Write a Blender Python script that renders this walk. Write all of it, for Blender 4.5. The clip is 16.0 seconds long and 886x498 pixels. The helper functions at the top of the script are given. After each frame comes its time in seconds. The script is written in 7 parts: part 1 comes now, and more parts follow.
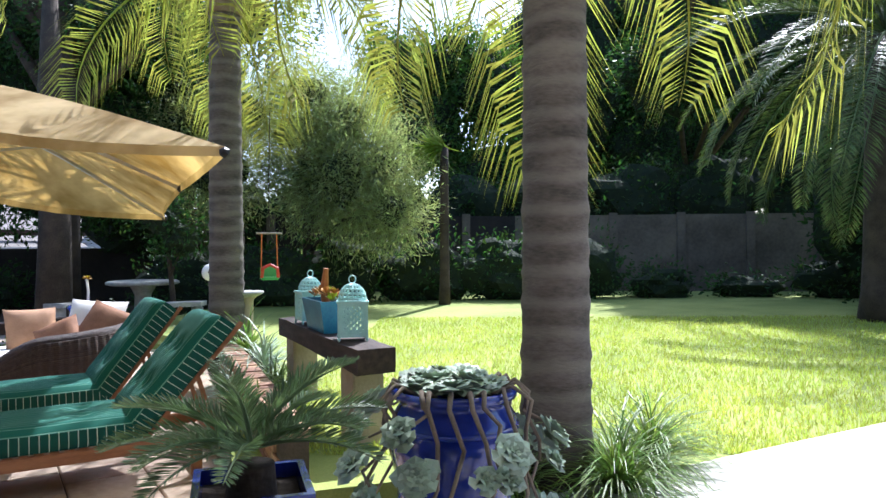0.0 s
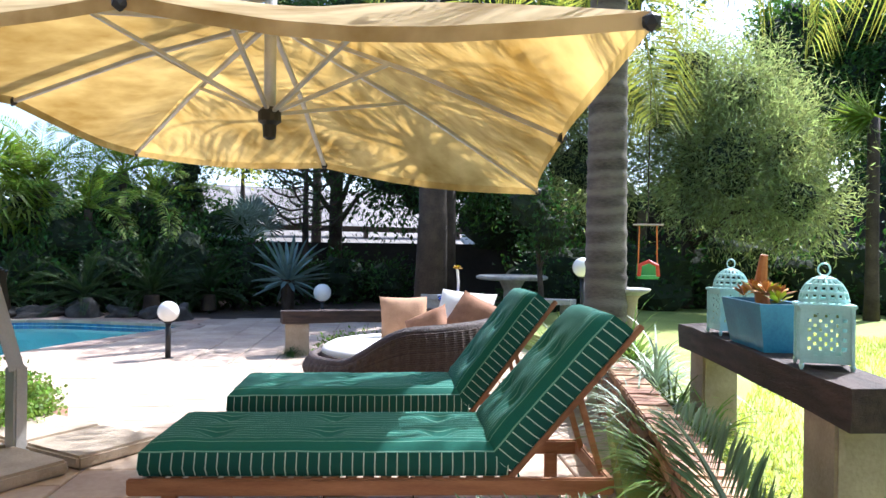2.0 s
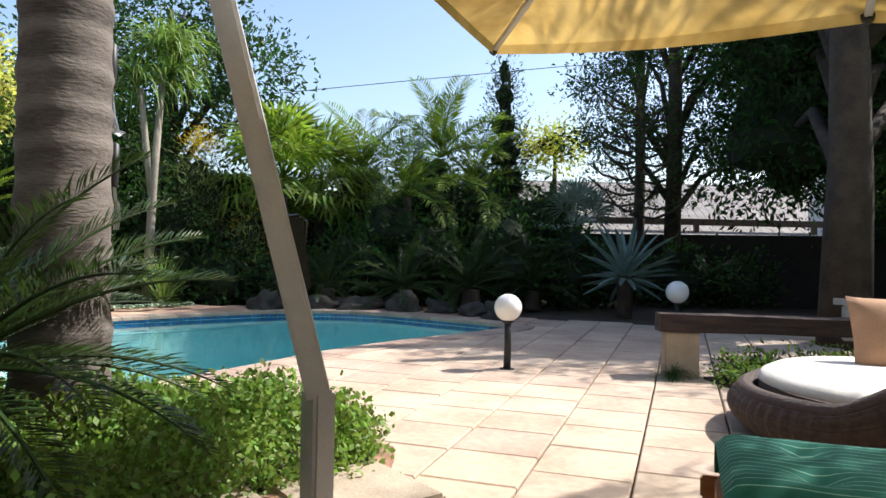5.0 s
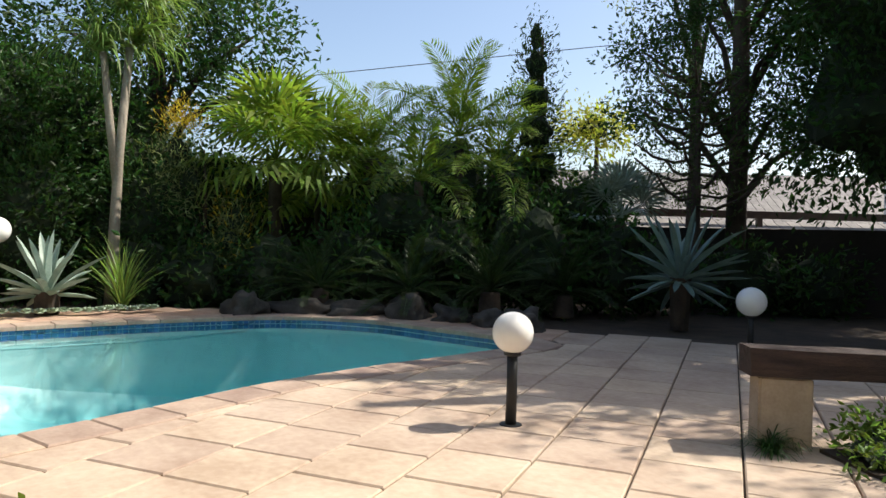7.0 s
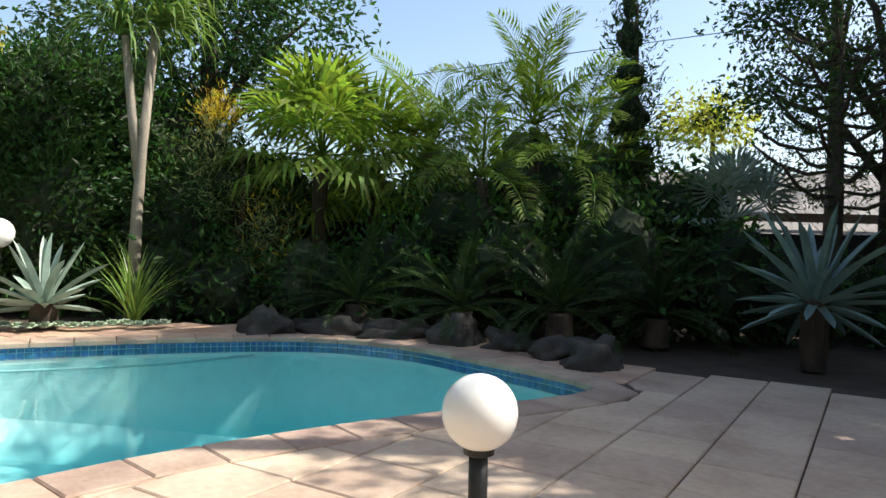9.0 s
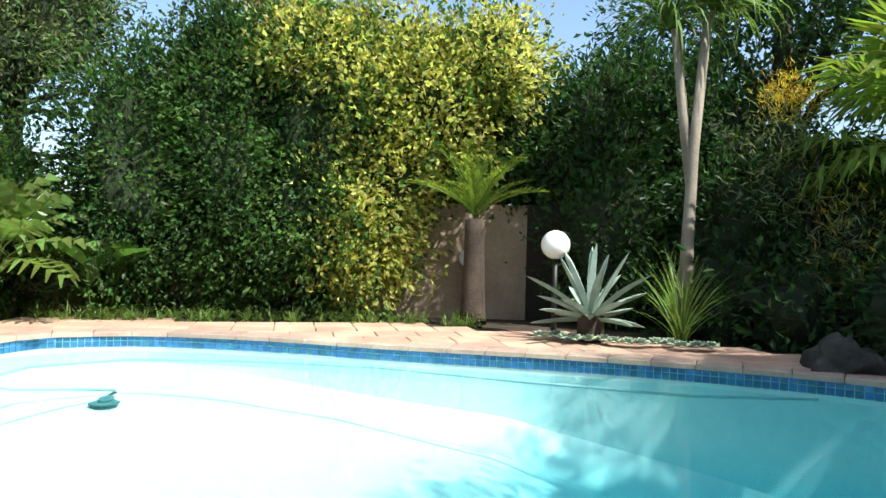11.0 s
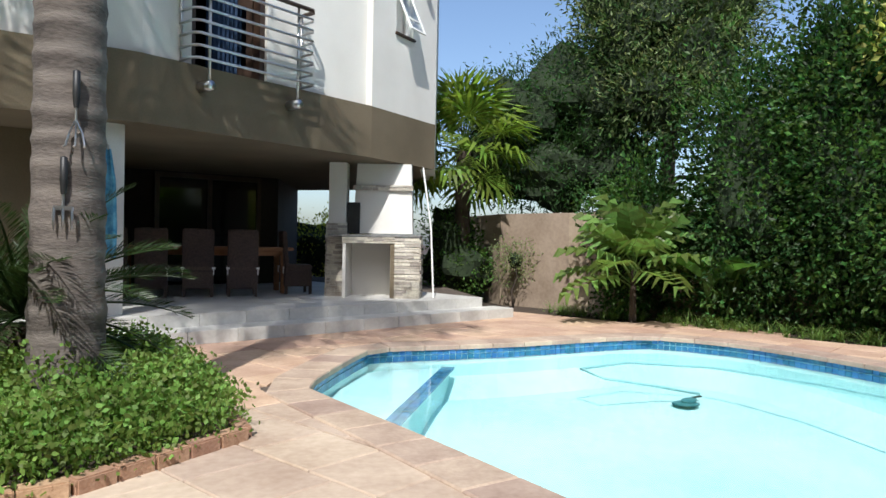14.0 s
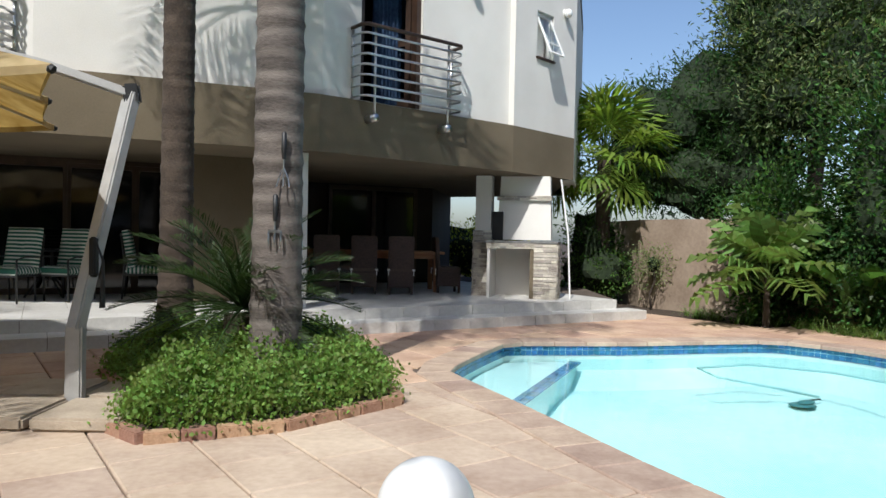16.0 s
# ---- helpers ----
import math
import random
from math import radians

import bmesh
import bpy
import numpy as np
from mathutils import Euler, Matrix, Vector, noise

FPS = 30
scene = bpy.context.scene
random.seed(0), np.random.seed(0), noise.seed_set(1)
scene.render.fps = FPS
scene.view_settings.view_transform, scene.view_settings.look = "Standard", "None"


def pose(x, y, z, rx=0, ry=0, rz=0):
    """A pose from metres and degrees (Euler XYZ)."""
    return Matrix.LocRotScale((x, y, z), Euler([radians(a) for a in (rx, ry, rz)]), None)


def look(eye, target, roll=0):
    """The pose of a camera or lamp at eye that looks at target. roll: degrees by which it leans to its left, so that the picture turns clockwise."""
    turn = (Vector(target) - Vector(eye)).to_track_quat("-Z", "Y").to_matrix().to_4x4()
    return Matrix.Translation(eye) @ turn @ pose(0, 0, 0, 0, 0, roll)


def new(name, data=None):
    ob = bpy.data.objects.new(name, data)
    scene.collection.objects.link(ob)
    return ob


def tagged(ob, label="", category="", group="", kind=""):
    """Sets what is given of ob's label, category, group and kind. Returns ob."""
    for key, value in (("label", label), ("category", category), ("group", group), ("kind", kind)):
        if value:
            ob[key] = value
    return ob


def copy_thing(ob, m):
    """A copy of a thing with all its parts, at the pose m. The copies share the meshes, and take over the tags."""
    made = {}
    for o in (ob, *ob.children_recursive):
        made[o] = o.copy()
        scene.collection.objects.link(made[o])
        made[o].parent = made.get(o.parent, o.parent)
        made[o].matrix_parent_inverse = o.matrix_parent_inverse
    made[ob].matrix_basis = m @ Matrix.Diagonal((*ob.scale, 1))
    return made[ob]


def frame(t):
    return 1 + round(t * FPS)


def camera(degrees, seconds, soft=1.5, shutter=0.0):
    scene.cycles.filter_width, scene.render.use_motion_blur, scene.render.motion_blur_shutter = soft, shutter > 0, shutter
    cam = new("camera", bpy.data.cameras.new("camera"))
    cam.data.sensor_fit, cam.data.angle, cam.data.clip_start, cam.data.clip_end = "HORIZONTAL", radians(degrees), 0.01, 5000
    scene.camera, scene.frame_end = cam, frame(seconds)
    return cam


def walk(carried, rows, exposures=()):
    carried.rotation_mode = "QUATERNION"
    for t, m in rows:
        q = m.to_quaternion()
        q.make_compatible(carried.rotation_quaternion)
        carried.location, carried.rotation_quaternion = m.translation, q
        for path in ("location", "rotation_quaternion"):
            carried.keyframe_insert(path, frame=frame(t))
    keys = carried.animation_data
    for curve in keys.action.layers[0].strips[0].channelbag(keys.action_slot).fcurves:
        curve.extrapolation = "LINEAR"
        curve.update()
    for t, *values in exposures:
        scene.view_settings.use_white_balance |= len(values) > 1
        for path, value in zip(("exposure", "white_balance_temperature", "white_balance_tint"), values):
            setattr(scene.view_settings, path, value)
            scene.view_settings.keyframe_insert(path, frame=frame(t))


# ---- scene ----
cam = camera(64.6, 16.0)
PATH = [
    (0, (0.125, 0.308, 1.607), (0.099, 2.308, 1.595), -0.3),
    (0.5, (0.124, 0.741, 1.584), (-0.09, 2.729, 1.575), -0.0),
    (1, (0.025, 1.111, 1.547), (-0.475, 3.047, 1.542), 0.2),
    (1.5, (-0.192, 1.486, 1.498), (-0.966, 3.33, 1.494), 0.4),
    (2, (-0.536, 1.794, 1.434), (-1.523, 3.533, 1.432), 0.7),
    (2.5, (-0.906, 2.043, 1.383), (-2.059, 3.678, 1.381), 0.7),
    (3, (-1.269, 2.29, 1.355), (-2.631, 3.755, 1.354), 0.7),
    (3.5, (-1.656, 2.543, 1.316), (-3.126, 3.899, 1.314), 0.8),
    (4, (-2.038, 2.745, 1.231), (-3.567, 4.035, 1.231), 0.8),
    (4.5, (-2.487, 2.988, 1.154), (-4.08, 4.198, 1.152), 1.0),
    (5.3, (-3.24, 3.43, 1.155), (-4.84, 4.63, 1.150), 1.1),
    (5.9, (-3.87, 3.89, 1.15), (-5.49, 5.06, 1.14), 1.25),
    (6.45, (-4.24, 4.41, 1.15), (-5.89, 5.54, 1.135), 1.4),
    (7, (-4.462, 4.947, 1.162), (-6.129, 6.052, 1.139), 1.5),
    (7.5, (-4.722, 5.394, 1.213), (-6.397, 6.485, 1.187), 1.4),
    (8, (-5.027, 5.82, 1.232), (-6.692, 6.927, 1.203), 1.3),
    (10.3, (-6.722, 7.321, 1.041), (-8.714, 7.146, 1.051), 1.7),
    (10.5, (-6.838, 7.333, 1.043), (-8.807, 6.985, 1.05), 1.3),
    (11, (-7.149, 7.301, 1.064), (-8.997, 6.536, 1.064), 1.4),
    (11.5, (-7.436, 7.193, 1.088), (-9.057, 6.021, 1.081), 1.8),
    (12, (-7.595, 7.261, 1.03), (-8.922, 5.765, 1.038), 1.0),
    (12.5, (-7.642, 7.638, 1.117), (-8.685, 5.931, 1.107), 1.0),
    (13, (-7.668, 7.892, 1.121), (-8.561, 6.102, 1.113), 1.1),
    (13.5, (-7.754, 8.161, 1.164), (-8.46, 6.29, 1.146), 1.1),
    (14, (-7.84, 8.444, 1.174), (-8.308, 6.5, 1.159), 1.0),
    (14.5, (-7.882, 8.808, 1.241), (-8.236, 6.839, 1.222), 1.2),
    (15, (-7.909, 9.061, 1.258), (-8.151, 7.076, 1.237), 1.2),
    (15.5, (-7.902, 9.367, 1.286), (-8.021, 7.37, 1.261), 1.2),
    (16, (-7.923, 9.651, 1.309), (-7.953, 7.651, 1.28), 1.2),
]
walk(cam, [(t, look(eye, target, roll)) for t, eye, target, roll in PATH],
     exposures=[(0.0, 1.05, 5500, 15), (1.0, 1.4, 5550, 15), (2.5, 1.45, 5600, 15), (4.5, 0.95, 6100, 13), (7.0, 0.5, 6700, 10), (8.0, 0.55, 6700, 10), (10.5, 1.12, 6300, 8), (11.5, 0.55, 6100, 8), (12.0, 0.45, 6000, 9), (16.0, 0.05, 6000, 10)])

# ---- light ----
world = bpy.data.worlds.new("sky")
scene.world = world
world.use_nodes = True
wn, wl = world.node_tree.nodes, world.node_tree.links
sky = wn.new("ShaderNodeTexSky")
sky.sky_type, sky.sun_disc = "NISHITA", False
SUN_ELEVATION, SUN_AZIMUTH = radians(50), radians(18.5)
sky.sun_elevation, sky.sun_rotation = SUN_ELEVATION, SUN_AZIMUTH
sky.air_density, sky.dust_density, sky.ozone_density = 1.0, 2.0, 1.5
wn["Background"].inputs["Strength"].default_value = 0.15
wl.new(sky.outputs[0], wn["Background"].inputs["Color"])
sun = new("sun", bpy.data.lights.new("sun", "SUN"))
sun.data.energy, sun.data.angle, sun.data.color = 5.0, radians(0.55), (1.0, 0.95, 0.86)
sun.matrix_world = look((20 * math.sin(SUN_AZIMUTH) * math.cos(SUN_ELEVATION), 20 * math.cos(SUN_AZIMUTH) * math.cos(SUN_ELEVATION), 20 * math.sin(SUN_ELEVATION)), (0, 0, 0))

# ---- materials ----
MATS = {}


def material(name, dark, light, scale=4.0, rough=0.8, bump=0.2, metal=0.0, fine=None, piece=0.0, leafy=0.0, coat=0.0, tint=(1.0, 1.0, 0.62), stretch=(1, 1, 1), spec=0.5):
    """Noise at two scales between two colours; piece: how far each loose piece varies in brightness; leafy: light let through."""
    if name in MATS:
        return MATS[name]
    m = bpy.data.materials.new(name)
    m.use_nodes = True
    n, l = m.node_tree.nodes, m.node_tree.links
    b = n["Principled BSDF"]
    tc, mp = n.new("ShaderNodeTexCoord"), n.new("ShaderNodeMapping")
    mp.inputs["Scale"].default_value = stretch
    l.new(tc.outputs["Object"], mp.inputs["Vector"])
    big, small = n.new("ShaderNodeTexNoise"), n.new("ShaderNodeTexNoise")
    for tex, s, d in ((big, scale, 4), (small, fine or scale * 11, 6)):
        tex.inputs["Scale"].default_value, tex.inputs["Detail"].default_value = s, d
        l.new(mp.outputs[0], tex.inputs["Vector"])
    add = n.new("ShaderNodeMath")
    add.operation = "MULTIPLY_ADD"
    l.new(small.outputs["Fac"], add.inputs[0])
    add.inputs[1].default_value = 0.5
    l.new(big.outputs["Fac"], add.inputs[2])
    ramp = n.new("ShaderNodeMapRange")
    ramp.inputs["From Min"].default_value, ramp.inputs["From Max"].default_value = 0.52, 0.98
    l.new(add.outputs[0], ramp.inputs["Value"])
    mix = n.new("ShaderNodeMix")
    mix.data_type = "RGBA"
    mix.inputs["A"].default_value, mix.inputs["B"].default_value = (*dark, 1), (*light, 1)
    l.new(ramp.outputs[0], mix.inputs["Factor"])
    colour = mix.outputs["Result"]
    if piece:
        geo, info, hsv, var = n.new("ShaderNodeNewGeometry"), n.new("ShaderNodeObjectInfo"), n.new("ShaderNodeHueSaturation"), n.new("ShaderNodeMath")
        var.operation = "ADD"
        l.new(geo.outputs["Random Per Island"], var.inputs[0])
        l.new(info.outputs["Random"], var.inputs[1])
        fr = n.new("ShaderNodeMath")
        fr.operation = "FRACT"
        l.new(var.outputs[0], fr.inputs[0])
        mr = n.new("ShaderNodeMapRange")
        mr.inputs["To Min"].default_value, mr.inputs["To Max"].default_value = 1 - piece, 1 + piece
        l.new(fr.outputs[0], mr.inputs["Value"])
        l.new(mr.outputs[0], hsv.inputs["Value"])
        hr = n.new("ShaderNodeMapRange")
        hr.inputs["To Min"].default_value, hr.inputs["To Max"].default_value = 0.5 - piece * 0.06, 0.5 + piece * 0.06
        l.new(fr.outputs[0], hr.inputs["Value"])
        l.new(hr.outputs[0], hsv.inputs["Hue"])
        l.new(colour, hsv.inputs["Color"])
        colour = hsv.outputs[0]
    l.new(colour, b.inputs["Base Color"])
    b.inputs["Roughness"].default_value, b.inputs["Metallic"].default_value = rough, metal
    b.inputs["Coat Weight"].default_value = coat
    b.inputs["Specular IOR Level"].default_value = spec * (0.55 if leafy else 1.0)
    if bump:
        bp = n.new("ShaderNodeBump")
        bp.inputs["Strength"].default_value, bp.inputs["Distance"].default_value = bump, 0.02
        l.new(add.outputs[0], bp.inputs["Height"])
        l.new(bp.outputs[0], b.inputs["Normal"])
    if leafy:
        tr, ms = n.new("ShaderNodeBsdfTranslucent"), n.new("ShaderNodeMixShader")
        bright = n.new("ShaderNodeMix")
        bright.data_type, bright.blend_type = "RGBA", "MULTIPLY"
        bright.inputs["Factor"].default_value = 1.0
        bright.inputs["B"].default_value = (*tint, 1)
        l.new(colour, bright.inputs["A"])
        gain = n.new("ShaderNodeHueSaturation")
        gain.inputs["Value"].default_value = 1.9
        l.new(bright.outputs["Result"], gain.inputs["Color"])
        l.new(gain.outputs[0], tr.inputs["Color"])
        ms.inputs[0].default_value = leafy
        l.new(b.outputs[0], ms.inputs[1])
        l.new(tr.outputs[0], ms.inputs[2])
        l.new(ms.outputs[0], n["Material Output"].inputs["Surface"])
    MATS[name] = m
    return m


def glass(name, tint=(0.9, 0.95, 0.95), rough=0.02):
    m = bpy.data.materials.new(name)
    m.use_nodes = True
    b = m.node_tree.nodes["Principled BSDF"]
    b.inputs["Base Color"].default_value = (*tint, 1)
    b.inputs["Transmission Weight"].default_value, b.inputs["Roughness"].default_value = 1.0, rough
    b.inputs["IOR"].default_value = 1.45
    return m


def water_material():
    """Clear water with small ripples."""
    m = bpy.data.materials.new("pool_water")
    m.use_nodes = True
    n, l = m.node_tree.nodes, m.node_tree.links
    n.remove(n["Principled BSDF"])
    tc, tex, bp = n.new("ShaderNodeTexCoord"), n.new("ShaderNodeTexNoise"), n.new("ShaderNodeBump")
    tex.inputs["Scale"].default_value, tex.inputs["Detail"].default_value = 3.2, 3
    l.new(tc.outputs["Object"], tex.inputs["Vector"])
    bp.inputs["Strength"].default_value, bp.inputs["Distance"].default_value = 0.12, 0.03
    l.new(tex.outputs["Fac"], bp.inputs["Height"])
    gl, tr, fr, mx = n.new("ShaderNodeBsdfGlossy"), n.new("ShaderNodeBsdfTransparent"), n.new("ShaderNodeFresnel"), n.new("ShaderNodeMixShader")
    gl.inputs["Roughness"].default_value = 0.04
    tr.inputs["Color"].default_value = (0.86, 0.98, 0.98, 1)
    fr.inputs["IOR"].default_value = 1.33
    l.new(bp.outputs[0], gl.inputs["Normal"])
    l.new(bp.outputs[0], fr.inputs["Normal"])
    l.new(fr.outputs[0], mx.inputs[0])
    l.new(tr.outputs[0], mx.inputs[1])
    l.new(gl.outputs[0], mx.inputs[2])
    l.new(mx.outputs[0], n["Material Output"].inputs["Surface"])
    return m


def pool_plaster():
    """Aqua pool plaster, pale in the shallows; where deep, the water's light absorption is painted in as turquoise."""
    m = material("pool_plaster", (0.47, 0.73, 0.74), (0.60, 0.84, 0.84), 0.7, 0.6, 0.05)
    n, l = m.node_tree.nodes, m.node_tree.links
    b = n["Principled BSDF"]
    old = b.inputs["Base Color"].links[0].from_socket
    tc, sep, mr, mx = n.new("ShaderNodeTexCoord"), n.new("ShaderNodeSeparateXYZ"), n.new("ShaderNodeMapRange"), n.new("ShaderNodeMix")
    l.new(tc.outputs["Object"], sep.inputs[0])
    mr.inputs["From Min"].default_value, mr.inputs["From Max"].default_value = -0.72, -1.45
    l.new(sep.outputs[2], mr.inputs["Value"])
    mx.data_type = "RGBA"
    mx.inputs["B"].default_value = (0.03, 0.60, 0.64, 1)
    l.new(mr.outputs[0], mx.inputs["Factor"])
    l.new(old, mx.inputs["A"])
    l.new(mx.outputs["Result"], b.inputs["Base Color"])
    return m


PAVING = material("sandstone_paving", (0.36, 0.26, 0.19), (0.54, 0.43, 0.33), 1.6, 0.85, 0.25, piece=0.10)
PAVING_PINK = material("pink_paving", (0.38, 0.24, 0.165), (0.53, 0.37, 0.265), 2.2, 0.85, 0.3, piece=0.12)
JOINT = material("dark_joint", (0.05, 0.04, 0.03), (0.12, 0.09, 0.07), 5, 0.95, 0.4)
COPING = material("coping_brick", (0.30, 0.21, 0.16), (0.46, 0.35, 0.27), 3, 0.8, 0.2, piece=0.16)
SOIL = material("soil", (0.025, 0.018, 0.012), (0.075, 0.05, 0.033), 3, 0.95, 0.7)
GRASS_BASE = material("lawn", (0.20, 0.26, 0.05), (0.36, 0.40, 0.10), 0.9, 0.9, 0.6, fine=70)
LAWN_BLADE = material("lawn_blade", (0.24, 0.30, 0.055), (0.42, 0.46, 0.11), 1.2, 0.6, 0.0, piece=0.35, leafy=0.4)
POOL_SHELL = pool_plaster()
POOL_TILE = material("blue_mosaic", (0.02, 0.10, 0.24), (0.07, 0.24, 0.42), 9, 0.2, 0.05, piece=0.3)
WALL_WHITE = material("cream_plaster", (0.64, 0.61, 0.56), (0.74, 0.71, 0.66), 1.2, 0.9, 0.12, fine=60)
WALL_BROWN = material("brown_plaster", (0.115, 0.09, 0.055), (0.16, 0.125, 0.08), 1.2, 0.9, 0.12, fine=60)
# near-black: shade on the boundary and inside the house is in this colour
WALL_DARK = material("near_black_plaster", (0.015, 0.012, 0.011), (0.036, 0.029, 0.025), 0.9, 0.9, 0.3)
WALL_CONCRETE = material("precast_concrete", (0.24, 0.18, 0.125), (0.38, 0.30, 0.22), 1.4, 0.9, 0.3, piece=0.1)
# darker copy of precast_concrete, the trees' shade put into its colour
WALL_SHADED = material("shade_toned_precast", (0.085, 0.07, 0.055), (0.19, 0.155, 0.12), 1.1, 0.9, 0.35)
TILE_PATIO = material("grey_patio_tile", (0.48, 0.46, 0.42), (0.64, 0.62, 0.58), 2.0, 0.45, 0.05, piece=0.06)
GLASS_DARK = material("dark_glass", (0.004, 0.004, 0.005), (0.012, 0.012, 0.013), 1, 0.06, 0.0)
DARK_FRAME = material("dark_wood_frame", (0.03, 0.016, 0.01), (0.065, 0.036, 0.022), 6, 0.5, 0.1)
STONE = material("ledge_stone", (0.30, 0.26, 0.21), (0.62, 0.57, 0.49), 3, 0.85, 0.5, piece=0.35)
GRANITE = material("grey_granite", (0.12, 0.12, 0.115), (0.3, 0.29, 0.28), 30, 0.3, 0.02)
STEEL = material("brushed_steel", (0.5, 0.5, 0.5), (0.66, 0.66, 0.66), 14, 0.3, 0.02, metal=1.0)
ALU = material("grey_aluminium", (0.42, 0.41, 0.39), (0.52, 0.51, 0.49), 8, 0.45, 0.03, metal=0.3)
BLACK = material("black_plastic", (0.008, 0.008, 0.008), (0.02, 0.02, 0.02), 10, 0.5, 0.05)
CANVAS = material("mustard_canvas", (0.27, 0.18, 0.06), (0.62, 0.50, 0.29), 2.1, 0.9, 0.15, fine=9, leafy=0.42, tint=(0.62, 0.52, 0.28), stretch=(1.0, 0.55, 1.0))
GREEN = material("green_cushion_cloth", (0.0, 0.10, 0.075), (0.008, 0.17, 0.125), 4, 0.9, 0.2, fine=160)
PALE = material("pale_stripe_cloth", (0.42, 0.55, 0.47), (0.62, 0.72, 0.64), 8, 0.9, 0.1)
TEAK = material("teak", (0.26, 0.11, 0.045), (0.42, 0.20, 0.085), 3, 0.6, 0.15, stretch=(1, 8, 8), piece=0.1)
RATTAN = material("brown_rattan", (0.045, 0.027, 0.02), (0.11, 0.07, 0.052), 40, 0.55, 0.7, piece=0.25)
WHITE_CLOTH = material("white_cloth", (0.72, 0.68, 0.62), (0.84, 0.80, 0.74), 5, 0.9, 0.2)
TAN_CLOTH = material("tan_cloth", (0.36, 0.20, 0.11), (0.48, 0.28, 0.165), 7, 0.85, 0.2)
RUST_CLOTH = material("rust_cloth", (0.20, 0.085, 0.038), (0.32, 0.15, 0.075), 7, 0.8, 0.2)
SLEEPER = material("dark_railway_sleeper", (0.018, 0.011, 0.009), (0.075, 0.045, 0.036), 3, 0.75, 0.8, stretch=(1, 7, 7))
CONCRETE = material("concrete_post", (0.32, 0.26, 0.19), (0.46, 0.38, 0.29), 5, 0.9, 0.4)
BRICK = material("orange_brick", (0.28, 0.15, 0.09), (0.48, 0.31, 0.21), 5, 0.9, 0.4, piece=0.25)
BLUE_GLAZE = material("cobalt_glaze", (0.010, 0.02, 0.19), (0.025, 0.05, 0.36), 2.5, 0.12, 0.05, coat=0.5)
TEAL_GLAZE = material("teal_blue_glaze", (0.02, 0.13, 0.25), (0.05, 0.24, 0.38), 6, 0.3, 0.1)
AQUA = material("aqua_painted_metal", (0.36, 0.62, 0.60), (0.52, 0.78, 0.75), 9, 0.45, 0.05)
GLOBE = material("opal_globe", (0.80, 0.79, 0.76), (0.86, 0.85, 0.82), 3, 0.25, 0.0)
TERRAZZO = material("pale_stone_top", (0.26, 0.26, 0.25), (0.42, 0.42, 0.40), 12, 0.8, 0.3)
BARK = material("grey_palm_bark", (0.105, 0.08, 0.065), (0.33, 0.275, 0.235), 2.2, 0.9, 0.7, stretch=(1, 1, 3))
BARK_PALE = material("pale_bark", (0.19, 0.16, 0.12), (0.34, 0.29, 0.23), 3, 0.9, 0.5)
BARK_DARK = material("dark_bark", (0.03, 0.021, 0.015), (0.085, 0.062, 0.045), 4, 0.95, 0.8)
LEAF_DARK = material("leaf_dark", (0.018, 0.045, 0.012), (0.045, 0.10, 0.022), 1.2, 0.5, 0.0, piece=0.45, leafy=0.3)
LEAF_MID = material("leaf_mid", (0.04, 0.085, 0.016), (0.085, 0.16, 0.03), 1.2, 0.5, 0.0, piece=0.45, leafy=0.35)
LEAF_LIME = material("leaf_lime", (0.20, 0.24, 0.025), (0.40, 0.40, 0.07), 1.5, 0.5, 0.0, piece=0.4, leafy=0.4)
LEAF_CREAM = material("leaf_variegated", (0.28, 0.29, 0.06), (0.54, 0.52, 0.18), 1.5, 0.45, 0.0, piece=0.4, leafy=0.5)
LEAF_OLIVE = material("leaf_olive", (0.13, 0.165, 0.075), (0.26, 0.30, 0.15), 1.5, 0.6, 0.0, piece=0.4, leafy=0.5, tint=(1.0, 1.0, 0.6))
LEAF_CONIFER = material("leaf_conifer", (0.028, 0.055, 0.014), (0.065, 0.10, 0.025), 1.5, 0.7, 0.0, piece=0.5, leafy=0.2)
FROND = material("palm_frond", (0.07, 0.13, 0.018), (0.19, 0.26, 0.038), 2.0, 0.45, 0.0, piece=0.35, leafy=0.4)
FROND_GOLD = material("palm_frond_gold", (0.15, 0.18, 0.035), (0.30, 0.31, 0.075), 2.0, 0.45, 0.0, piece=0.35, leafy=0.45)
# date palms' grey-green, darkened to hold their backlit shade in the colour
FROND_DARK = material("dark_palm_frond", (0.04, 0.072, 0.022), (0.12, 0.155, 0.055), 2.0, 0.4, 0.0, piece=0.35, leafy=0.2)
# cycads' dark green, with the shade of their beds put into the colour
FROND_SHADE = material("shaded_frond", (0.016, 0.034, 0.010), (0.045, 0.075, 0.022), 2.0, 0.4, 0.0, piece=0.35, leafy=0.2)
CYCAD = material("cycad_frond", (0.075, 0.125, 0.065), (0.17, 0.235, 0.13), 2.0, 0.35, 0.0, piece=0.3, leafy=0.25)
AGAVE = material("grey_green_succulent", (0.17, 0.24, 0.19), (0.32, 0.40, 0.33), 5, 0.5, 0.05, piece=0.2)
ALOE = material("blue_green_aloe", (0.10, 0.17, 0.155), (0.19, 0.28, 0.25), 5, 0.45, 0.05, piece=0.2)
ECHEVERIA = material("pale_succulent", (0.29, 0.39, 0.27), (0.48, 0.56, 0.42), 7, 0.5, 0.05, piece=0.25)
ORANGE_LEAF = material("orange_succulent", (0.34, 0.11, 0.02), (0.52, 0.24, 0.05), 9, 0.5, 0.0, piece=0.4)
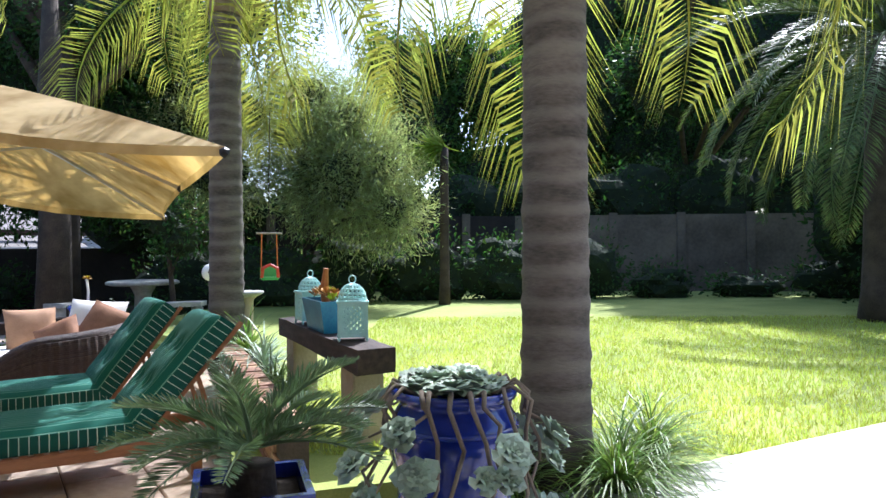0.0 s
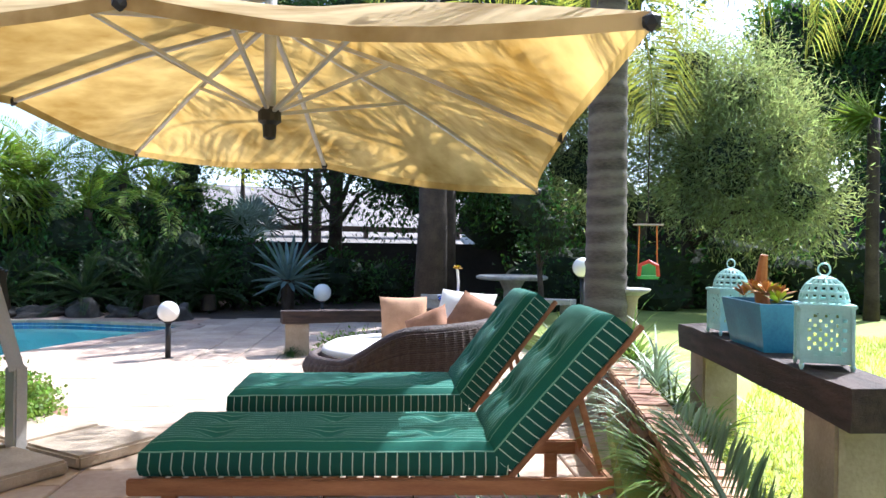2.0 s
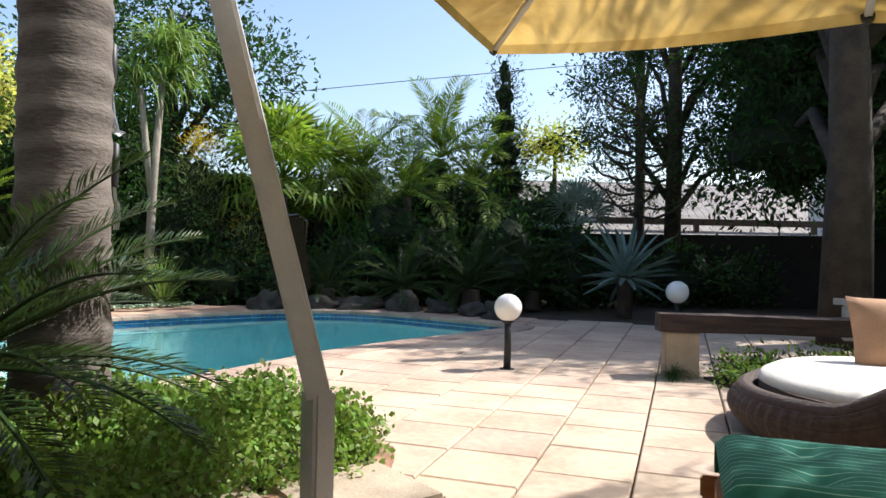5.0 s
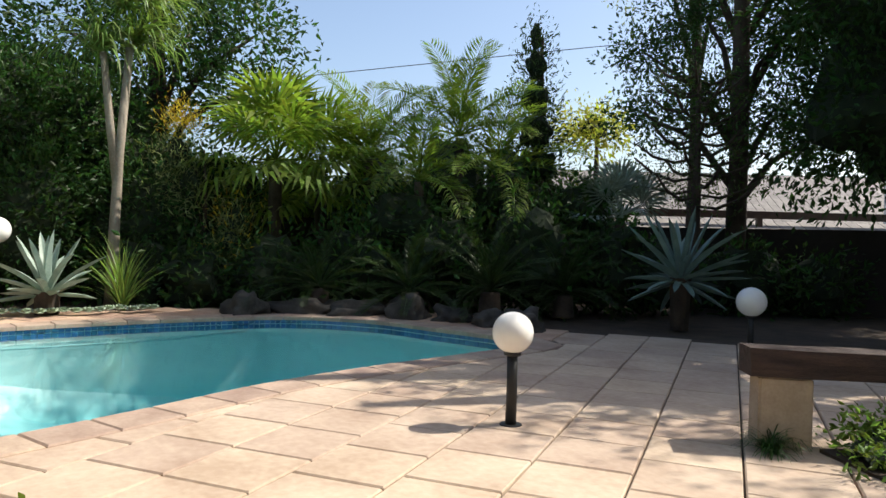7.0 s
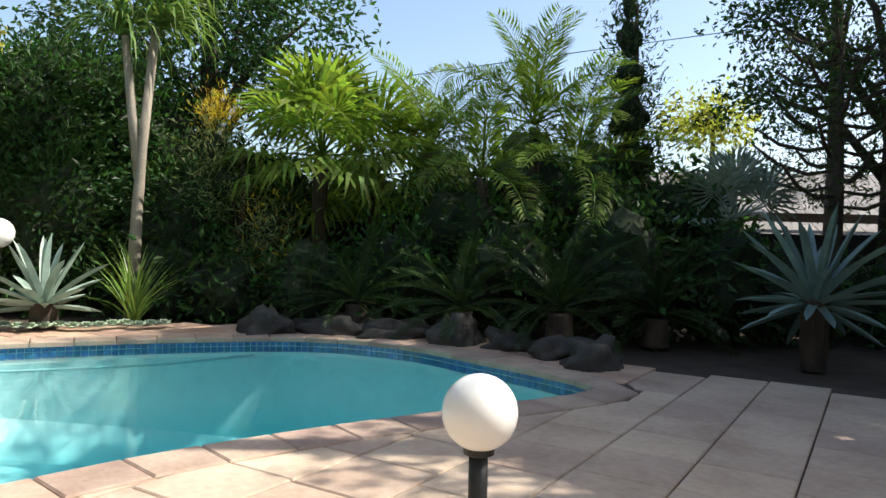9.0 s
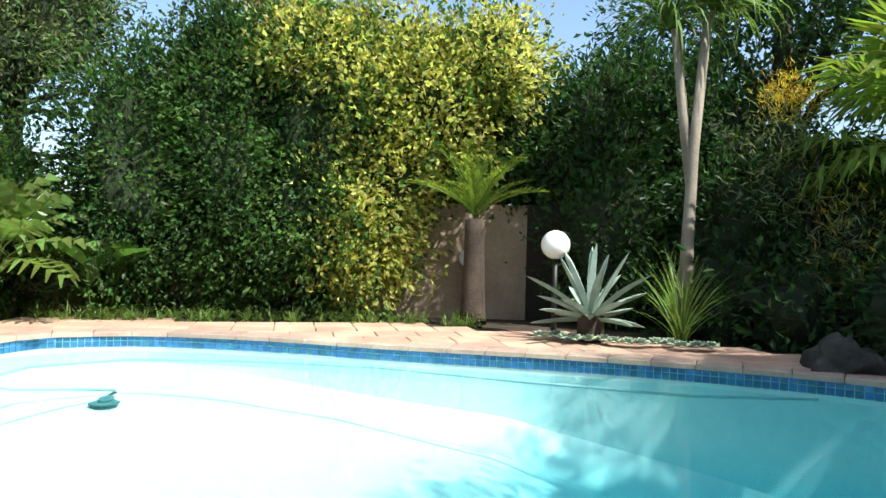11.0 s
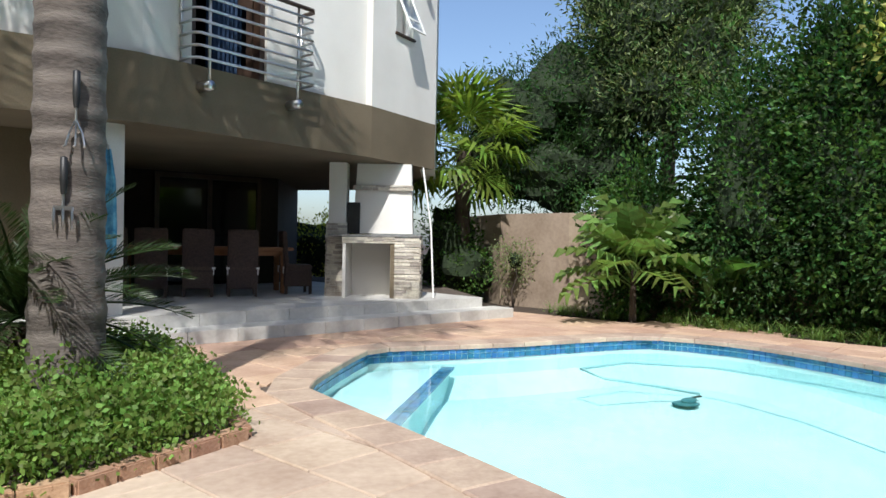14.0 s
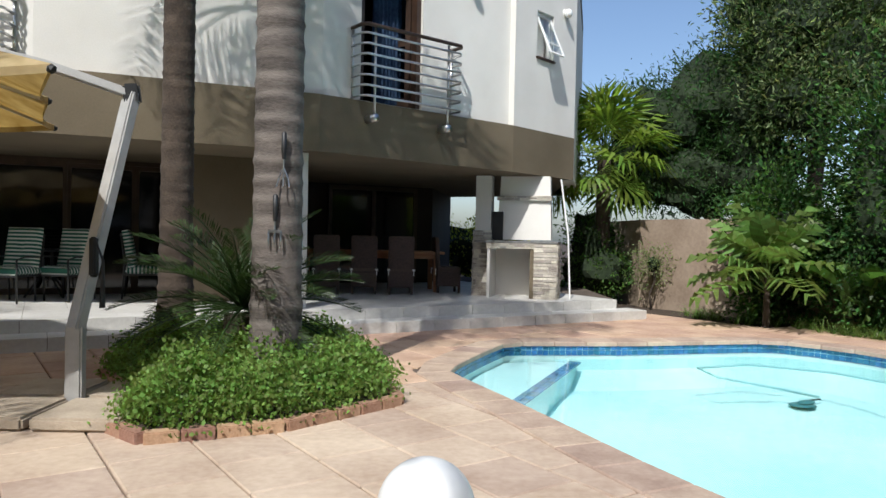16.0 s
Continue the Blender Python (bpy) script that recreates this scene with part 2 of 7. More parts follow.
YELLOW_TIP = material("yellow_tip", (0.36, 0.25, 0.02), (0.55, 0.40, 0.04), 6, 0.6, 0.0, piece=0.4, leafy=0.3)
ROOT = material("trailing_stem", (0.16, 0.12, 0.085), (0.30, 0.235, 0.175), 8, 0.8, 0.3)
STRAP = material("strap_leaf", (0.075, 0.135, 0.03), (0.18, 0.26, 0.07), 3, 0.4, 0.0, piece=0.4, leafy=0.35)
GROUNDCOVER = material("groundcover_leaf", (0.095, 0.165, 0.03), (0.20, 0.29, 0.07), 2, 0.55, 0.0, piece=0.45, leafy=0.35)
ROOF_TILE = material("grey_roof_tile", (0.13, 0.12, 0.11), (0.22, 0.20, 0.185), 3, 0.75, 0.2, piece=0.15)
ROCK = material("dark_rock", (0.02, 0.019, 0.017), (0.075, 0.068, 0.058), 2.5, 0.9, 0.8)
HOSE = material("grey_hose", (0.30, 0.56, 0.58), (0.42, 0.66, 0.68), 5, 0.5, 0.0)
RED, LIME_PLASTIC, ORANGE_ROPE = (material("red_plastic", (0.45, 0.03, 0.02), (0.55, 0.06, 0.03), 5, 0.4, 0.0),
                                  material("green_plastic", (0.05, 0.30, 0.08), (0.10, 0.42, 0.12), 5, 0.4, 0.0),
                                  material("orange_rope", (0.5, 0.12, 0.02), (0.62, 0.2, 0.05), 20, 0.8, 0.1))
CURTAIN = material("navy_curtain", (0.012, 0.03, 0.075), (0.04, 0.085, 0.17), 5, 0.9, 0.2, fine=20)
CLEANER = material("teal_cleaner_plastic", (0.03, 0.13, 0.15), (0.06, 0.20, 0.22), 6, 0.5, 0.0)
TOWEL = material("blue_towel", (0.03, 0.16, 0.30), (0.16, 0.42, 0.55), 5, 0.95, 0.3, fine=26)


def ringed_bark(name, period):
    """Grey palm bark with pale uneven leaf-scar rings."""
    m = material(name, (0.05, 0.041, 0.035), (0.155, 0.13, 0.112), 2.2, 0.9, 0.6, stretch=(1, 1, 3)).copy()
    n, l = m.node_tree.nodes, m.node_tree.links
    b = n["Principled BSDF"]
    old = b.inputs["Base Color"].links[0].from_socket
    tc, wv, mr, mx = n.new("ShaderNodeTexCoord"), n.new("ShaderNodeTexWave"), n.new("ShaderNodeMapRange"), n.new("ShaderNodeMix")
    wv.wave_type, wv.bands_direction = "BANDS", "Z"
    wv.inputs["Scale"].default_value, wv.inputs["Distortion"].default_value = 0.314 / period, 2.2
    wv.inputs["Detail"].default_value, wv.inputs["Detail Scale"].default_value = 3.0, 1.6
    l.new(tc.outputs["Object"], wv.inputs["Vector"])
    mr.inputs["From Min"].default_value, mr.inputs["From Max"].default_value = 0.45, 1.0
    mr.inputs["To Max"].default_value = 0.5
    l.new(wv.outputs["Fac"], mr.inputs["Value"])
    mx.data_type = "RGBA"
    mx.inputs["B"].default_value = (0.225, 0.195, 0.17, 1)
    l.new(mr.outputs[0], mx.inputs["Factor"])
    l.new(old, mx.inputs["A"])
    l.new(mx.outputs["Result"], b.inputs["Base Color"])
    return m


BARK_RINGED = ringed_bark("ringed_palm_bark", 0.17)
GLASS = glass("clear_glass")
WATER = water_material()

# ---- building helpers ----
rng = np.random.default_rng(7)


class Shape:
    """Gathers vertices and faces of one mesh."""

    def __init__(self):
        self.v, self.f, self.n = [], [], 0

    def add(self, verts, faces):
        self.v.extend(tuple(map(float, p)) for p in verts)
        self.f.extend(tuple(i + self.n for i in q) for q in faces)
        self.n += len(verts)
        return self

    def box(self, c, s, m=None, chamfer=0.0):
        """A box with centre c and size s, its upright and level edges cut by chamfer; m turns it."""
        bm = bmesh.new()
        bmesh.ops.create_cube(bm, size=1, matrix=Matrix.Diagonal((*s, 1)))
        if chamfer:
            bmesh.ops.bevel(bm, geom=bm.edges[:], offset=chamfer, segments=2, affect="EDGES")
        m = Matrix.Translation(c) @ (m or Matrix())
        bm.verts.index_update()
        self.add([m @ v.co for v in bm.verts], [[v.index for v in f.verts] for f in bm.faces])
        bm.free()
        return self

    def ring(self, path, radii, sides=10, caps=True):
        """A round tube along a path with a radius at each point."""
        path = [Vector(p) for p in path]
        rings, a = [], Vector((0.83, 0.31, 0.46))
        for i, p in enumerate(path):
            d = (path[min(i + 1, len(path) - 1)] - path[max(i - 1, 0)]).normalized()
            a = a - d * a.dot(d)
            if a.length < 0.05:
                a = d.orthogonal()
            a.normalize()
            b = d.cross(a)
            r = radii[i] if hasattr(radii, "__len__") else radii
            rings.append([p + r * (math.cos(2 * math.pi * k / sides) * a + math.sin(2 * math.pi * k / sides) * b) for k in range(sides)])
        verts = [p for ring in rings for p in ring]
        faces = [(i * sides + k, i * sides + (k + 1) % sides, (i + 1) * sides + (k + 1) % sides, (i + 1) * sides + k) for i in range(len(path) - 1) for k in range(sides)]
        if caps:
            faces += [tuple(range(sides))[::-1], tuple(range((len(path) - 1) * sides, len(path) * sides))]
        return self.add(verts, faces)

    def lathe(self, profile, sides=24, at=(0, 0, 0), squash=1.0):
        verts = [(at[0] + r * math.cos(2 * math.pi * k / sides), at[1] + squash * r * math.sin(2 * math.pi * k / sides), at[2] + z) for r, z in profile for k in range(sides)]
        faces = [(i * sides + k, i * sides + (k + 1) % sides, (i + 1) * sides + (k + 1) % sides, (i + 1) * sides + k) for i in range(len(profile) - 1) for k in range(sides)]
        return self.add(verts, faces)

    def ball(self, c, radii, detail=2, rough=0.0, seed=0):
        bm = bmesh.new()
        bmesh.ops.create_icosphere(bm, subdivisions=detail, radius=1)
        bm.verts.index_update()
        radii = Vector(radii if hasattr(radii, "__len__") else (radii,) * 3)
        out = []
        for v in bm.verts:
            k = 1 + rough * noise.noise(v.co * 1.7 + Vector((seed * 3.1, seed * 1.7, 0)))
            out.append(Vector(c) + Vector(a * b for a, b in zip(v.co, radii)) * k)
        self.add(out, [[v.index for v in f.verts] for f in bm.faces])
        bm.free()
        return self

    def prism(self, outline, z0, z1, holes=()):
        """A flat slab over an outline (counter-clockwise), with holes through it."""
        bm = bmesh.new()
        loops = [outline, *holes]
        edges = []
        for loop in loops:
            vs = [bm.verts.new((x, y, z1)) for x, y in loop]
            edges += [bm.edges.new((vs[i], vs[(i + 1) % len(vs)])) for i in range(len(vs))]
        bmesh.ops.triangle_fill(bm, edges=edges, use_beauty=True)
        bm.verts.index_update()
        top = [v.co.copy() for v in bm.verts]
        tris = [[v.index for v in f.verts] if f.normal.z > 0 else [v.index for v in f.verts][::-1] for f in bm.faces]
        bm.free()
        n = len(top)
        faces = tris + [[i + n for i in t][::-1] for t in tris]
        base = 0
        for loop in loops:
            k = len(loop)
            faces += [(base + i, base + i + n, base + (i + 1) % k + n, base + (i + 1) % k) for i in range(k)]
            base += k
        return self.add(top + [Vector((p.x, p.y, z0)) for p in top], faces)

    def quads(self, arr):
        """Loose quads from an array of n x 4 x 3."""
        k = len(arr)
        self.v.extend(map(tuple, arr.reshape(-1, 3).tolist()))
        self.f.extend((self.n + 4 * i, self.n + 4 * i + 1, self.n + 4 * i + 2, self.n + 4 * i + 3) for i in range(k))
        self.n += 4 * k
        return self

    def mesh(self, name, mat, smooth=False):
        me = bpy.data.meshes.new(name)
        me.from_pydata(self.v, [], self.f)
        me.materials.append(mat)
        if smooth:
            me.polygons.foreach_set("use_smooth", [True] * len(me.polygons))
        me.update()
        return me


def part(name, shape, mat, parent=None, label="", smooth=False, m=None):
    """Links a shape (or a ready mesh) as one mesh object under a thing."""
    me = shape if isinstance(shape, bpy.types.Mesh) else shape.mesh(name, mat, smooth)
    ob = new(name, me)
    ob.parent = parent
    if m is not None:
        ob.matrix_basis = m
    if label:
        ob["label"] = label
    return ob


def thing(name, at=(0, 0, 0), turn=0, label="", category="", group="", kind="", scale=1.0):
    ob = new(name)
    ob.matrix_basis = pose(*at, 0, 0, turn) @ Matrix.Diagonal((scale, scale, scale, 1))
    ob.empty_display_size = 0.1
    return tagged(ob, label, category, group, kind)


def setting(name, shape, mat, label="", smooth=False):
    return tagged(part(name, shape, mat, None, "", smooth), label, "", "", "structure")


# ---- plan ----
U, N = Vector((0.873, 0.488)), Vector((-0.488, 0.873))
EDGE = Vector((-11.15, -2.62))          # west end of the patio's top edge
PATIO_Z, LAWN_Z = 0.30, 0.24


def front(s, d):
    """A point s along the patio's edge and d out from it."""
    p = EDGE + s * U + d * N
    return (p.x, p.y)


def smooth_loop(points, per=6):
    """A closed rounded curve through points."""
    out, k = [], len(points)
    for i in range(k):
        p0, p1, p2, p3 = (np.array(points[(i + j) % k], float) for j in (-1, 0, 1, 2))
        for s in np.linspace(0, 1, per, endpoint=False):
            out.append(tuple(0.5 * (2 * p1 + (p2 - p0) * s + (2 * p0 - 5 * p1 + 4 * p2 - p3) * s * s + (3 * p1 - p0 - 3 * p2 + p3) * s ** 3)))
    return out


POOL = smooth_loop([(-8.10, 2.82), (-8.12, 2.60), (-8.45, 1.72), (-8.82, 0.90), (-9.02, 0.72), (-10.5, 0.56), (-11.6, 0.30), (-12.45, 0.14), (-12.75, 0.22), (-13.42, 1.0), (-13.82, 2.5), (-13.95, 3.8), (-14.1, 4.7),
                    (-14.28, 5.8), (-14.36, 7.3), (-14.15, 8.7), (-13.3, 9.6), (-12.25, 9.98), (-11.2, 10.3), (-10.55, 10.28), (-10.28, 9.1), (-10.05, 7.9), (-9.74, 6.8), (-9.25, 5.72), (-8.7, 4.3)], 5)


def grown(loop, by):
    """A counter-clockwise or clockwise loop pushed outwards by a distance."""
    pts = np.array(loop)
    t = np.roll(pts, -1, 0) - np.roll(pts, 1, 0)
    nrm = np.stack([t[:, 1], -t[:, 0]], 1) / np.linalg.norm(t, axis=1)[:, None]
    area = 0.5 * np.sum(pts[:, 0] * np.roll(pts[:, 1], -1) - np.roll(pts[:, 0], -1) * pts[:, 1])
    return [tuple(p) for p in pts + (by if area > 0 else -by) * nrm]


# ---- ground ----
R = 400
HOLE = grown(POOL, 0.32)
setting("ground", Shape().prism([(-R, -R), (R, -R), (R, R), (-R, R)], -0.30, -0.05, [HOLE[::-1]]), SOIL, "bare brown garden soil reaching past the walls")
shell = Shape()
rim = grown(POOL, 0.10)


def depth(y):
    """The pool's floor: shallow at the steps, deep at the far end."""
    return -0.55 - 0.45 * max(0.0, min(1.0, (y - 1.6) / 4.0)) - 0.8 * max(0.0, min(1.0, (y - 5.2) / 3.2))


levels = [(0.10, -0.02), (0.0, -0.06), (0.0, -0.35), (-0.04, 0.7), (-0.35, 1.0)]
for k in range(len(levels) - 1):
    a, b = [grown(POOL, g) for g in (levels[k][0], levels[k + 1][0])]
    za, zb = levels[k][1], levels[k + 1][1]
    n = len(a)
    shell.add([(*p, za if za < 0 else za * depth(p[1])) for p in a] + [(*p, zb if zb < 0 else zb * depth(p[1])) for p in b], [(i, (i + 1) % n, n + (i + 1) % n, n + i) for i in range(n)])
basin = grown(POOL, -0.345)
ys = np.linspace(min(p[1] for p in basin) + 0.01, max(p[1] for p in basin) - 0.01, 48)
spans = []
for y in ys:
    xs = [ax + (bx - ax) * (y - ay) / (by - ay) for (ax, ay), (bx, by) in zip(basin, basin[1:] + basin[:1]) if (ay > y) != (by > y)]
    spans.append((min(xs) - 0.03, max(xs) + 0.03, y))
for (x0, x1, y0), (x2, x3, y1) in zip(spans, spans[1:]):
    shell.add([(x0, y0, depth(y0) - 0.002), (x1, y0, depth(y0) - 0.002), (x3, y1, depth(y1) - 0.002), (x2, y1, depth(y1) - 0.002)], [(0, 1, 2, 3)])
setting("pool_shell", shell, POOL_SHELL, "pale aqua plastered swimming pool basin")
setting("water", Shape().add([(*p, -0.095) for p in POOL[::-1]], [list(range(len(POOL)))]), WATER, "clear turquoise pool water with small ripples").visible_shadow = False

DECK = [(-1.05, 4.05), (-2.5, 8.35), (-3.2, 10.0), (-5.6, 11.6), (-8.4, 13.4), (-10.9, 11.4), (-13.0, 11.3), (-15.2, 9.4), (-15.9, 6.0), (-15.9, 3.0), (-13.9, -0.6), (-12.2, -2.7), (-11.6, -3.3),
        front(0.0, -0.6), front(11.3, -0.6)]
setting("pavement", Shape().prism(DECK[::-1], -0.28, -0.03, [HOLE]), JOINT, "dark mortar bed between the paving slabs")
setting("lawn", Shape().prism([(-1.05, 4.05), (0.5, 4.6), (4, 4.75), (30, 4.9), (30, 30), (-4.5, 30), (-5.4, 12.0), (-3.2, 10.0), (-2.5, 8.35)], -0.25, LAWN_Z), GRASS_BASE, "mown sunlit green lawn")

# ---- house ----
FA, FB, FC, FD, FE = (-10.55, -3.55), (-9.25, -2.2), (-6.35, 0.05), (-3.1, 1.3), (1.2, 1.68)
SOFFIT, BAND, TOP = 2.47, 3.25, 6.4
BACK = [(6.0, -5.0), (-4.5, -12.0), (-11.6, -8.0)]
STEP = [front(-0.05, 0.0), front(16.5, 0.0), (6.0, 4.0), (6.0, -5.0), (-4.5, -12.0), (-11.3, -8.0)]
setting("patio_floor", Shape().prism(STEP, -0.2, PATIO_Z - 0.012), JOINT, "mortar bed under the patio tiles")
setting("patio_step", Shape().prism([front(-0.3, -0.2), front(-0.3, 0.45), front(10.9, 0.45), front(10.9, -0.2)][::-1], -0.2, 0.138), JOINT, "mortar bed under the lower step")
plan_band = [FA, FB, FC, FD, FE, (6.0, 1.7), *BACK]


def inset(loop, by):
    return grown(loop, -by)


setting("upper_floor_slab", Shape().prism(plan_band[::-1], SOFFIT, BAND), WALL_BROWN, "brown plastered beam band above the patio")


def wall_run(name, a, b, z0, z1, openings, mat, label, thick=0.26):
    """A straight wall from a to b with its outer face on that line, with openings (from, to, low, high) through it."""
    a, b = Vector(a), Vector(b)
    d = b - a
    m = pose(a.x, a.y, 0, 0, 0, math.degrees(math.atan2(d.y, d.x)))
    sh = Shape()
    xs = sorted({0.0, d.length, *(o[0] for o in openings), *(o[1] for o in openings)})
    for x0, x1 in zip(xs, xs[1:]):
        gap = [o for o in openings if o[0] <= x0 + 1e-6 and o[1] >= x1 - 1e-6]
        spans = [(z0, gap[0][2]), (gap[0][3], z1)] if gap else [(z0, z1)]
        for lo, hi in spans:
            if hi - lo > 0.01:
                sh.box(((x0 + x1) / 2, -thick / 2, (lo + hi) / 2), (x1 - x0, thick, hi - lo))
    ob = setting(name, sh, mat, label)
    ob.matrix_basis = m
    return m


WALL_LABEL = "cream plastered upper storey wall in the sun"
RUN_A = wall_run("wall_upper_west", FA, FB, BAND + 0.002, TOP, [(0.75, 1.25, 4.55, 5.35)], WALL_WHITE, WALL_LABEL)
CB, BB = (-6.35, -0.10), (-9.25, -2.34)
RUN_B = wall_run("wall_upper_middle", BB, CB, BAND + 0.002, TOP, [(1.95, 3.05, BAND + 0.03, 5.5)], WALL_WHITE, WALL_LABEL)
RUN_C = wall_run("wall_upper_east", CB, (-3.1, 1.17), BAND + 0.002, TOP, [], WALL_WHITE, WALL_LABEL)
RUN_C = wall_run("wall_upper_far", (-3.1, 1.17), (1.2, 1.55), BAND + 0.002, TOP, [(0.5, 1.6, BAND + 0.03, 5.5)], WALL_WHITE, WALL_LABEL)
wall_run("wall_upper_side", (-11.6, -8.0), FA, SOFFIT, TOP, [], WALL_WHITE, WALL_LABEL)
wall_run("wall_upper_end", (6.0, 1.6), (6.0, -5.0), BAND, TOP, [], WALL_WHITE, WALL_LABEL)
wall_run("wall_upper_rest", (1.2, 1.55), (6.0, 1.6), BAND, TOP, [], WALL_WHITE, WALL_LABEL)
ROOMS = [(-10.4, -4.2), (-9.3, -2.7), (-6.35, -0.6), (-3.0, 0.7), (1.2, 1.1), (5.6, 1.15), (5.6, -5.0), (-4.5, -11.8), (-11.2, -8.0)]
setting("floor_upper", Shape().prism(ROOMS[::-1], BAND + 0.003, BAND + 0.02), DARK_FRAME, "dark timber floor of the upper rooms")
setting("wall_rooms", Shape().prism([(-10.4, -5.8), (-6.0, -3.0), (-2.6, -1.2), (5.6, 0.2), (5.6, -5.0), (-4.5, -11.8), (-11.2, -8.0)][::-1], BAND + 0.03, TOP - 0.2), WALL_DARK, "near-black back wall of the upper rooms, shade put into its colour")
ROOF = [(-10.56, -3.5), (-9.25, -2.1), (-6.45, 0.3), (-3.1, 1.6), (1.2, 1.95), (6.4, 1.95), (6.4, -5.4), (-4.5, -12.5), (-11.6, -8.0)]
setting("roof", Shape().prism(ROOF[::-1], TOP, TOP + 0.3), WALL_BROWN, "flat brown roof slab with a short overhang")
setting("wall_back", Shape().prism([(-7.9, -6.55), (-3.0, -4.6), (2.4, -2.4), (6, -1.5), (6, -5), (-4.5, -12), (-8.4, -9.8)], PATIO_Z, SOFFIT), WALL_DARK, "near-black back wall of the covered patio, shade put into its colour")

# ---- boundary ----
BOUND = [(-11.9, -9.0), (-12.4, -5.2), (-13.3, -3.9), (-16.6, 0.6), (-18.2, 4.2), (-18.2, 10.0), (-14.2, 16.6), (-8.0, 20.6), (2.0, 21.2), (16.0, 19.5), (20.0, 5.0), (12.0, -4.0)]
for i in range(len(BOUND) - 1):
    a, b = Vector(BOUND[i]), Vector(BOUND[i + 1])
    d, mid = b - a, (a + b) / 2
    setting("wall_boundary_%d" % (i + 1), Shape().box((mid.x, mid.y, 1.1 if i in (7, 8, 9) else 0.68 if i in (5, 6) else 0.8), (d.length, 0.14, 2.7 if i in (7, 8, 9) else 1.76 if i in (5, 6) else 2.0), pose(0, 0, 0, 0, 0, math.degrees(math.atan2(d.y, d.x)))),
            WALL_CONCRETE if i < 4 else WALL_SHADED if i > 7 else WALL_DARK, "precast concrete boundary wall in the shade of the planting")
    if i in (7, 8, 9):
        for k in range(int(d.length / 1.9)):
            p = a + d * ((k + 0.5) * 1.9 / d.length)
            part("pilaster", Shape().box((0, -0.11, 1.12), (0.24, 0.12, 2.78), None, 0.012), WALL_SHADED, bpy.data.objects["wall_boundary_%d" % (i + 1)], m=pose(p.x, p.y, 0, 0, 0, math.degrees(math.atan2(d.y, d.x))))


# ---- pool details ----
def along(loop, step):
    """Evenly spaced points and directions along a closed loop."""
    pts = np.array(list(loop) + [loop[0]])
    seg = np.linalg.norm(np.diff(pts, axis=0), axis=1)
    cum = np.concatenate([[0], np.cumsum(seg)])
    n = int(round(cum[-1] / step))
    s = np.linspace(0, cum[-1], n, endpoint=False)
    return [(np.interp(x, cum, pts[:, 0]), np.interp(x, cum, pts[:, 1])) for x in s]


def inside(p, loop):
    x, y = p
    hit = False
    for (x0, y0), (x1, y1) in zip(loop, [*loop[1:], loop[0]]):
        if (y0 > y) != (y1 > y) and x < (x1 - x0) * (y - y0) / (y1 - y0) + x0:
            hit = not hit
    return hit


tiles = Shape()
rim_pts = along(POOL, 0.075)
for row, z in enumerate((-0.055, -0.13)):
    for i, p in enumerate(rim_pts):
        q = rim_pts[(i + 1) % len(rim_pts)]
        a, b = np.array(p), np.array(q)
        t = (b - a) / (np.linalg.norm(b - a) + 1e-9)
        c = (a + b) / 2
        tiles.box((c[0], c[1], z), (0.068, 0.02, 0.068), pose(0, 0, 0, 0, 0, math.degrees(math.atan2(t[1], t[0]))))
tile_band = setting("waterline_tiles", tiles, POOL_TILE, "band of small blue mosaic tiles round the waterline")
tile_band["kind"] = "stuff"
# shallow entry ledge with tiled edges
LEDGE = [(-8.14, 2.8), (-8.47, 1.72), (-8.85, 0.88), (-9.05, 0.76), (-9.8, 0.70), (-8.62, 3.35), (-8.5, 3.75)]
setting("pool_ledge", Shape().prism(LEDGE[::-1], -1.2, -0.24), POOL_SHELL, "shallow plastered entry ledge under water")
strip = Shape()
for (x0, y0), (x1, y1), lift in (((-9.78, 0.74), (-8.64, 3.32), -0.232), ((-9.12, 3.40), (-8.92, 3.85), -0.392)):
    n = int(math.hypot(x1 - x0, y1 - y0) / 0.075)
    ang = math.degrees(math.atan2(y1 - y0, x1 - x0))
    for i in range(n):
        for k in (-0.038, 0.038):
            s = (i + 0.5) / n
            strip.box((x0 + (x1 - x0) * s - k * math.sin(radians(ang)), y0 + (y1 - y0) * s + k * math.cos(radians(ang)), lift), (0.068, 0.068, 0.02), pose(0, 0, 0, 0, 0, ang))
tagged(setting("ledge_tiles", strip, POOL_TILE, "blue mosaic strip on the pool's step edge"), kind="stuff")
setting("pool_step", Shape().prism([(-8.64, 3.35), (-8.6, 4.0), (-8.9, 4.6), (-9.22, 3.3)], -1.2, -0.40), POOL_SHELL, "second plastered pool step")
cleaner = thing("pool_cleaner", (-12.30, 1.60, -0.50), 35, "dark blue-grey suction pool cleaner under water", "pool cleaner")
cleaner.scale = (0.7, 0.6, 0.24)
part("body", Shape().ball((0, 0, 0), (0.2, 0.13, 0.09)), CLEANER, cleaner, smooth=True)
part("foot", Shape().lathe([(0.02, 0), (0.2, -0.02), (0.24, -0.06), (0.2, -0.07)], 20, (0.12, 0, -0.04)), CLEANER, cleaner, smooth=True)
part("neck", Shape().ring([(-0.1, 0, 0.02), (-0.25, 0, 0.03), (-0.40, 0.03, 0.02)], 0.04), BLACK, cleaner)
hose = thing("pool_hose", (0, 0, 0), 0, "pale ribbed suction hose snaking across the pool", "hose")
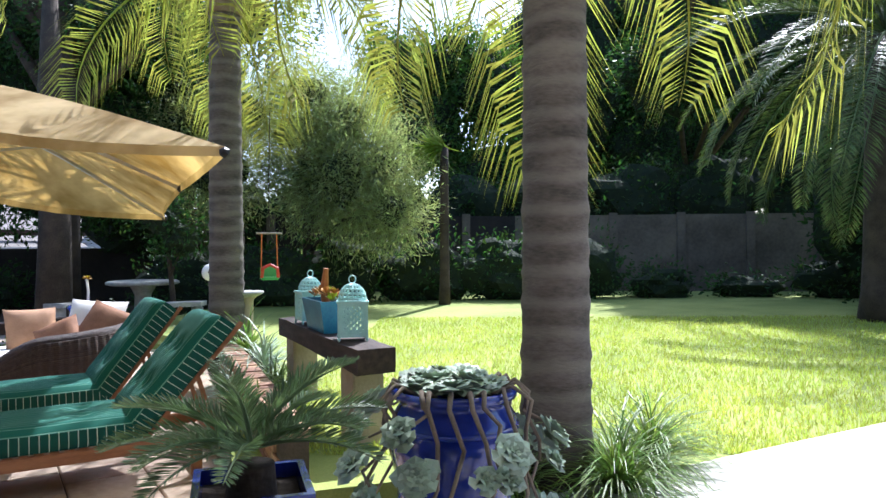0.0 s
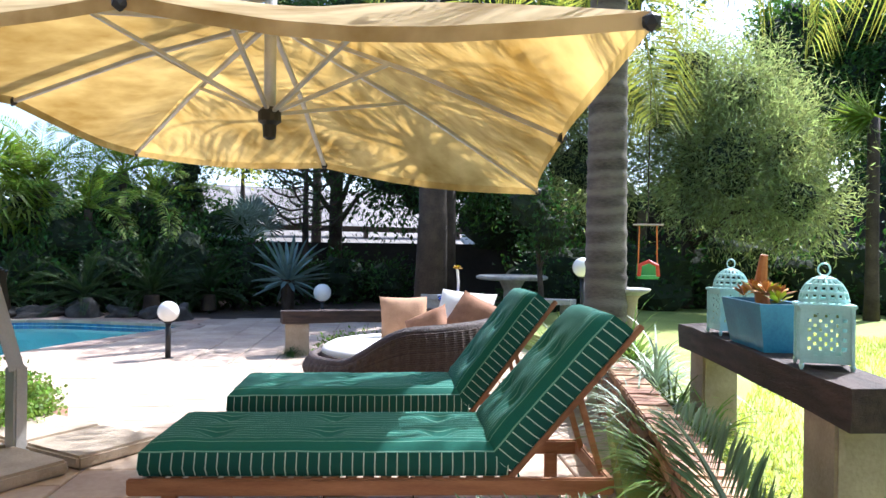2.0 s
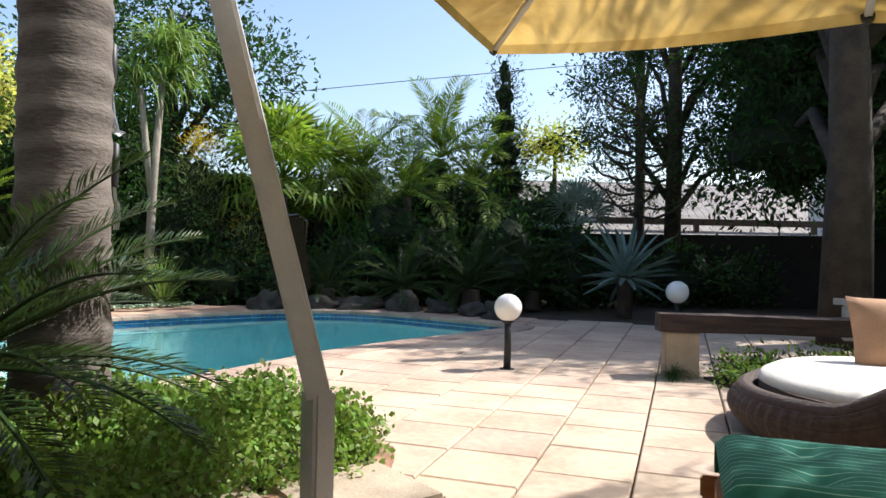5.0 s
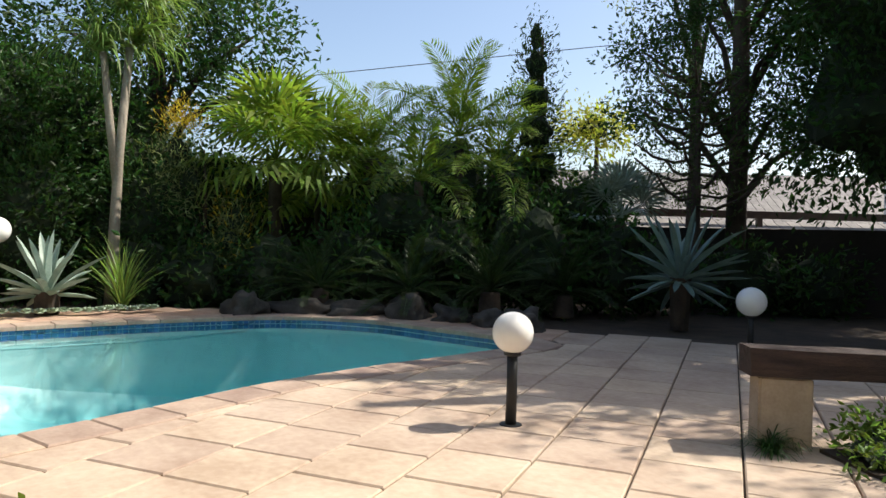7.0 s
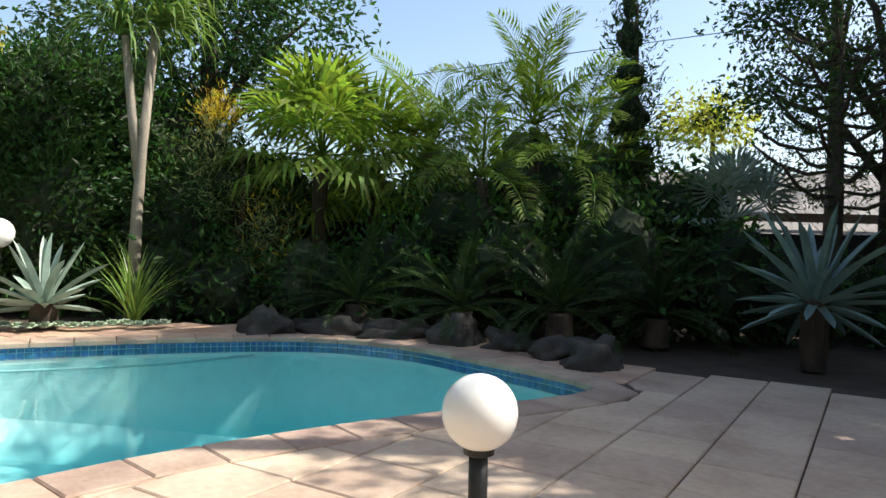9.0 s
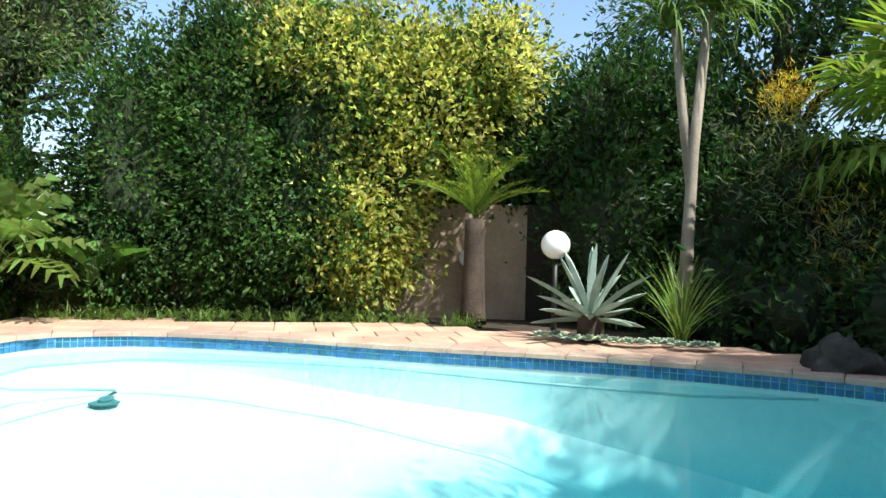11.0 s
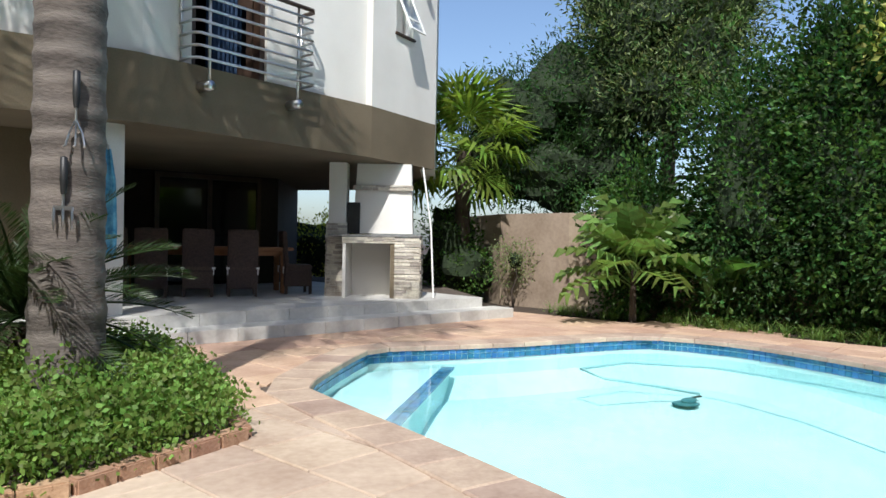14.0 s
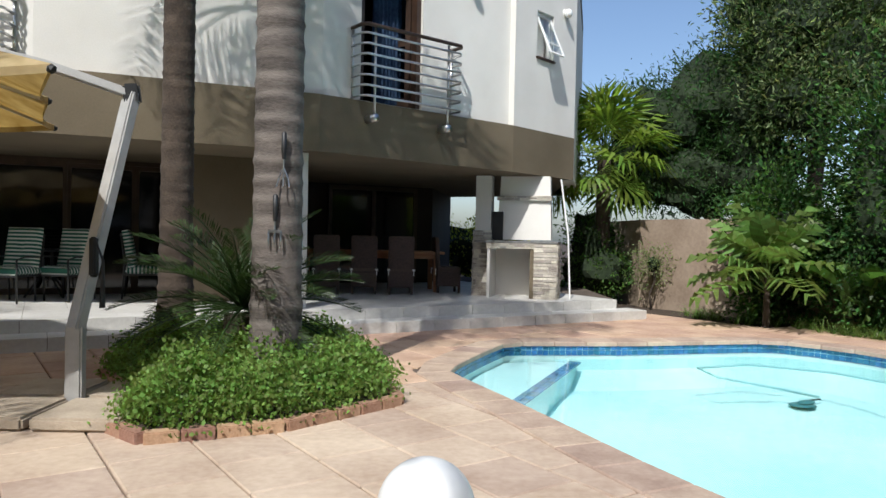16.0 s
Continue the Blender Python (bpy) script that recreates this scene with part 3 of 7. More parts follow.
part("hose", Shape().ring([(-12.5, 1.50, -0.46), (-11.9, 1.55, -0.34), (-11.2, 1.75, -0.2), (-11.1, 1.4, -0.16), (-11.8, 1.15, -0.15), (-12.6, 1.6, -0.15), (-13.1, 2.6, -0.15), (-13.4, 4.0, -0.14), (-13.4, 5.6, -0.14), (-13.5, 7.0, -0.14), (-13.9, 8.0, -0.14)], 0.014, 8), HOSE, hose, smooth=True)


# ---- lamps ----
def globe_lamp(x, y, z, tall, r, lean=0):
    la = thing("globe_lamp", (x, y, z), lean, "white opal globe garden lamp on a short dark post", "garden lamp", "globe lamps")
    part("post", Shape().ring([(0, 0, 0), (0.004, 0, tall * 0.5), (0, 0, tall)], [0.036, 0.034, 0.034], 12), BLACK, la, "dark painted post", True)
    part("collar", Shape().lathe([(0.034, tall - 0.03), (0.055, tall - 0.02), (0.055, tall + 0.02), (0.04, tall + 0.03)], 16), BLACK, la)
    part("base", Shape().lathe([(0.0, 0.012), (0.07, 0.01), (0.075, 0.0)], 16), BLACK, la)
    prof = [(r * math.sin(a) + 1e-4, tall + r * 0.92 - r * math.cos(a)) for a in np.linspace(0.25, math.pi, 20)]
    part("globe", Shape().lathe(prof, 32), GLOBE, la, "white opal globe", True)
    return la


globe_lamp(-7.92, 7.79, 0.0, 0.47, 0.132)
globe_lamp(-9.26, 12.45, 0.0, 0.39, 0.17)
globe_lamp(-3.70, 11.36, LAWN_Z, 0.82, 0.14)
globe_lamp(-16.2, 5.15, 0.0, 0.98, 0.19)
globe_lamp(-17.6, 3.4, 0.0, 0.80, 0.14)


# ---- umbrella ----
HUB = Vector((-3.36, 4.76, 2.76))
umb = thing("cantilever_umbrella", (-5.31, 4.46, 0.0), 0, "open mustard canvas cantilever umbrella on a grey pole", "umbrella")
base = Vector((-5.31, 4.46, 0))
elbow = Vector((-5.52, 4.05, 2.40))


def rod(points, w, d=None):
    """A square-section bar along points."""
    sh = Shape()
    pts = [Vector(p) for p in points]
    for a, b in zip(pts, pts[1:]):
        m = (b - a).to_track_quat("Z", "Y").to_matrix().to_4x4()
        sh.box((a + b) / 2, (w, d or w, (b - a).length + w * 0.3), m, min(w, d or w) * 0.15)
    return sh


def rel(p):
    return Vector(p) - base


part("pole", rod([(0, 0, 0.04), (0, 0, 0.6), rel(elbow)], 0.125, 0.09), ALU, umb, "grey powder-coated cranked pole")
part("arm", rod([rel(elbow), rel((-4.95, 4.24, 2.57)), rel((-3.36, 4.76, 2.88))], 0.085, 0.07), ALU, umb)
part("elbow_joint", Shape().box(rel(elbow), (0.13, 0.12, 0.16), pose(0, 0, 0, 0, 8, 20), 0.02), BLACK, umb)
part("crank_box", Shape().box((-0.1, -0.05, 1.12), (0.05, 0.07, 0.3), pose(0, 0, 0, 12, 6, 0), 0.012), BLACK, umb)
part("crank_handle", Shape().ring([(-0.13, 0.0, 1.25), (-0.2, 0.02, 1.1), (-0.2, 0.02, 0.75)], [0.008, 0.01, 0.022], 8), BLACK, umb)
part("foot_plate", Shape().box((0, 0, 0.03), (0.2, 0.2, 0.06), None, 0.01), STEEL, umb)
corners = [Vector(p) for p in ((-2.54, 6.78, 1.90), (-5.78, 5.70, 2.24), (-4.2, 2.72, 2.34), (-1.0, 3.77, 2.10))]
rim8 = []
for i in range(4):
    a, b = corners[i], corners[(i + 1) % 4]
    rim8 += [a, (a + b) / 2 + Vector((0, 0, 0.03)) + (HUB - (a + b) / 2) * 0.02]
canopy = Shape()
rows = 9
for i in range(8):
    a, b = rim8[i], rim8[(i + 1) % 8]
    grid = []
    for r in range(rows + 1):
        f = r / rows
        line = []
        for k in range(7):
            e = a.lerp(b, k / 6)
            p = HUB.lerp(e, f)
            sag = -0.055 * math.sin(math.pi * k / 6) * f
            pull = (HUB - e).normalized() * 0.07 * math.sin(math.pi * k / 6) * f ** 3
            line.append(rel(p + Vector((0, 0, sag + 0.04 * math.sin(math.pi * f))) + Vector((pull.x, pull.y, 0))))
        grid.append(line)
    canopy.add([p for line in grid for p in line], [(r * 7 + k, r * 7 + k + 1, (r + 1) * 7 + k + 1, (r + 1) * 7 + k) for r in range(rows) for k in range(6)])
cloth = part("canopy", canopy, CANVAS, umb, "sun-bleached mustard canvas canopy", True)
valance = Shape()
for i in range(8):
    a, b = rim8[i], rim8[(i + 1) % 8]
    for k in range(6):
        pts = []
        for q in (k, k + 1):
            e = a.lerp(b, q / 6)
            w = math.sin(math.pi * q / 6)
            pull = (HUB - e).normalized() * 0.07 * w
            pts.append(rel(e + Vector((pull.x, pull.y, -0.055 * w))))
        valance.add([pts[0], pts[1], pts[1] - Vector((0, 0, 0.05)), pts[0] - Vector((0, 0, 0.05))], [(0, 1, 2, 3)])
part("hem", valance, CANVAS, cloth)
mast_low = HUB - Vector((0, 0, 0.58))
part("mast", Shape().ring([rel(HUB + Vector((0, 0, 0.14))), rel(mast_low)], 0.034, 14), ALU, umb, smooth=True)
part("top_hub", Shape().lathe([(0.03, -0.09), (0.085, -0.08), (0.09, -0.02), (0.05, 0.0)], 16, rel(HUB)), BLACK, umb)
part("lower_hub", Shape().lathe([(0.02, -0.14), (0.035, -0.13), (0.04, -0.06), (0.065, -0.04), (0.065, 0.02), (0.04, 0.04)], 16, rel(mast_low)), BLACK, umb)
part("finial", Shape().lathe([(0.06, 0.0), (0.06, 0.05), (0.03, 0.09), (0.0, 0.1)], 14, rel(HUB + Vector((0, 0, 0.13)))), BLACK, umb)
for e in rim8:
    inner, outer = HUB + Vector((0, 0, -0.06)), e + Vector((0, 0, -0.03))
    rib = part("rib", rod([rel(inner), rel(inner.lerp(outer, 0.5) + Vector((0, 0, 0.035))), rel(outer)], 0.03, 0.022), ALU, umb, "pale aluminium rib")
    part("strut", rod([rel(mast_low), rel(inner.lerp(outer, 0.42) + Vector((0, 0, 0.02)))], 0.024, 0.02), ALU, rib)
    part("rib_tip", Shape().ball(rel(outer), 0.03, 1), BLACK, rib)
for i, (dx, dy) in enumerate(((0.32, 0.34), (-0.32, 0.34), (0.32, -0.32), (-0.32, -0.32))):
    sl = thing("base_slab", (-5.31 + dx, 4.46 + dy, 0.004), 0, "cast concrete weight slab at the umbrella's foot", "slab", "umbrella base slabs")
    part("slab", Shape().box((0, 0, 0.045), (0.6, 0.6, 0.09), pose(0, 0, 0, 0, 0, 0), 0.018), CONCRETE, sl)


# ---- loungers ----
def striped(name, base_col, line_col, axis, period, share):
    m = bpy.data.materials.new(name)
    m.use_nodes = True
    n, l = m.node_tree.nodes, m.node_tree.links
    b = n["Principled BSDF"]
    tc, sep, md, lt, mix, ns = n.new("ShaderNodeTexCoord"), n.new("ShaderNodeSeparateXYZ"), n.new("ShaderNodeMath"), n.new("ShaderNodeMath"), n.new("ShaderNodeMix"), n.new("ShaderNodeTexNoise")
    l.new(tc.outputs["Object"], sep.inputs[0])
    md.operation, lt.operation = "PINGPONG", "LESS_THAN"
    md.inputs[1].default_value, lt.inputs[1].default_value = period / 2, share * period / 2
    l.new(sep.outputs[axis], md.inputs[0])
    l.new(md.outputs[0], lt.inputs[0])
    ns.inputs["Scale"].default_value, ns.inputs["Detail"].default_value = 90, 5
    hsv, mr = n.new("ShaderNodeHueSaturation"), n.new("ShaderNodeMapRange")
    mr.inputs["To Min"].default_value, mr.inputs["To Max"].default_value = 0.7, 1.3
    l.new(ns.outputs["Fac"], mr.inputs["Value"])
    l.new(mr.outputs[0], hsv.inputs["Value"])
    mix.data_type = "RGBA"
    mix.inputs["A"].default_value, mix.inputs["B"].default_value = (*base_col, 1), (*line_col, 1)
    l.new(lt.outputs[0], mix.inputs["Factor"])
    l.new(mix.outputs["Result"], hsv.inputs["Color"])
    l.new(hsv.outputs[0], b.inputs["Base Color"])
    b.inputs["Roughness"].default_value = 0.9
    bp = n.new("ShaderNodeBump")
    bp.inputs["Strength"].default_value, bp.inputs["Distance"].default_value = 0.25, 0.004
    l.new(ns.outputs["Fac"], bp.inputs["Height"])
    l.new(bp.outputs[0], b.inputs["Normal"])
    return m


STRIPE_TOP = striped("green_stripe_top", (0.003, 0.11, 0.08), (0.15, 0.34, 0.26), 1, 0.042, 0.12)
STRIPE_SIDE = striped("green_stripe_side", (0.002, 0.075, 0.055), (0.42, 0.56, 0.46), 0, 0.052, 0.11)
STRIPE_CHAIR = striped("green_white_stripe", (0.50, 0.52, 0.46), (0.015, 0.09, 0.06), 0, 0.055, 0.55)


def pad(length, width, thick, tufts, plump=0.03):
    """A tufted cushion lying along x from 0: its top (and foot and bottom) and its two striped sides."""
    nx, ny = int(length / 0.035), 20
    top, sides = Shape(), Shape()

    def height(x, y):
        ex, ey = min(x, length - x) / 0.09, min(y + width / 2, width / 2 - y) / 0.09
        edge = math.sqrt(max(0, 1 - max(0, 1 - ex) ** 2)) * math.sqrt(max(0, 1 - max(0, 1 - ey) ** 2))
        z = thick * 0.84 + (thick * 0.16 + plump) * edge
        for tx, ty in tufts:
            z -= 0.045 * math.exp(-((x - tx) ** 2 + (y - ty) ** 2) / 0.004)
        return z + 0.006 * noise.noise(Vector((x * 6, y * 6, thick)))
    grid = [[(x, y, height(x, y)) for y in np.linspace(-width / 2, width / 2, ny)] for x in np.linspace(0, length, nx)]
    top.add([p for r in grid for p in r], [(i * ny + k, (i + 1) * ny + k, (i + 1) * ny + k + 1, i * ny + k + 1) for i in range(nx - 1) for k in range(ny - 1)])
    for end in (0, nx - 1):
        row = grid[end]
        top.add([*row, *[(p[0] + (0.02 if end == 0 else -0.02), p[1], 0.0) for p in row]], [(k, k + 1, ny + k + 1, ny + k) for k in range(ny - 1)])
    for sgn, k in ((-1, 0), (1, ny - 1)):
        line = [grid[i][k] for i in range(nx)]
        mid = [(p[0], p[1] + sgn * 0.02, thick * 0.3) for p in line]
        low = [(p[0], p[1] - sgn * 0.01, 0.0) for p in line]
        sides.add([*line, *mid, *low], [(r * nx + i, r * nx + i + 1, (r + 1) * nx + i + 1, (r + 1) * nx + i) for r in (0, 1) for i in range(nx - 1)])
    top.add([(0.02, -width / 2, 0), (length - 0.02, -width / 2, 0), (length - 0.02, width / 2, 0), (0.02, width / 2, 0)], [(0, 3, 2, 1)])
    return top, sides


def lounger():
    lo = thing("sun_lounger", (0, 0, 0), 0, "teak sun lounger with green pinstriped tufted cushions, back raised", "sun lounger", "sun loungers")
    L, W, BK = 1.74, 0.66, 0.92
    rail_z = 0.26
    for y in (-W / 2, W / 2):
        part("side_rail", Shape().box((L * 0.62, y, rail_z), (L * 1.30, 0.035, 0.085), None, 0.008), TEAK, lo)
        for x in (0.14, L * 1.18):
            part("leg", Shape().box((x, y * 0.96, 0.115), (0.07, 0.04, 0.23), None, 0.006), TEAK, lo)
    part("foot_rail", Shape().box((0.02, 0, rail_z), (0.035, W + 0.03, 0.085), None, 0.008), TEAK, lo)
    part("head_rail", Shape().box((L * 1.27, 0, rail_z), (0.035, W + 0.03, 0.085), None, 0.008), TEAK, lo)
    slat = Shape().box((0, 0, 0), (0.052, W, 0.018), None, 0.004).mesh("slat", TEAK)
    for i in range(21):
        part("slat", slat, TEAK, lo, m=pose(0.09 + i * 0.081, 0, rail_z + 0.045))
    back_m = pose(L, 0, rail_z + 0.05, 0, -51, 0)
    back = part("backrest", rod([(0, -W / 2 + 0.02, 0), (BK + 0.06, -W / 2 + 0.02, 0)], 0.04, 0.03), TEAK, lo, m=back_m)
    part("backrest_stile", rod([(0, W / 2 - 0.02, 0), (BK + 0.06, W / 2 - 0.02, 0)], 0.04, 0.03), TEAK, back)
    for i in range(9):
        part("back_slat", slat, TEAK, back, m=pose(0.06 + i * 0.095, 0, 0.0))
    part("prop", rod([(L + 0.34, 0.2, 0.72), (L + 0.46, 0.2, 0.28)], 0.03), TEAK, lo)
    part("prop", rod([(L + 0.34, -0.2, 0.72), (L + 0.46, -0.2, 0.28)], 0.03), TEAK, lo)
    top, sides = pad(L - 0.02, W + 0.02, 0.14, [(x, y) for x in (0.3, 0.85, 1.4) for y in (-0.14, 0.14)])
    seat = part("seat_cushion", top, STRIPE_TOP, lo, "green pinstriped cushion top", True, pose(0.0, 0, rail_z + 0.056))
    part("boxing", sides, STRIPE_SIDE, seat, "dark green boxing with pale stripes", True)
    top, sides = pad(BK, W + 0.02, 0.15, [(x, y) for x in (0.28, 0.6) for y in (-0.14, 0.14)], 0.04)
    bc = part("back_cushion", top, STRIPE_TOP, lo, "green pinstriped back cushion", True, back_m @ pose(0.02, 0, 0.02))
    part("boxing", sides, STRIPE_SIDE, bc, "dark green boxing with pale stripes", True)
    for y in (-0.2, 0.2):
        part("tie", Shape().ring([(L + 0.02, y, 0.36), (L + 0.05, y * 1.05, 0.27), (L + 0.03, y * 1.1, 0.2)], 0.006, 6), GREEN, lo)
    return lo


lounge = lounger()
lounge.matrix_basis = pose(-4.26, 5.42, 0.0, 0, 0, 34)
lounge.scale = (0.94, 1.0, 1.0)
copy_thing(lounge, pose(-3.68, 4.33, 0.0, 0, 0, 32)).scale = (1.05, 1.06, 0.98)


# ---- wicker daybed ----
bed = thing("wicker_daybed", (-4.62, 8.2, 0.0), 18, "round dark brown wicker daybed with white seat pad", "daybed", scale=1.12)


def rim_height(a):
    k = max(0.0, min(1.0, (math.cos(a) + 0.42) / 0.75))
    return 0.28 + 0.27 * k * k * (3 - 2 * k) + 0.05 * math.cos(a)


outer, weave = Shape(), Shape()
sides = 72
prof = []
for j, f in enumerate(np.linspace(0, 1, 12)):
    for i in range(sides):
        a = 2 * math.pi * i / sides
        r = 0.86 + 0.10 * math.sin(f * 2.4)
        prof.append((r * math.cos(a) * 1.0, r * math.sin(a) * 1.05, 0.03 + f * (rim_height(a) - 0.03)))
outer.add(prof, [(j * sides + i, j * sides + (i + 1) % sides, (j + 1) * sides + (i + 1) % sides, (j + 1) * sides + i) for j in range(11) for i in range(sides)])
part("shell", outer, RATTAN, bed, "woven dark brown wicker shell", True)
inner = Shape()
prof2 = []
for f in np.linspace(0, 1, 5):
    for i in range(sides):
        a = 2 * math.pi * i / sides
        prof2.append((0.80 * math.cos(a), 0.84 * math.sin(a), 0.30 + f * (rim_height(a) - 0.30)))
inner.add(prof2, [(j * sides + (i + 1) % sides, j * sides + i, (j + 1) * sides + i, (j + 1) * sides + (i + 1) % sides) for j in range(4) for i in range(sides)])
inner.add([(0.80 * math.cos(2 * math.pi * i / sides), 0.84 * math.sin(2 * math.pi * i / sides), 0.30) for i in range(sides)], [list(range(sides))])
part("inner_shell", inner, RATTAN, bed, "", True)
rimline = [((0.845 + 0.03) * math.cos(2 * math.pi * i / sides), (0.89 + 0.03) * math.sin(2 * math.pi * i / sides), rim_height(2 * math.pi * i / sides)) for i in range(sides + 1)]
part("rim", Shape().ring(rimline, 0.055, 10, False), RATTAN, bed, "braided wicker rim", True)
for k in range(7, 60):
    f = k / 60
    line = []
    for i in range(0, 145):
        a = 2 * math.pi * i / 144
        r = 0.862 + 0.10 * math.sin(f * 2.4) + 0.006 * (1 if (i + k) % 2 else -1)
        line.append((r * math.cos(a), r * math.sin(a) * 1.05, 0.03 + f * (rim_height(a) - 0.03)))
    if k % 2:
        weave.ring(line, 0.008, 4, False)
part("weave", weave, RATTAN, bed, "horizontal strands of the weave")
seat_pad = Shape().lathe([(0.0, 0.10), (0.55, 0.105), (0.70, 0.10), (0.76, 0.07), (0.78, 0.03), (0.75, 0.0), (0.0, 0.0)], 48)
part("seat_pad", seat_pad, WHITE_CLOTH, bed, "off-white round seat pad", True, pose(-0.03, 0, 0.27))


def pillow(at, size, turn, mat, label):
    pi = thing("scatter_cushion", at, 0, label, "cushion", "scatter cushions")
    pi.matrix_basis = Matrix.Translation(at) @ Euler([radians(a) for a in turn]).to_matrix().to_4x4()
    sh = Shape()
    n = 14
    for sg in (1, -1):
        grid = []
        for i in range(n + 1):
            for k in range(n + 1):
                u, v = 2 * i / n - 1, 2 * k / n - 1
                pinch = 1 - 0.10 * (u * u * (1 - v * v) * 0 + (1 - u * u) * v * v * 0.6 + (1 - v * v) * u * u * 0.6)
                hgt = (max(0, 1 - u ** 4) * max(0, 1 - v ** 4)) ** 0.7
                grid.append((u * size / 2 * pinch, v * size / 2 * pinch, sg * 0.085 * hgt + 0.008 * noise.noise(Vector((u * 2, v * 2, at[0])))))
        f = [(i * (n + 1) + k, (i + 1) * (n + 1) + k, (i + 1) * (n + 1) + k + 1, i * (n + 1) + k + 1) for i in range(n) for k in range(n)]
        sh.add(grid, f if sg > 0 else [q[::-1] for q in f])
    part("cover", sh, mat, pi, "", True)


pillow((-4.90, 8.60, 0.61), 0.56, (66, 0, 40), TAN_CLOTH, "plump tan cotton scatter cushion on the daybed")
pillow((-4.22, 8.76, 0.67), 0.66, (56, 4, 10), WHITE_CLOTH, "large off-white scatter cushion on the daybed")
pillow((-3.96, 8.46, 0.65), 0.58, (56, 20, -6), RUST_CLOTH, "rust brown satin scatter cushion on the daybed")
pillow((-4.40, 8.30, 0.55), 0.50, (50, -24, 18), RUST_CLOTH, "small rust brown cushion lying against the others")


# ---- sleeper benches, pots, lanterns ----
def sleeper_bench(a, b, top, ground, posts, label):
    a, b = Vector(a), Vector(b)
    d = b - a
    be = thing("sleeper_bench", (a.x, a.y, ground), math.degrees(math.atan2(d.y, d.x)), label, "bench")
    L = d.length
    bm = bmesh.new()
    bmesh.ops.create_cube(bm, size=1, matrix=Matrix.Diagonal((L, 0.27, 0.16, 1)))
    bmesh.ops.subdivide_edges(bm, edges=bm.edges[:], cuts=7, use_grid_fill=True)
    for v in bm.verts:
        v.co += 0.018 * Vector((noise.noise(v.co * 3 + Vector((5, 0, 0))), noise.noise(v.co * 4), noise.noise(v.co * 3.3 + Vector((0, 9, 0)))))
    bm.verts.index_update()
    sh = Shape().add([v.co + Vector((L / 2, 0, top - ground - 0.08)) for v in bm.verts], [[v.index for v in f.verts] for f in bm.faces])
    bm.free()
    part("beam", sh, SLEEPER, be, "split and weathered dark timber beam")
    for s in posts:
        part("post", Shape().box((s, 0, (top - ground - 0.16) / 2 - 0.05), (0.30, 0.22, top - ground - 0.06), None, 0.012), CONCRETE, be, "sandy concrete block post")
    return be


sleeper_bench((-6.95, 8.80), (-5.2, 10.65), 0.58, 0.0, (0.2, 2.3), "dark railway sleeper bench on concrete posts beside the deck")
sleeper_bench((-0.38, 4.92), (-1.42, 7.08), 0.92, LAWN_Z, (0.30, 2.05), "dark railway sleeper bench carrying lanterns and a trough")


def lantern(x, y, z, turn, s=1.0):
    la = thing("lantern", (x, y, z), turn, "pale aqua pierced metal lantern with a domed top", "lantern", "lanterns", scale=s)
    W, H = 0.20, 0.25
    for sx in (-1, 1):
        for sy in (-1, 1):
            part("corner_post", Shape().box((sx * W / 2, sy * W / 2, H / 2), (0.014, 0.014, H), None, 0.002), AQUA, la)
            part("foot", Shape().lathe([(0.006, -0.03), (0.012, -0.01), (0.008, 0.0)], 8, (sx * W / 2, sy * W / 2, 0)), AQUA, la)
    for k in range(4):
        panel = Shape()
        m = pose(0, 0, 0, 0, 0, 90 * k)
        for i in range(9):
            for j in range(11):
                u, v = -W / 2 + W * (i + 0.5) / 9, 0.012 + (H - 0.02) * (j + 0.5) / 11
                if (i + j) % 2 and 0 < i < 8 and 0 < j < 10:
                    continue
                panel.box(m @ Vector((u, -W / 2 + 0.004, v)), (0.024, 0.004, 0.024) if k % 2 == 0 else (0.004, 0.024, 0.024))
        part("panel", panel, AQUA, la, "fretwork panel")
    part("lid_rim", Shape().box((0, 0, H), (W + 0.03, W + 0.03, 0.016), None, 0.003), AQUA, la)
    part("floor", Shape().box((0, 0, 0.006), (W, W, 0.01)), AQUA, la)
    dome = Shape()
    for i in range(16):
        a = 2 * math.pi * i / 16
        dome.ring([(0.098 * math.cos(a) * math.cos(b), 0.098 * math.sin(a) * math.cos(b), H + 0.012 + 0.115 * math.sin(b)) for b in np.linspace(0, 1.5, 8)], 0.007, 5)
    for b in (0.1, 0.4, 0.75, 1.1):
        dome.ring([(0.098 * math.cos(b) * math.cos(a), 0.098 * math.cos(b) * math.sin(a), H + 0.012 + 0.115 * math.sin(b)) for a in np.linspace(0, 2 * math.pi, 25)], 0.008, 5, False)
    part("dome", dome, AQUA, la)
    part("loop", Shape().ring([(0.025 * math.cos(a), 0, H + 0.16 + 0.028 * math.sin(a)) for a in np.linspace(-1.57, 4.71, 17)], 0.004, 6, False), AQUA, la)
    return la


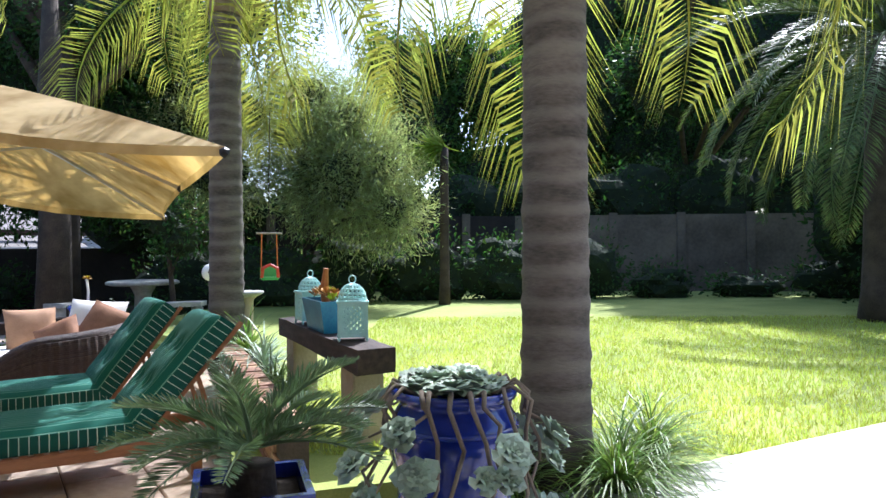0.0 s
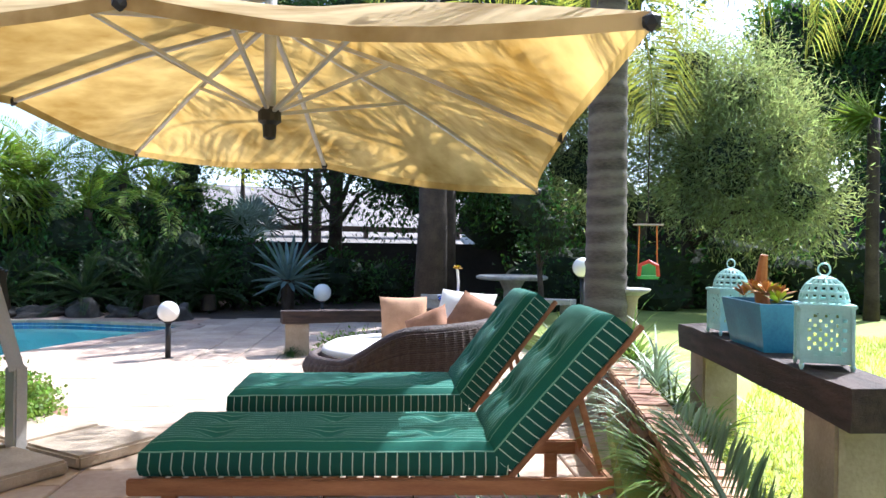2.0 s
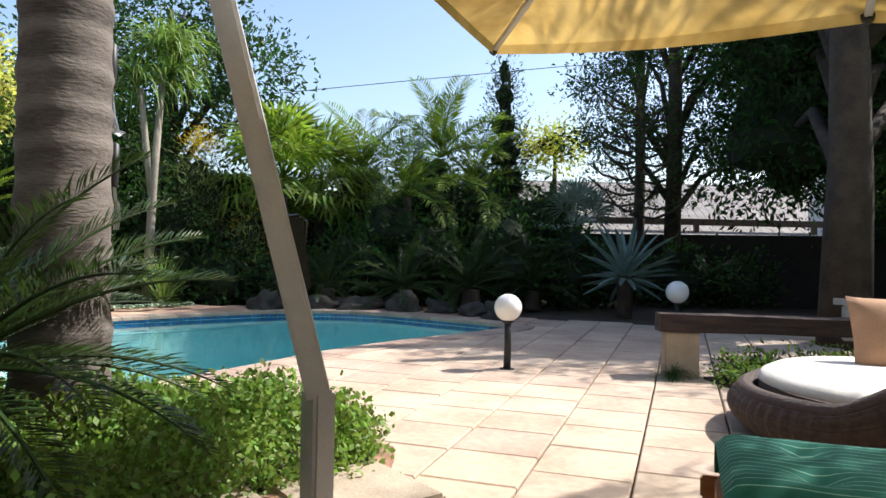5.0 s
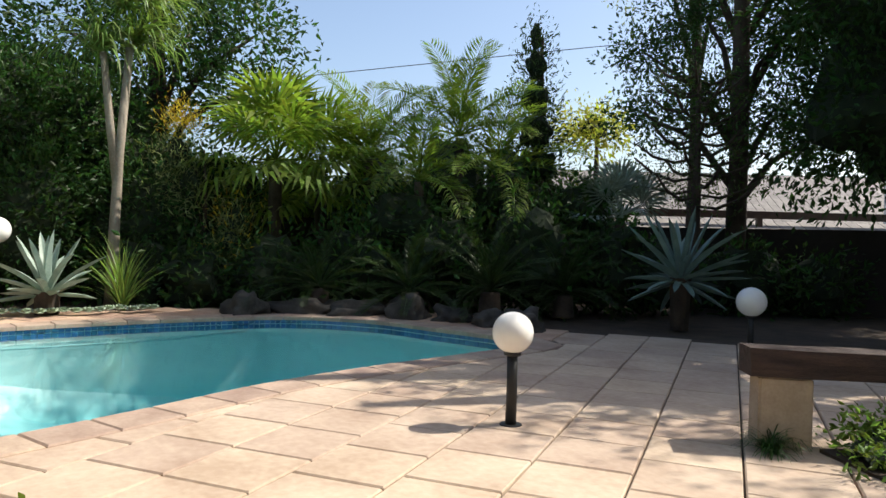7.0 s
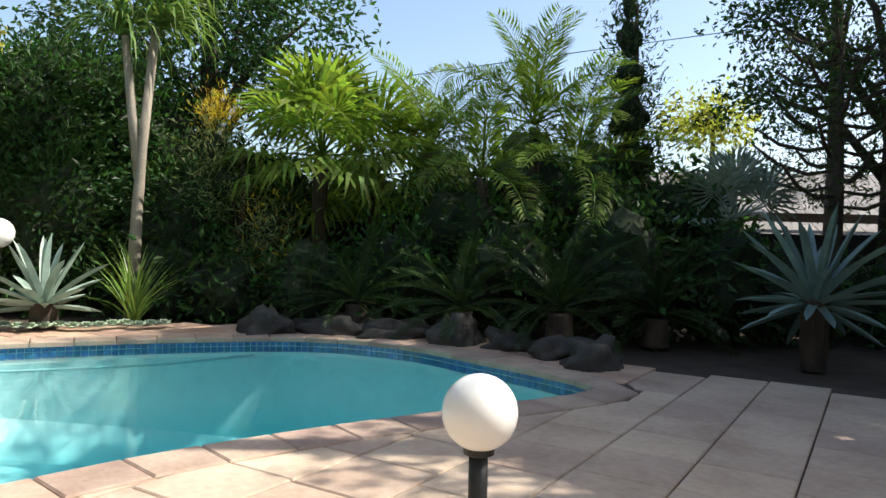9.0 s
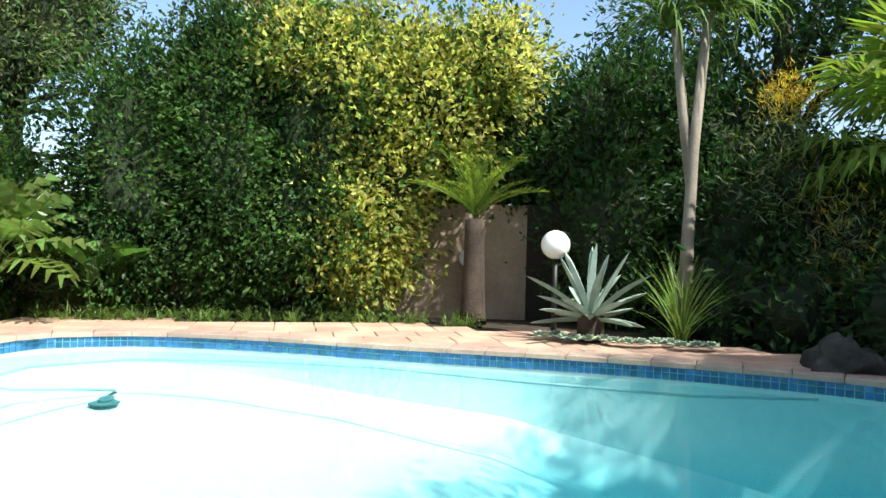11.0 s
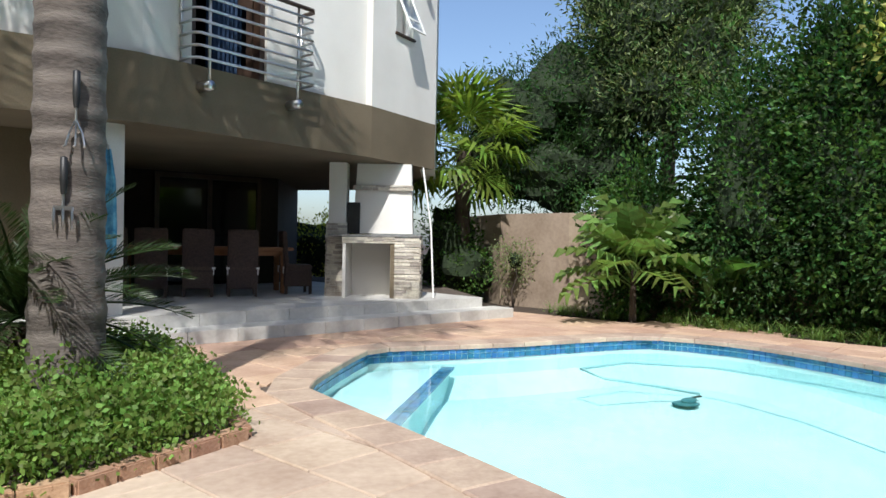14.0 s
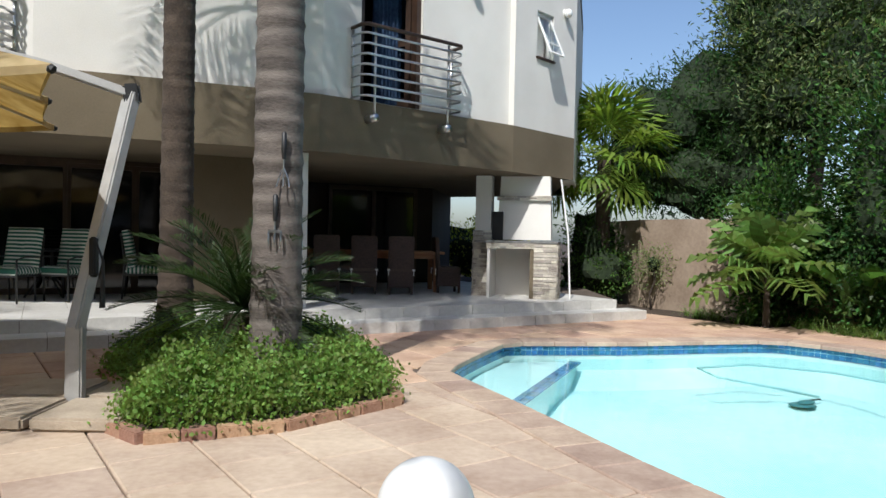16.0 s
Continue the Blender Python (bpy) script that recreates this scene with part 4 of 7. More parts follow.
lantern(-0.60, 5.38, 0.95, 10)
lantern(-1.13, 6.48, 0.95, 30, 1.0)
trough = thing("trough_planter", (-0.90, 5.99, 0.92), 116, "teal blue glazed trough planter on the bench", "planter")
tw = Shape().add([(-.25, -.09, 0), (.25, -.09, 0), (.25, .09, 0), (-.25, .09, 0), (-.29, -.13, .25), (.29, -.13, .25), (.29, .13, .25), (-.29, .13, .25),
                  (-.26, -.10, .25), (.26, -.10, .25), (.26, .10, .25), (-.26, .10, .25), (-.25, -.09, .19), (.25, -.09, .19), (.25, .09, .19), (-.25, .09, .19)],
                 [(3, 2, 1, 0), *[(i, (i + 1) % 4, 4 + (i + 1) % 4, 4 + i) for i in range(4)], *[(4 + i, 4 + (i + 1) % 4, 8 + (i + 1) % 4, 8 + i) for i in range(4)], *[(8 + i, 8 + (i + 1) % 4, 12 + (i + 1) % 4, 12 + i) for i in range(4)]])
part("body", tw, TEAL_GLAZE, trough)
part("soil", Shape().box((0, 0, 0.20), (0.5, 0.18, 0.02)), SOIL, trough)


def rosette(size, leaves, cup=0.5, fat=0.40):
    """A succulent rosette of thick pointed leaves."""
    sh = Shape()
    for i in range(leaves):
        f = i / leaves
        a = i * 2.39996
        r, tilt = size * (0.25 + 0.75 * (1 - f)), 0.25 + 1.15 * f * (0.6 + cup)
        d = Vector((math.cos(a) * math.cos(tilt), math.sin(a) * math.cos(tilt), math.sin(tilt)))
        s = Vector((-math.sin(a), math.cos(a), 0))
        u = d.cross(s)
        w = r * fat
        b = Vector((0, 0, size * 0.18 * f))
        sh.add([b, b + d * r * 0.68 + s * w - u * w * 0.1, b + d * r * 0.62 - u * w * 0.05, b + d * r * 0.68 - s * w - u * w * 0.1, b + d * r * 0.95 - u * w * 0.1, b + d * r * 0.5 + u * w * 0.42],
               [(0, 1, 2), (0, 2, 3), (1, 4, 2), (2, 4, 3), (0, 5, 1), (0, 3, 5), (1, 5, 4), (3, 4, 5)])
    return sh


pot = thing("glazed_pot", (0.13, 3.30, PATIO_Z), 0, "tall cobalt blue glazed pot of trailing succulents", "plant pot")
pot.scale = (1.04, 1.04, 0.79)
part("body", Shape().lathe([(0.0, 0.0), (0.15, 0.0), (0.18, 0.06), (0.235, 0.32), (0.262, 0.58), (0.255, 0.74), (0.225, 0.80), (0.225, 0.83), (0.255, 0.845), (0.26, 0.875), (0.245, 0.89), (0.215, 0.885), (0.205, 0.80), (0.0, 0.79)], 48), BLUE_GLAZE, pot, "cobalt glazed body", True)
part("rib", Shape().lathe([(0.256, 0.68), (0.268, 0.69), (0.264, 0.705), (0.25, 0.71)], 48), BLUE_GLAZE, pot, "", True)
ROS = [rosette(0.10, 24).mesh("rosette", ECHEVERIA), rosette(0.085, 20, 0.7).mesh("rosette", ECHEVERIA), rosette(0.12, 28, 0.4).mesh("rosette", ECHEVERIA)]
g = np.random.default_rng(3)
for i in range(26):
    a, r = g.random() * 6.28, 0.21 * math.sqrt(g.random())
    part("rosette", ROS[i % 3], ECHEVERIA, pot, m=pose(r * math.cos(a), r * math.sin(a), 0.86 + 0.06 * g.random(), g.normal() * 14, g.normal() * 14, g.random() * 360))
stems = 0
for i in range(17):
    a = -2.3 + 4.6 * i / 16 - 1.57 + g.normal() * 0.06
    low = 0.78 - 0.66 * abs(g.random()) ** 0.8
    ca, sa = math.cos(a), math.sin(a)
    out = 0.31 + 0.09 * g.random()
    part("stem", Shape().ring([(0.17 * ca, 0.17 * sa, 0.86), (0.255 * ca, 0.255 * sa, 0.92), (0.30 * ca + 0.02 * g.normal(), 0.30 * sa, 0.85), (0.29 * ca - 0.05 * sa, 0.29 * sa + 0.05 * ca * g.normal(), 0.7 * 0.85 + 0.3 * low), (out * ca + 0.05 * g.normal(), out * sa, 0.35 * 0.82 + 0.65 * low), (out * ca, out * sa, low)], [0.009, 0.011, 0.010, 0.009, 0.008, 0.006], 7), ROOT, pot, "woody trailing stem", True)
    part("rosette", ROS[i % 3], ECHEVERIA, pot, m=pose(out * ca + 0.03 * ca, out * sa + 0.03 * sa, low, 0, 62, math.degrees(a)) @ pose(0, 0, 0, 0, 0, g.random() * 90))
    if i % 3 < 2:
        part("rosette", ROS[(i + 1) % 3], ECHEVERIA, pot, m=pose((out + 0.04) * ca, (out + 0.04) * sa, (low + 0.8) / 2, 0, 55, math.degrees(a) + 12))

sq = thing("square_planter", (-0.55, 2.64, PATIO_Z), 18, "tapered square cobalt blue planter holding a cycad", "planter")
W0, W1, H = 0.15, 0.19, 0.52
v8 = [(sx * w, sy * w, z) for w, z in ((W0, 0), (W1, H), (W1 - 0.025, H), (W1 - 0.03, H - 0.06)) for sx, sy in ((-1, -1), (1, -1), (1, 1), (-1, 1))]
part("body", Shape().add(v8, [(3, 2, 1, 0), *[(4 * r + i, 4 * r + (i + 1) % 4, 4 * r + 4 + (i + 1) % 4, 4 * r + 4 + i) for r in range(3) for i in range(4)]]), BLUE_GLAZE, sq, "cobalt glazed body")
part("soil", Shape().box((0, 0, H - 0.06), (2 * W1 - 0.06, 2 * W1 - 0.06, 0.02)), SOIL, sq)

# brick planter wall with soil behind
kerb = thing("brick_planter_wall", (-0.84, 4.33, 0.0), 113, "low sunlit orange brick retaining wall beside the loungers", "planter wall")
part("core", Shape().box((1.95, -0.05, 0.24), (3.9, 0.17, 0.47)), JOINT, kerb, "recessed mortar")
BRK = Shape().box((0, 0, 0), (0.205, 0.095, 0.062), None, 0.006).mesh("brick", BRICK)
for c in range(6):
    for i in range(18):
        part("brick", BRK, BRICK, kerb, m=pose(0.11 + i * 0.216 + (0.108 if c % 2 else 0), 0.003 + 0.002 * ((i * 7 + c) % 3), 0.04 + c * 0.075))
CAP = Shape().box((0, 0, 0), (0.1, 0.21, 0.065), None, 0.008).mesh("brick", BRICK)
for i in range(36):
    part("coping_brick", CAP, BRICK, kerb, m=pose(0.06 + i * 0.108, -0.05, 0.50 + 0.003 * ((i * 5) % 3)))

# birdbath, stone table, swing, far pot
bb = thing("birdbath", (-2.29, 8.48, LAWN_Z - 0.09), 0, "small pale stone birdbath on a yellow pedestal", "birdbath")
part("pedestal", Shape().lathe([(0.13, 0), (0.13, 0.05), (0.085, 0.08), (0.075, 0.4), (0.085, 0.82), (0.12, 0.86)], 20), CONCRETE, bb, "yellowish sandstone pedestal", True)
part("bowl", Shape().lathe([(0.0, 0.86), (0.12, 0.86), (0.20, 0.90), (0.205, 0.925), (0.18, 0.92), (0.0, 0.885)], 28), TERRAZZO, bb, "", True)
tb = thing("stone_table", (-5.82, 13.70, 0.13), 0, "round grey stone garden table in the shade", "table")
part("top", Shape().lathe([(0.0, 0.74), (0.6, 0.74), (0.66, 0.76), (0.66, 0.80), (0.62, 0.82), (0.0, 0.82)], 40), TERRAZZO, tb, "", True)
part("pedestal", Shape().lathe([(0.3, 0), (0.28, 0.08), (0.16, 0.2), (0.15, 0.55), (0.25, 0.74)], 20), TERRAZZO, tb, "", True)
sb = thing("stone_bench", (-4.87, 12.75, 0.1), 38, "curved grey stone garden bench", "bench", "stone benches")
arc = [(0.95 * math.cos(a) , 0.95 * math.sin(a) - 0.95) for a in np.linspace(0.95, 2.19, 14)]
arc2 = [(0.60 * math.cos(a), 0.60 * math.sin(a) - 0.95) for a in np.linspace(2.19, 0.95, 14)]
part("seat", Shape().prism([*arc, *arc2], 0.44, 0.52), TERRAZZO, sb)
for x in (-0.36, 0.36):
    part("leg", Shape().box((x, -0.24, 0.22), (0.14, 0.26, 0.44), None, 0.02), TERRAZZO, sb)
copy_thing(sb, pose(-6.75, 12.9, 0.1, 0, 0, -60))
fp = thing("glazed_pot", (-4.72, 9.55, 0.12), 0, "cobalt blue glazed pot with one pale flower", "plant pot")
part("body", Shape().lathe([(0.0, 0), (0.16, 0), (0.24, 0.3), (0.25, 0.5), (0.21, 0.62), (0.25, 0.68), (0.25, 0.71), (0.2, 0.7), (0.19, 0.62), (0, 0.61)], 32), BLUE_GLAZE, fp, "", True)
part("stalk", Shape().ring([(0, 0, 0.6), (0.01, 0, 0.9), (-0.01, 0, 1.06)], 0.016, 6), WHITE_CLOTH, fp)
part("petal", rosette(0.09, 10, 0.9, 0.5), YELLOW_TIP, fp, "pale yellow petals", m=pose(-0.01, 0, 1.05))
sw = thing("toddler_swing", (-3.04, 12.40, 1.04), 20, "red and green plastic toddler swing on orange ropes", "swing")
part("seat", Shape().box((0, 0, 0.0), (0.32, 0.26, 0.05), None, 0.02).box((0, 0.12, 0.1), (0.30, 0.03, 0.2), None, 0.01), LIME_PLASTIC, sw)
part("guard", Shape().ring([(-0.14, -0.12, 0.02), (-0.12, -0.14, 0.18), (0, -0.15, 0.24), (0.12, -0.14, 0.18), (0.14, -0.12, 0.02)], 0.03, 8), RED, sw)
for x in (-0.14, 0.14):
    part("rope", Shape().ring([(x, 0, 0.0), (x * 0.95, 0, 0.4), (x * 0.9, 0, 0.78)], 0.011, 6), ORANGE_ROPE, sw)
part("spreader_bar", Shape().ring([(-0.22, 0, 0.78), (0.22, 0, 0.78)], 0.016, 8), BARK_PALE, sw, "pale wooden spreader bar")
part("hanging_rope", Shape().ring([(0, 0, 0.78), (0, 0.02, 1.6), (0.03, 0.1, 2.9)], 0.008, 6), BARK_DARK, sw)


# ---- house openings and balconies ----
def glazed_door(name, m, x0, x1, z0, z1, leaf_open, label):
    th = thing(name, (0, 0, 0), 0, label, "door")
    th.matrix_basis = m
    part("door_frame", Shape().box((x0 + 0.04, -0.12, (z0 + z1) / 2), (0.08, 0.14, z1 - z0)).box((x1 - 0.04, -0.12, (z0 + z1) / 2), (0.08, 0.14, z1 - z0)).box(((x0 + x1) / 2, -0.12, z1 - 0.04), (x1 - x0 - 0.16, 0.14, 0.08)), DARK_FRAME, th, "dark timber frame")
    w = (x1 - x0) / 2 - 0.08
    leaf = part("door_leaf", Shape().box((w / 2, 0, (z0 + z1) / 2 + 0.6 - 0.6), (0.001, 0.001, 0.001)), DARK_FRAME, th, "dark timber glazed leaf standing ajar", m=pose(x0 + 0.08, -0.2, 0, 0, 0, -leaf_open))
    sh = Shape()
    for a, b, c, d in ((0, 0.09, z0, z1 - 0.08), (w - 0.09, w, z0, z1 - 0.08), (0.09, w - 0.09, z0, z0 + 0.2), (0.09, w - 0.09, z1 - 0.2, z1 - 0.08), (0.09, w - 0.09, (z0 + z1) / 2 - 0.1, (z0 + z1) / 2)):
        sh.box(((a + b) / 2, 0, (c + d) / 2), (b - a, 0.045, d - c))
    part("leaf_frame", sh, DARK_FRAME, leaf)
    part("pane", Shape().box((w / 2, 0, (z0 + z1) / 2), (w - 0.18, 0.006, z1 - z0 - 0.3)), GLASS, leaf)
    cur = Shape()
    n = 40
    xs = np.linspace(x0 + 0.12, x1 - 0.45, n)
    top = [(x, -0.42 + 0.035 * math.sin(i * 1.3), z1 - 0.1) for i, x in enumerate(xs)]
    low = [(x, -0.42 + 0.045 * math.sin(i * 1.3 + 0.3), z0 + 0.05) for i, x in enumerate(xs)]
    cur.add(top + low, [(i, i + 1, n + i + 1, n + i) for i in range(n - 1)])
    cu = tagged(part("curtain", cur, CURTAIN, None), "blue patterned curtain hanging inside the balcony door", "curtain")
    cu.matrix_basis = m
    return th


glazed_door("balcony_door", RUN_B, 1.95, 3.05, BAND + 0.03, 5.5, 70, "dark timber balcony door standing ajar over the patio")
glazed_door("balcony_door", RUN_C, 0.5, 1.6, BAND + 0.03, 5.5, 60, "dark timber door of the second balcony")


def balcony(m, x0, x1, depth=0.34):
    th = thing("balcony_rail", (0, 0, 0), 0, "curved brushed steel balcony railing with horizontal bars", "railing", "balcony railings")
    th.matrix_basis = m
    zs = [BAND + 0.04 + 0.145 * i for i in range(7)]
    for z in zs:
        part("bar", Shape().ring([(x0, 0.0, z), (x0, depth * 0.8, z), (x0 + 0.06, depth, z), (x1 - 0.06, depth, z), (x1, depth * 0.8, z), (x1, 0.0, z)], 0.017, 8), STEEL, th, "", True)
    part("top_rail", Shape().ring([(x0, -0.01, zs[-1] + 0.12), (x0, depth * 0.8, zs[-1] + 0.12), (x0 + 0.06, depth, zs[-1] + 0.12), (x1 - 0.06, depth, zs[-1] + 0.12), (x1, depth * 0.8, zs[-1] + 0.12), (x1, -0.01, zs[-1] + 0.12)], 0.028, 10), DARK_FRAME, th, "dark timber handrail", True)
    for x in (x0 + 0.28, x1 - 0.2):
        post = part("post", Shape().ring([(x, depth - 0.03, zs[0] - 0.30), (x, depth - 0.03, zs[-1] + 0.12)], 0.018, 8), STEEL, th, "", True)
        part("mount_disc", Shape().ring([(x, 0.13, zs[0] - 0.30), (x, depth + 0.015, zs[0] - 0.30)], 0.058, 20), STEEL, post, "round steel fixing disc", True)
    for x in (x0, x1):
        part("end_post", Shape().ring([(x, 0.03, zs[0] - 0.05), (x, 0.03, zs[-1] + 0.12)], 0.018, 8), STEEL, th, "", True)
    return th


balcony(RUN_B, 1.4, 3.2)
balcony(RUN_C, 0.2, 1.95)

win = thing("window_1", (0, 0, 0), 0, "white steel window with its top-hung sash pushed open", "window", kind="structure")
win.matrix_basis = RUN_A
x0, x1, z0, z1 = 0.75, 1.25, 4.55, 5.35
part("window_frame", Shape().box(((x0 + x1) / 2, -0.1, z0 + 0.02), (x1 - x0, 0.06, 0.04)).box(((x0 + x1) / 2, -0.1, z1 - 0.02), (x1 - x0, 0.06, 0.04)).box((x0 + 0.02, -0.1, (z0 + z1) / 2), (0.04, 0.06, z1 - z0 - 0.08)).box((x1 - 0.02, -0.1, (z0 + z1) / 2), (0.04, 0.06, z1 - z0 - 0.08)), GLOBE, win, "white painted frame")
sash = part("sash", Shape().box((0, 0, -0.02), (0.42, 0.03, 0.03)).box((0, 0, -0.78), (0.42, 0.03, 0.03)).box((-0.2, 0, -0.4), (0.03, 0.03, 0.73)).box((0.2, 0, -0.4), (0.03, 0.03, 0.73)).box((0, 0, -0.58), (0.37, 0.025, 0.02)), GLOBE, win, "white open sash", m=pose((x0 + x1) / 2, -0.06, z1 - 0.05, 24, 0, 0))
part("pane", Shape().box((0, 0, -0.4), (0.38, 0.006, 0.74)), GLASS, sash)
part("window_sill", Shape().box(((x0 + x1) / 2, -0.03, z0 - 0.025), (x1 - x0 + 0.06, 0.14, 0.04), None, 0.006), DARK_FRAME, win)
part("blind", Shape().box(((x0 + x1) / 2, -0.2, (z0 + z1) / 2), (x1 - x0 - 0.06, 0.01, z1 - z0 - 0.06)), WHITE_CLOTH, win, "pale blind")
for m, x, z, nm in ((RUN_A, 0.4, 5.5, "security light on the cream wall"), (RUN_B, 0.95, 5.35, "small grey bulkhead light on the cream wall")):
    li = thing("wall_light", (0, 0, 0), 0, "small white round " + nm, "wall light")
    li.matrix_basis = m @ pose(x, 0.0, z)
    part("back_plate", Shape().ring([(0, -0.01, 0), (0, 0.03, 0)], 0.07, 16), GLOBE, li)
    part("head", Shape().ball((0, 0.08, -0.02), (0.075, 0.07, 0.085), 2), GLOBE if m is RUN_A else ALU, li, "", True)

# ---- covered patio ----
cl = setting("column_east", Shape().box((-6.0, -0.22, (SOFFIT + PATIO_Z) / 2), (0.24, 0.24, SOFFIT - PATIO_Z - 0.004), pose(0, 0, 0, 0, 0, 32)), WALL_WHITE, "pale plastered patio column")
setting("wall_pier", Shape().box((-4.75, -1.0, (SOFFIT + PATIO_Z) / 2), (1.7, 0.3, SOFFIT - PATIO_Z - 0.004), pose(0, 0, 0, 0, 0, 27)), WALL_BROWN, "brown plastered wall between the doors")
sd = thing("sliding_door", (-3.95, -2.4, PATIO_Z), 22, "dark framed glass sliding doors opening on the patio", "door")
for i in range(3):
    x = 0.05 + i * 1.0
    fr = part("sliding_panel", Shape().box((x, 0.02 * i, 1.05), (0.06, 0.05, 2.1)).box((x + 0.95, 0.02 * i, 1.05), (0.06, 0.05, 2.1)).box((x + 0.475, 0.02 * i, 2.06), (0.89, 0.05, 0.07)).box((x + 0.475, 0.02 * i, 0.05), (0.89, 0.05, 0.1)), DARK_FRAME, sd, "dark timber stile and rail frame")
    part("pane", Shape().box((x + 0.475, 0.02 * i, 1.06), (0.88, 0.008, 1.92)), GLASS_DARK, fr)
part("lintel", Shape().box((1.6, 0, 2.13), (3.4, 0.14, 0.07)), DARK_FRAME, sd)
for x, y, a in ((-6.6, -5.9, 22), (-4.2, -4.9, 22)):
    gd = thing("patio_door", (x, y, PATIO_Z), a, "tall dark glazed door in the patio's back wall", "door")
    part("pane", Shape().box((0, 0.0, 1.05), (1.9, 0.012, 1.95)), GLASS_DARK, gd)
    for xx in (-0.98, 0, 0.98):
        part("stile", Shape().box((xx, 0.02, 1.05), (0.08, 0.06, 2.1)), DARK_FRAME, gd)
    part("head", Shape().box((0, 0.02, 2.09), (2.04, 0.06, 0.08)), DARK_FRAME, gd)


# ---- braai ----
br = thing("braai", (-9.42, -2.9, PATIO_Z), -14, "built-in stone clad barbecue with granite counter and chimney hood", "barbecue")


def ledge(face_w, face_h, m, parent, seed):
    """Split stone strips proud of a face of that size in the xz plane."""
    g = np.random.default_rng(seed)
    z = 0.0
    while z < face_h - 0.02:
        h = min(face_h - z, 0.028 + 0.03 * g.random())
        x = 0.0
        while x < face_w - 0.01:
            w = min(face_w - x, 0.09 + 0.2 * g.random())
            if face_w - x - w < 0.05:
                w = face_w - x
            p = 0.012 + 0.022 * g.random()
            part("ledge_stone", Shape().box((x + w / 2, p / 2, z + h / 2), (w - 0.004, p, h - 0.003), None, 0.004), STONE, parent, m=m)
            x += w
        z += h


# x runs west to east here; front is +y
bw, bd = 1.5, 0.8
pillar = part("pillar", Shape().box((-0.56, 0, 0.48), (0.38, bd, 0.96)), WALL_WHITE, br, "stone clad pillar")
left = part("side_column", Shape().box((0.60, -0.12, 0.60), (0.30, 0.36, 1.2)).box((0.60, -0.12, 1.68), (0.28, 0.34, 0.97)), WALL_WHITE, br, "plastered column with a stone clad foot")
part("alcove_back", Shape().box((0.04, -bd / 2 + 0.05, 0.48), (0.82, 0.1, 0.96)), WALL_WHITE, br)
part("alcove_side", Shape().box((0.43, 0.0, 0.48), (0.05, bd, 0.96)), WALL_WHITE, br)
part("inner_wall", Shape().box((-0.33, 0.06, 0.48), (0.07, bd - 0.1, 0.95)), WALL_BROWN, br)
part("lintel", Shape().box((0.03, bd / 2 - 0.06, 0.91), (0.80, 0.12, 0.11)), WALL_WHITE, br)
part("counter", Shape().box((-0.04, 0.0, 0.98), (1.46, bd + 0.06, 0.04), None, 0.006), GRANITE, br, "polished grey granite counter")
part("hood", Shape().add([(-0.62, -0.35, 1.02), (0.36, -0.35, 1.02), (0.36, 0.0, 1.02), (-0.62, 0.0, 1.02), (-0.58, -0.35, 2.16), (0.30, -0.35, 2.16), (0.30, -0.06, 2.16), (-0.58, -0.06, 2.16)],
                         [(3, 2, 1, 0), (0, 1, 5, 4), (1, 2, 6, 5), (2, 3, 7, 6), (3, 0, 4, 7), (4, 5, 6, 7)]), WALL_WHITE, br, "plastered chimney hood")
part("firebox", Shape().box((0.34, -0.12, 1.27), (0.2, 0.3, 0.5)), BLACK, br, "black steel firebox")
ledge(0.40, 0.95, pose(-0.76, bd / 2, 0.0), pillar, 1)
ledge(0.84, 0.10, pose(-0.37, bd / 2, 0.86), br, 2)
ledge(0.34, 1.18, pose(0.43, 0.06, 0.0), left, 3)
ledge(0.44, 1.18, pose(0.755, 0.10, 0.0, 0, 0, -90), left, 4)
ledge(0.98, 0.10, pose(-0.62, -0.0, 1.72), br, 5)
ledge(0.80, 0.95, pose(-0.75, -bd / 2, 0.0, 0, 0, 90), pillar, 6)
brush = thing("pool_pole", (-10.35, -2.6, PATIO_Z), 0, "long white pool pole leaning on the barbecue", "pole")
part("pole", Shape().ring([(0, 0, 0), (0.05, -0.02, 1.1), (0.18, -0.1, 2.1)], 0.015, 8), GLOBE, brush)

# ---- dining set ----
dt_ = thing("dining_table", (-6.75, -3.75, PATIO_Z), 8, "long wooden dining table in the shade of the patio", "table")
part("tabletop", Shape().box((0, 0, 0.74), (2.7, 1.0, 0.05), None, 0.01), TEAK, dt_)
part("apron", Shape().box((0, 0, 0.67), (2.4, 0.8, 0.09)), TEAK, dt_)
for x in (-1.2, 1.2):
    for y in (-0.4, 0.4):
        part("leg", Shape().box((x, y, 0.36), (0.09, 0.09, 0.72), None, 0.008), TEAK, dt_)


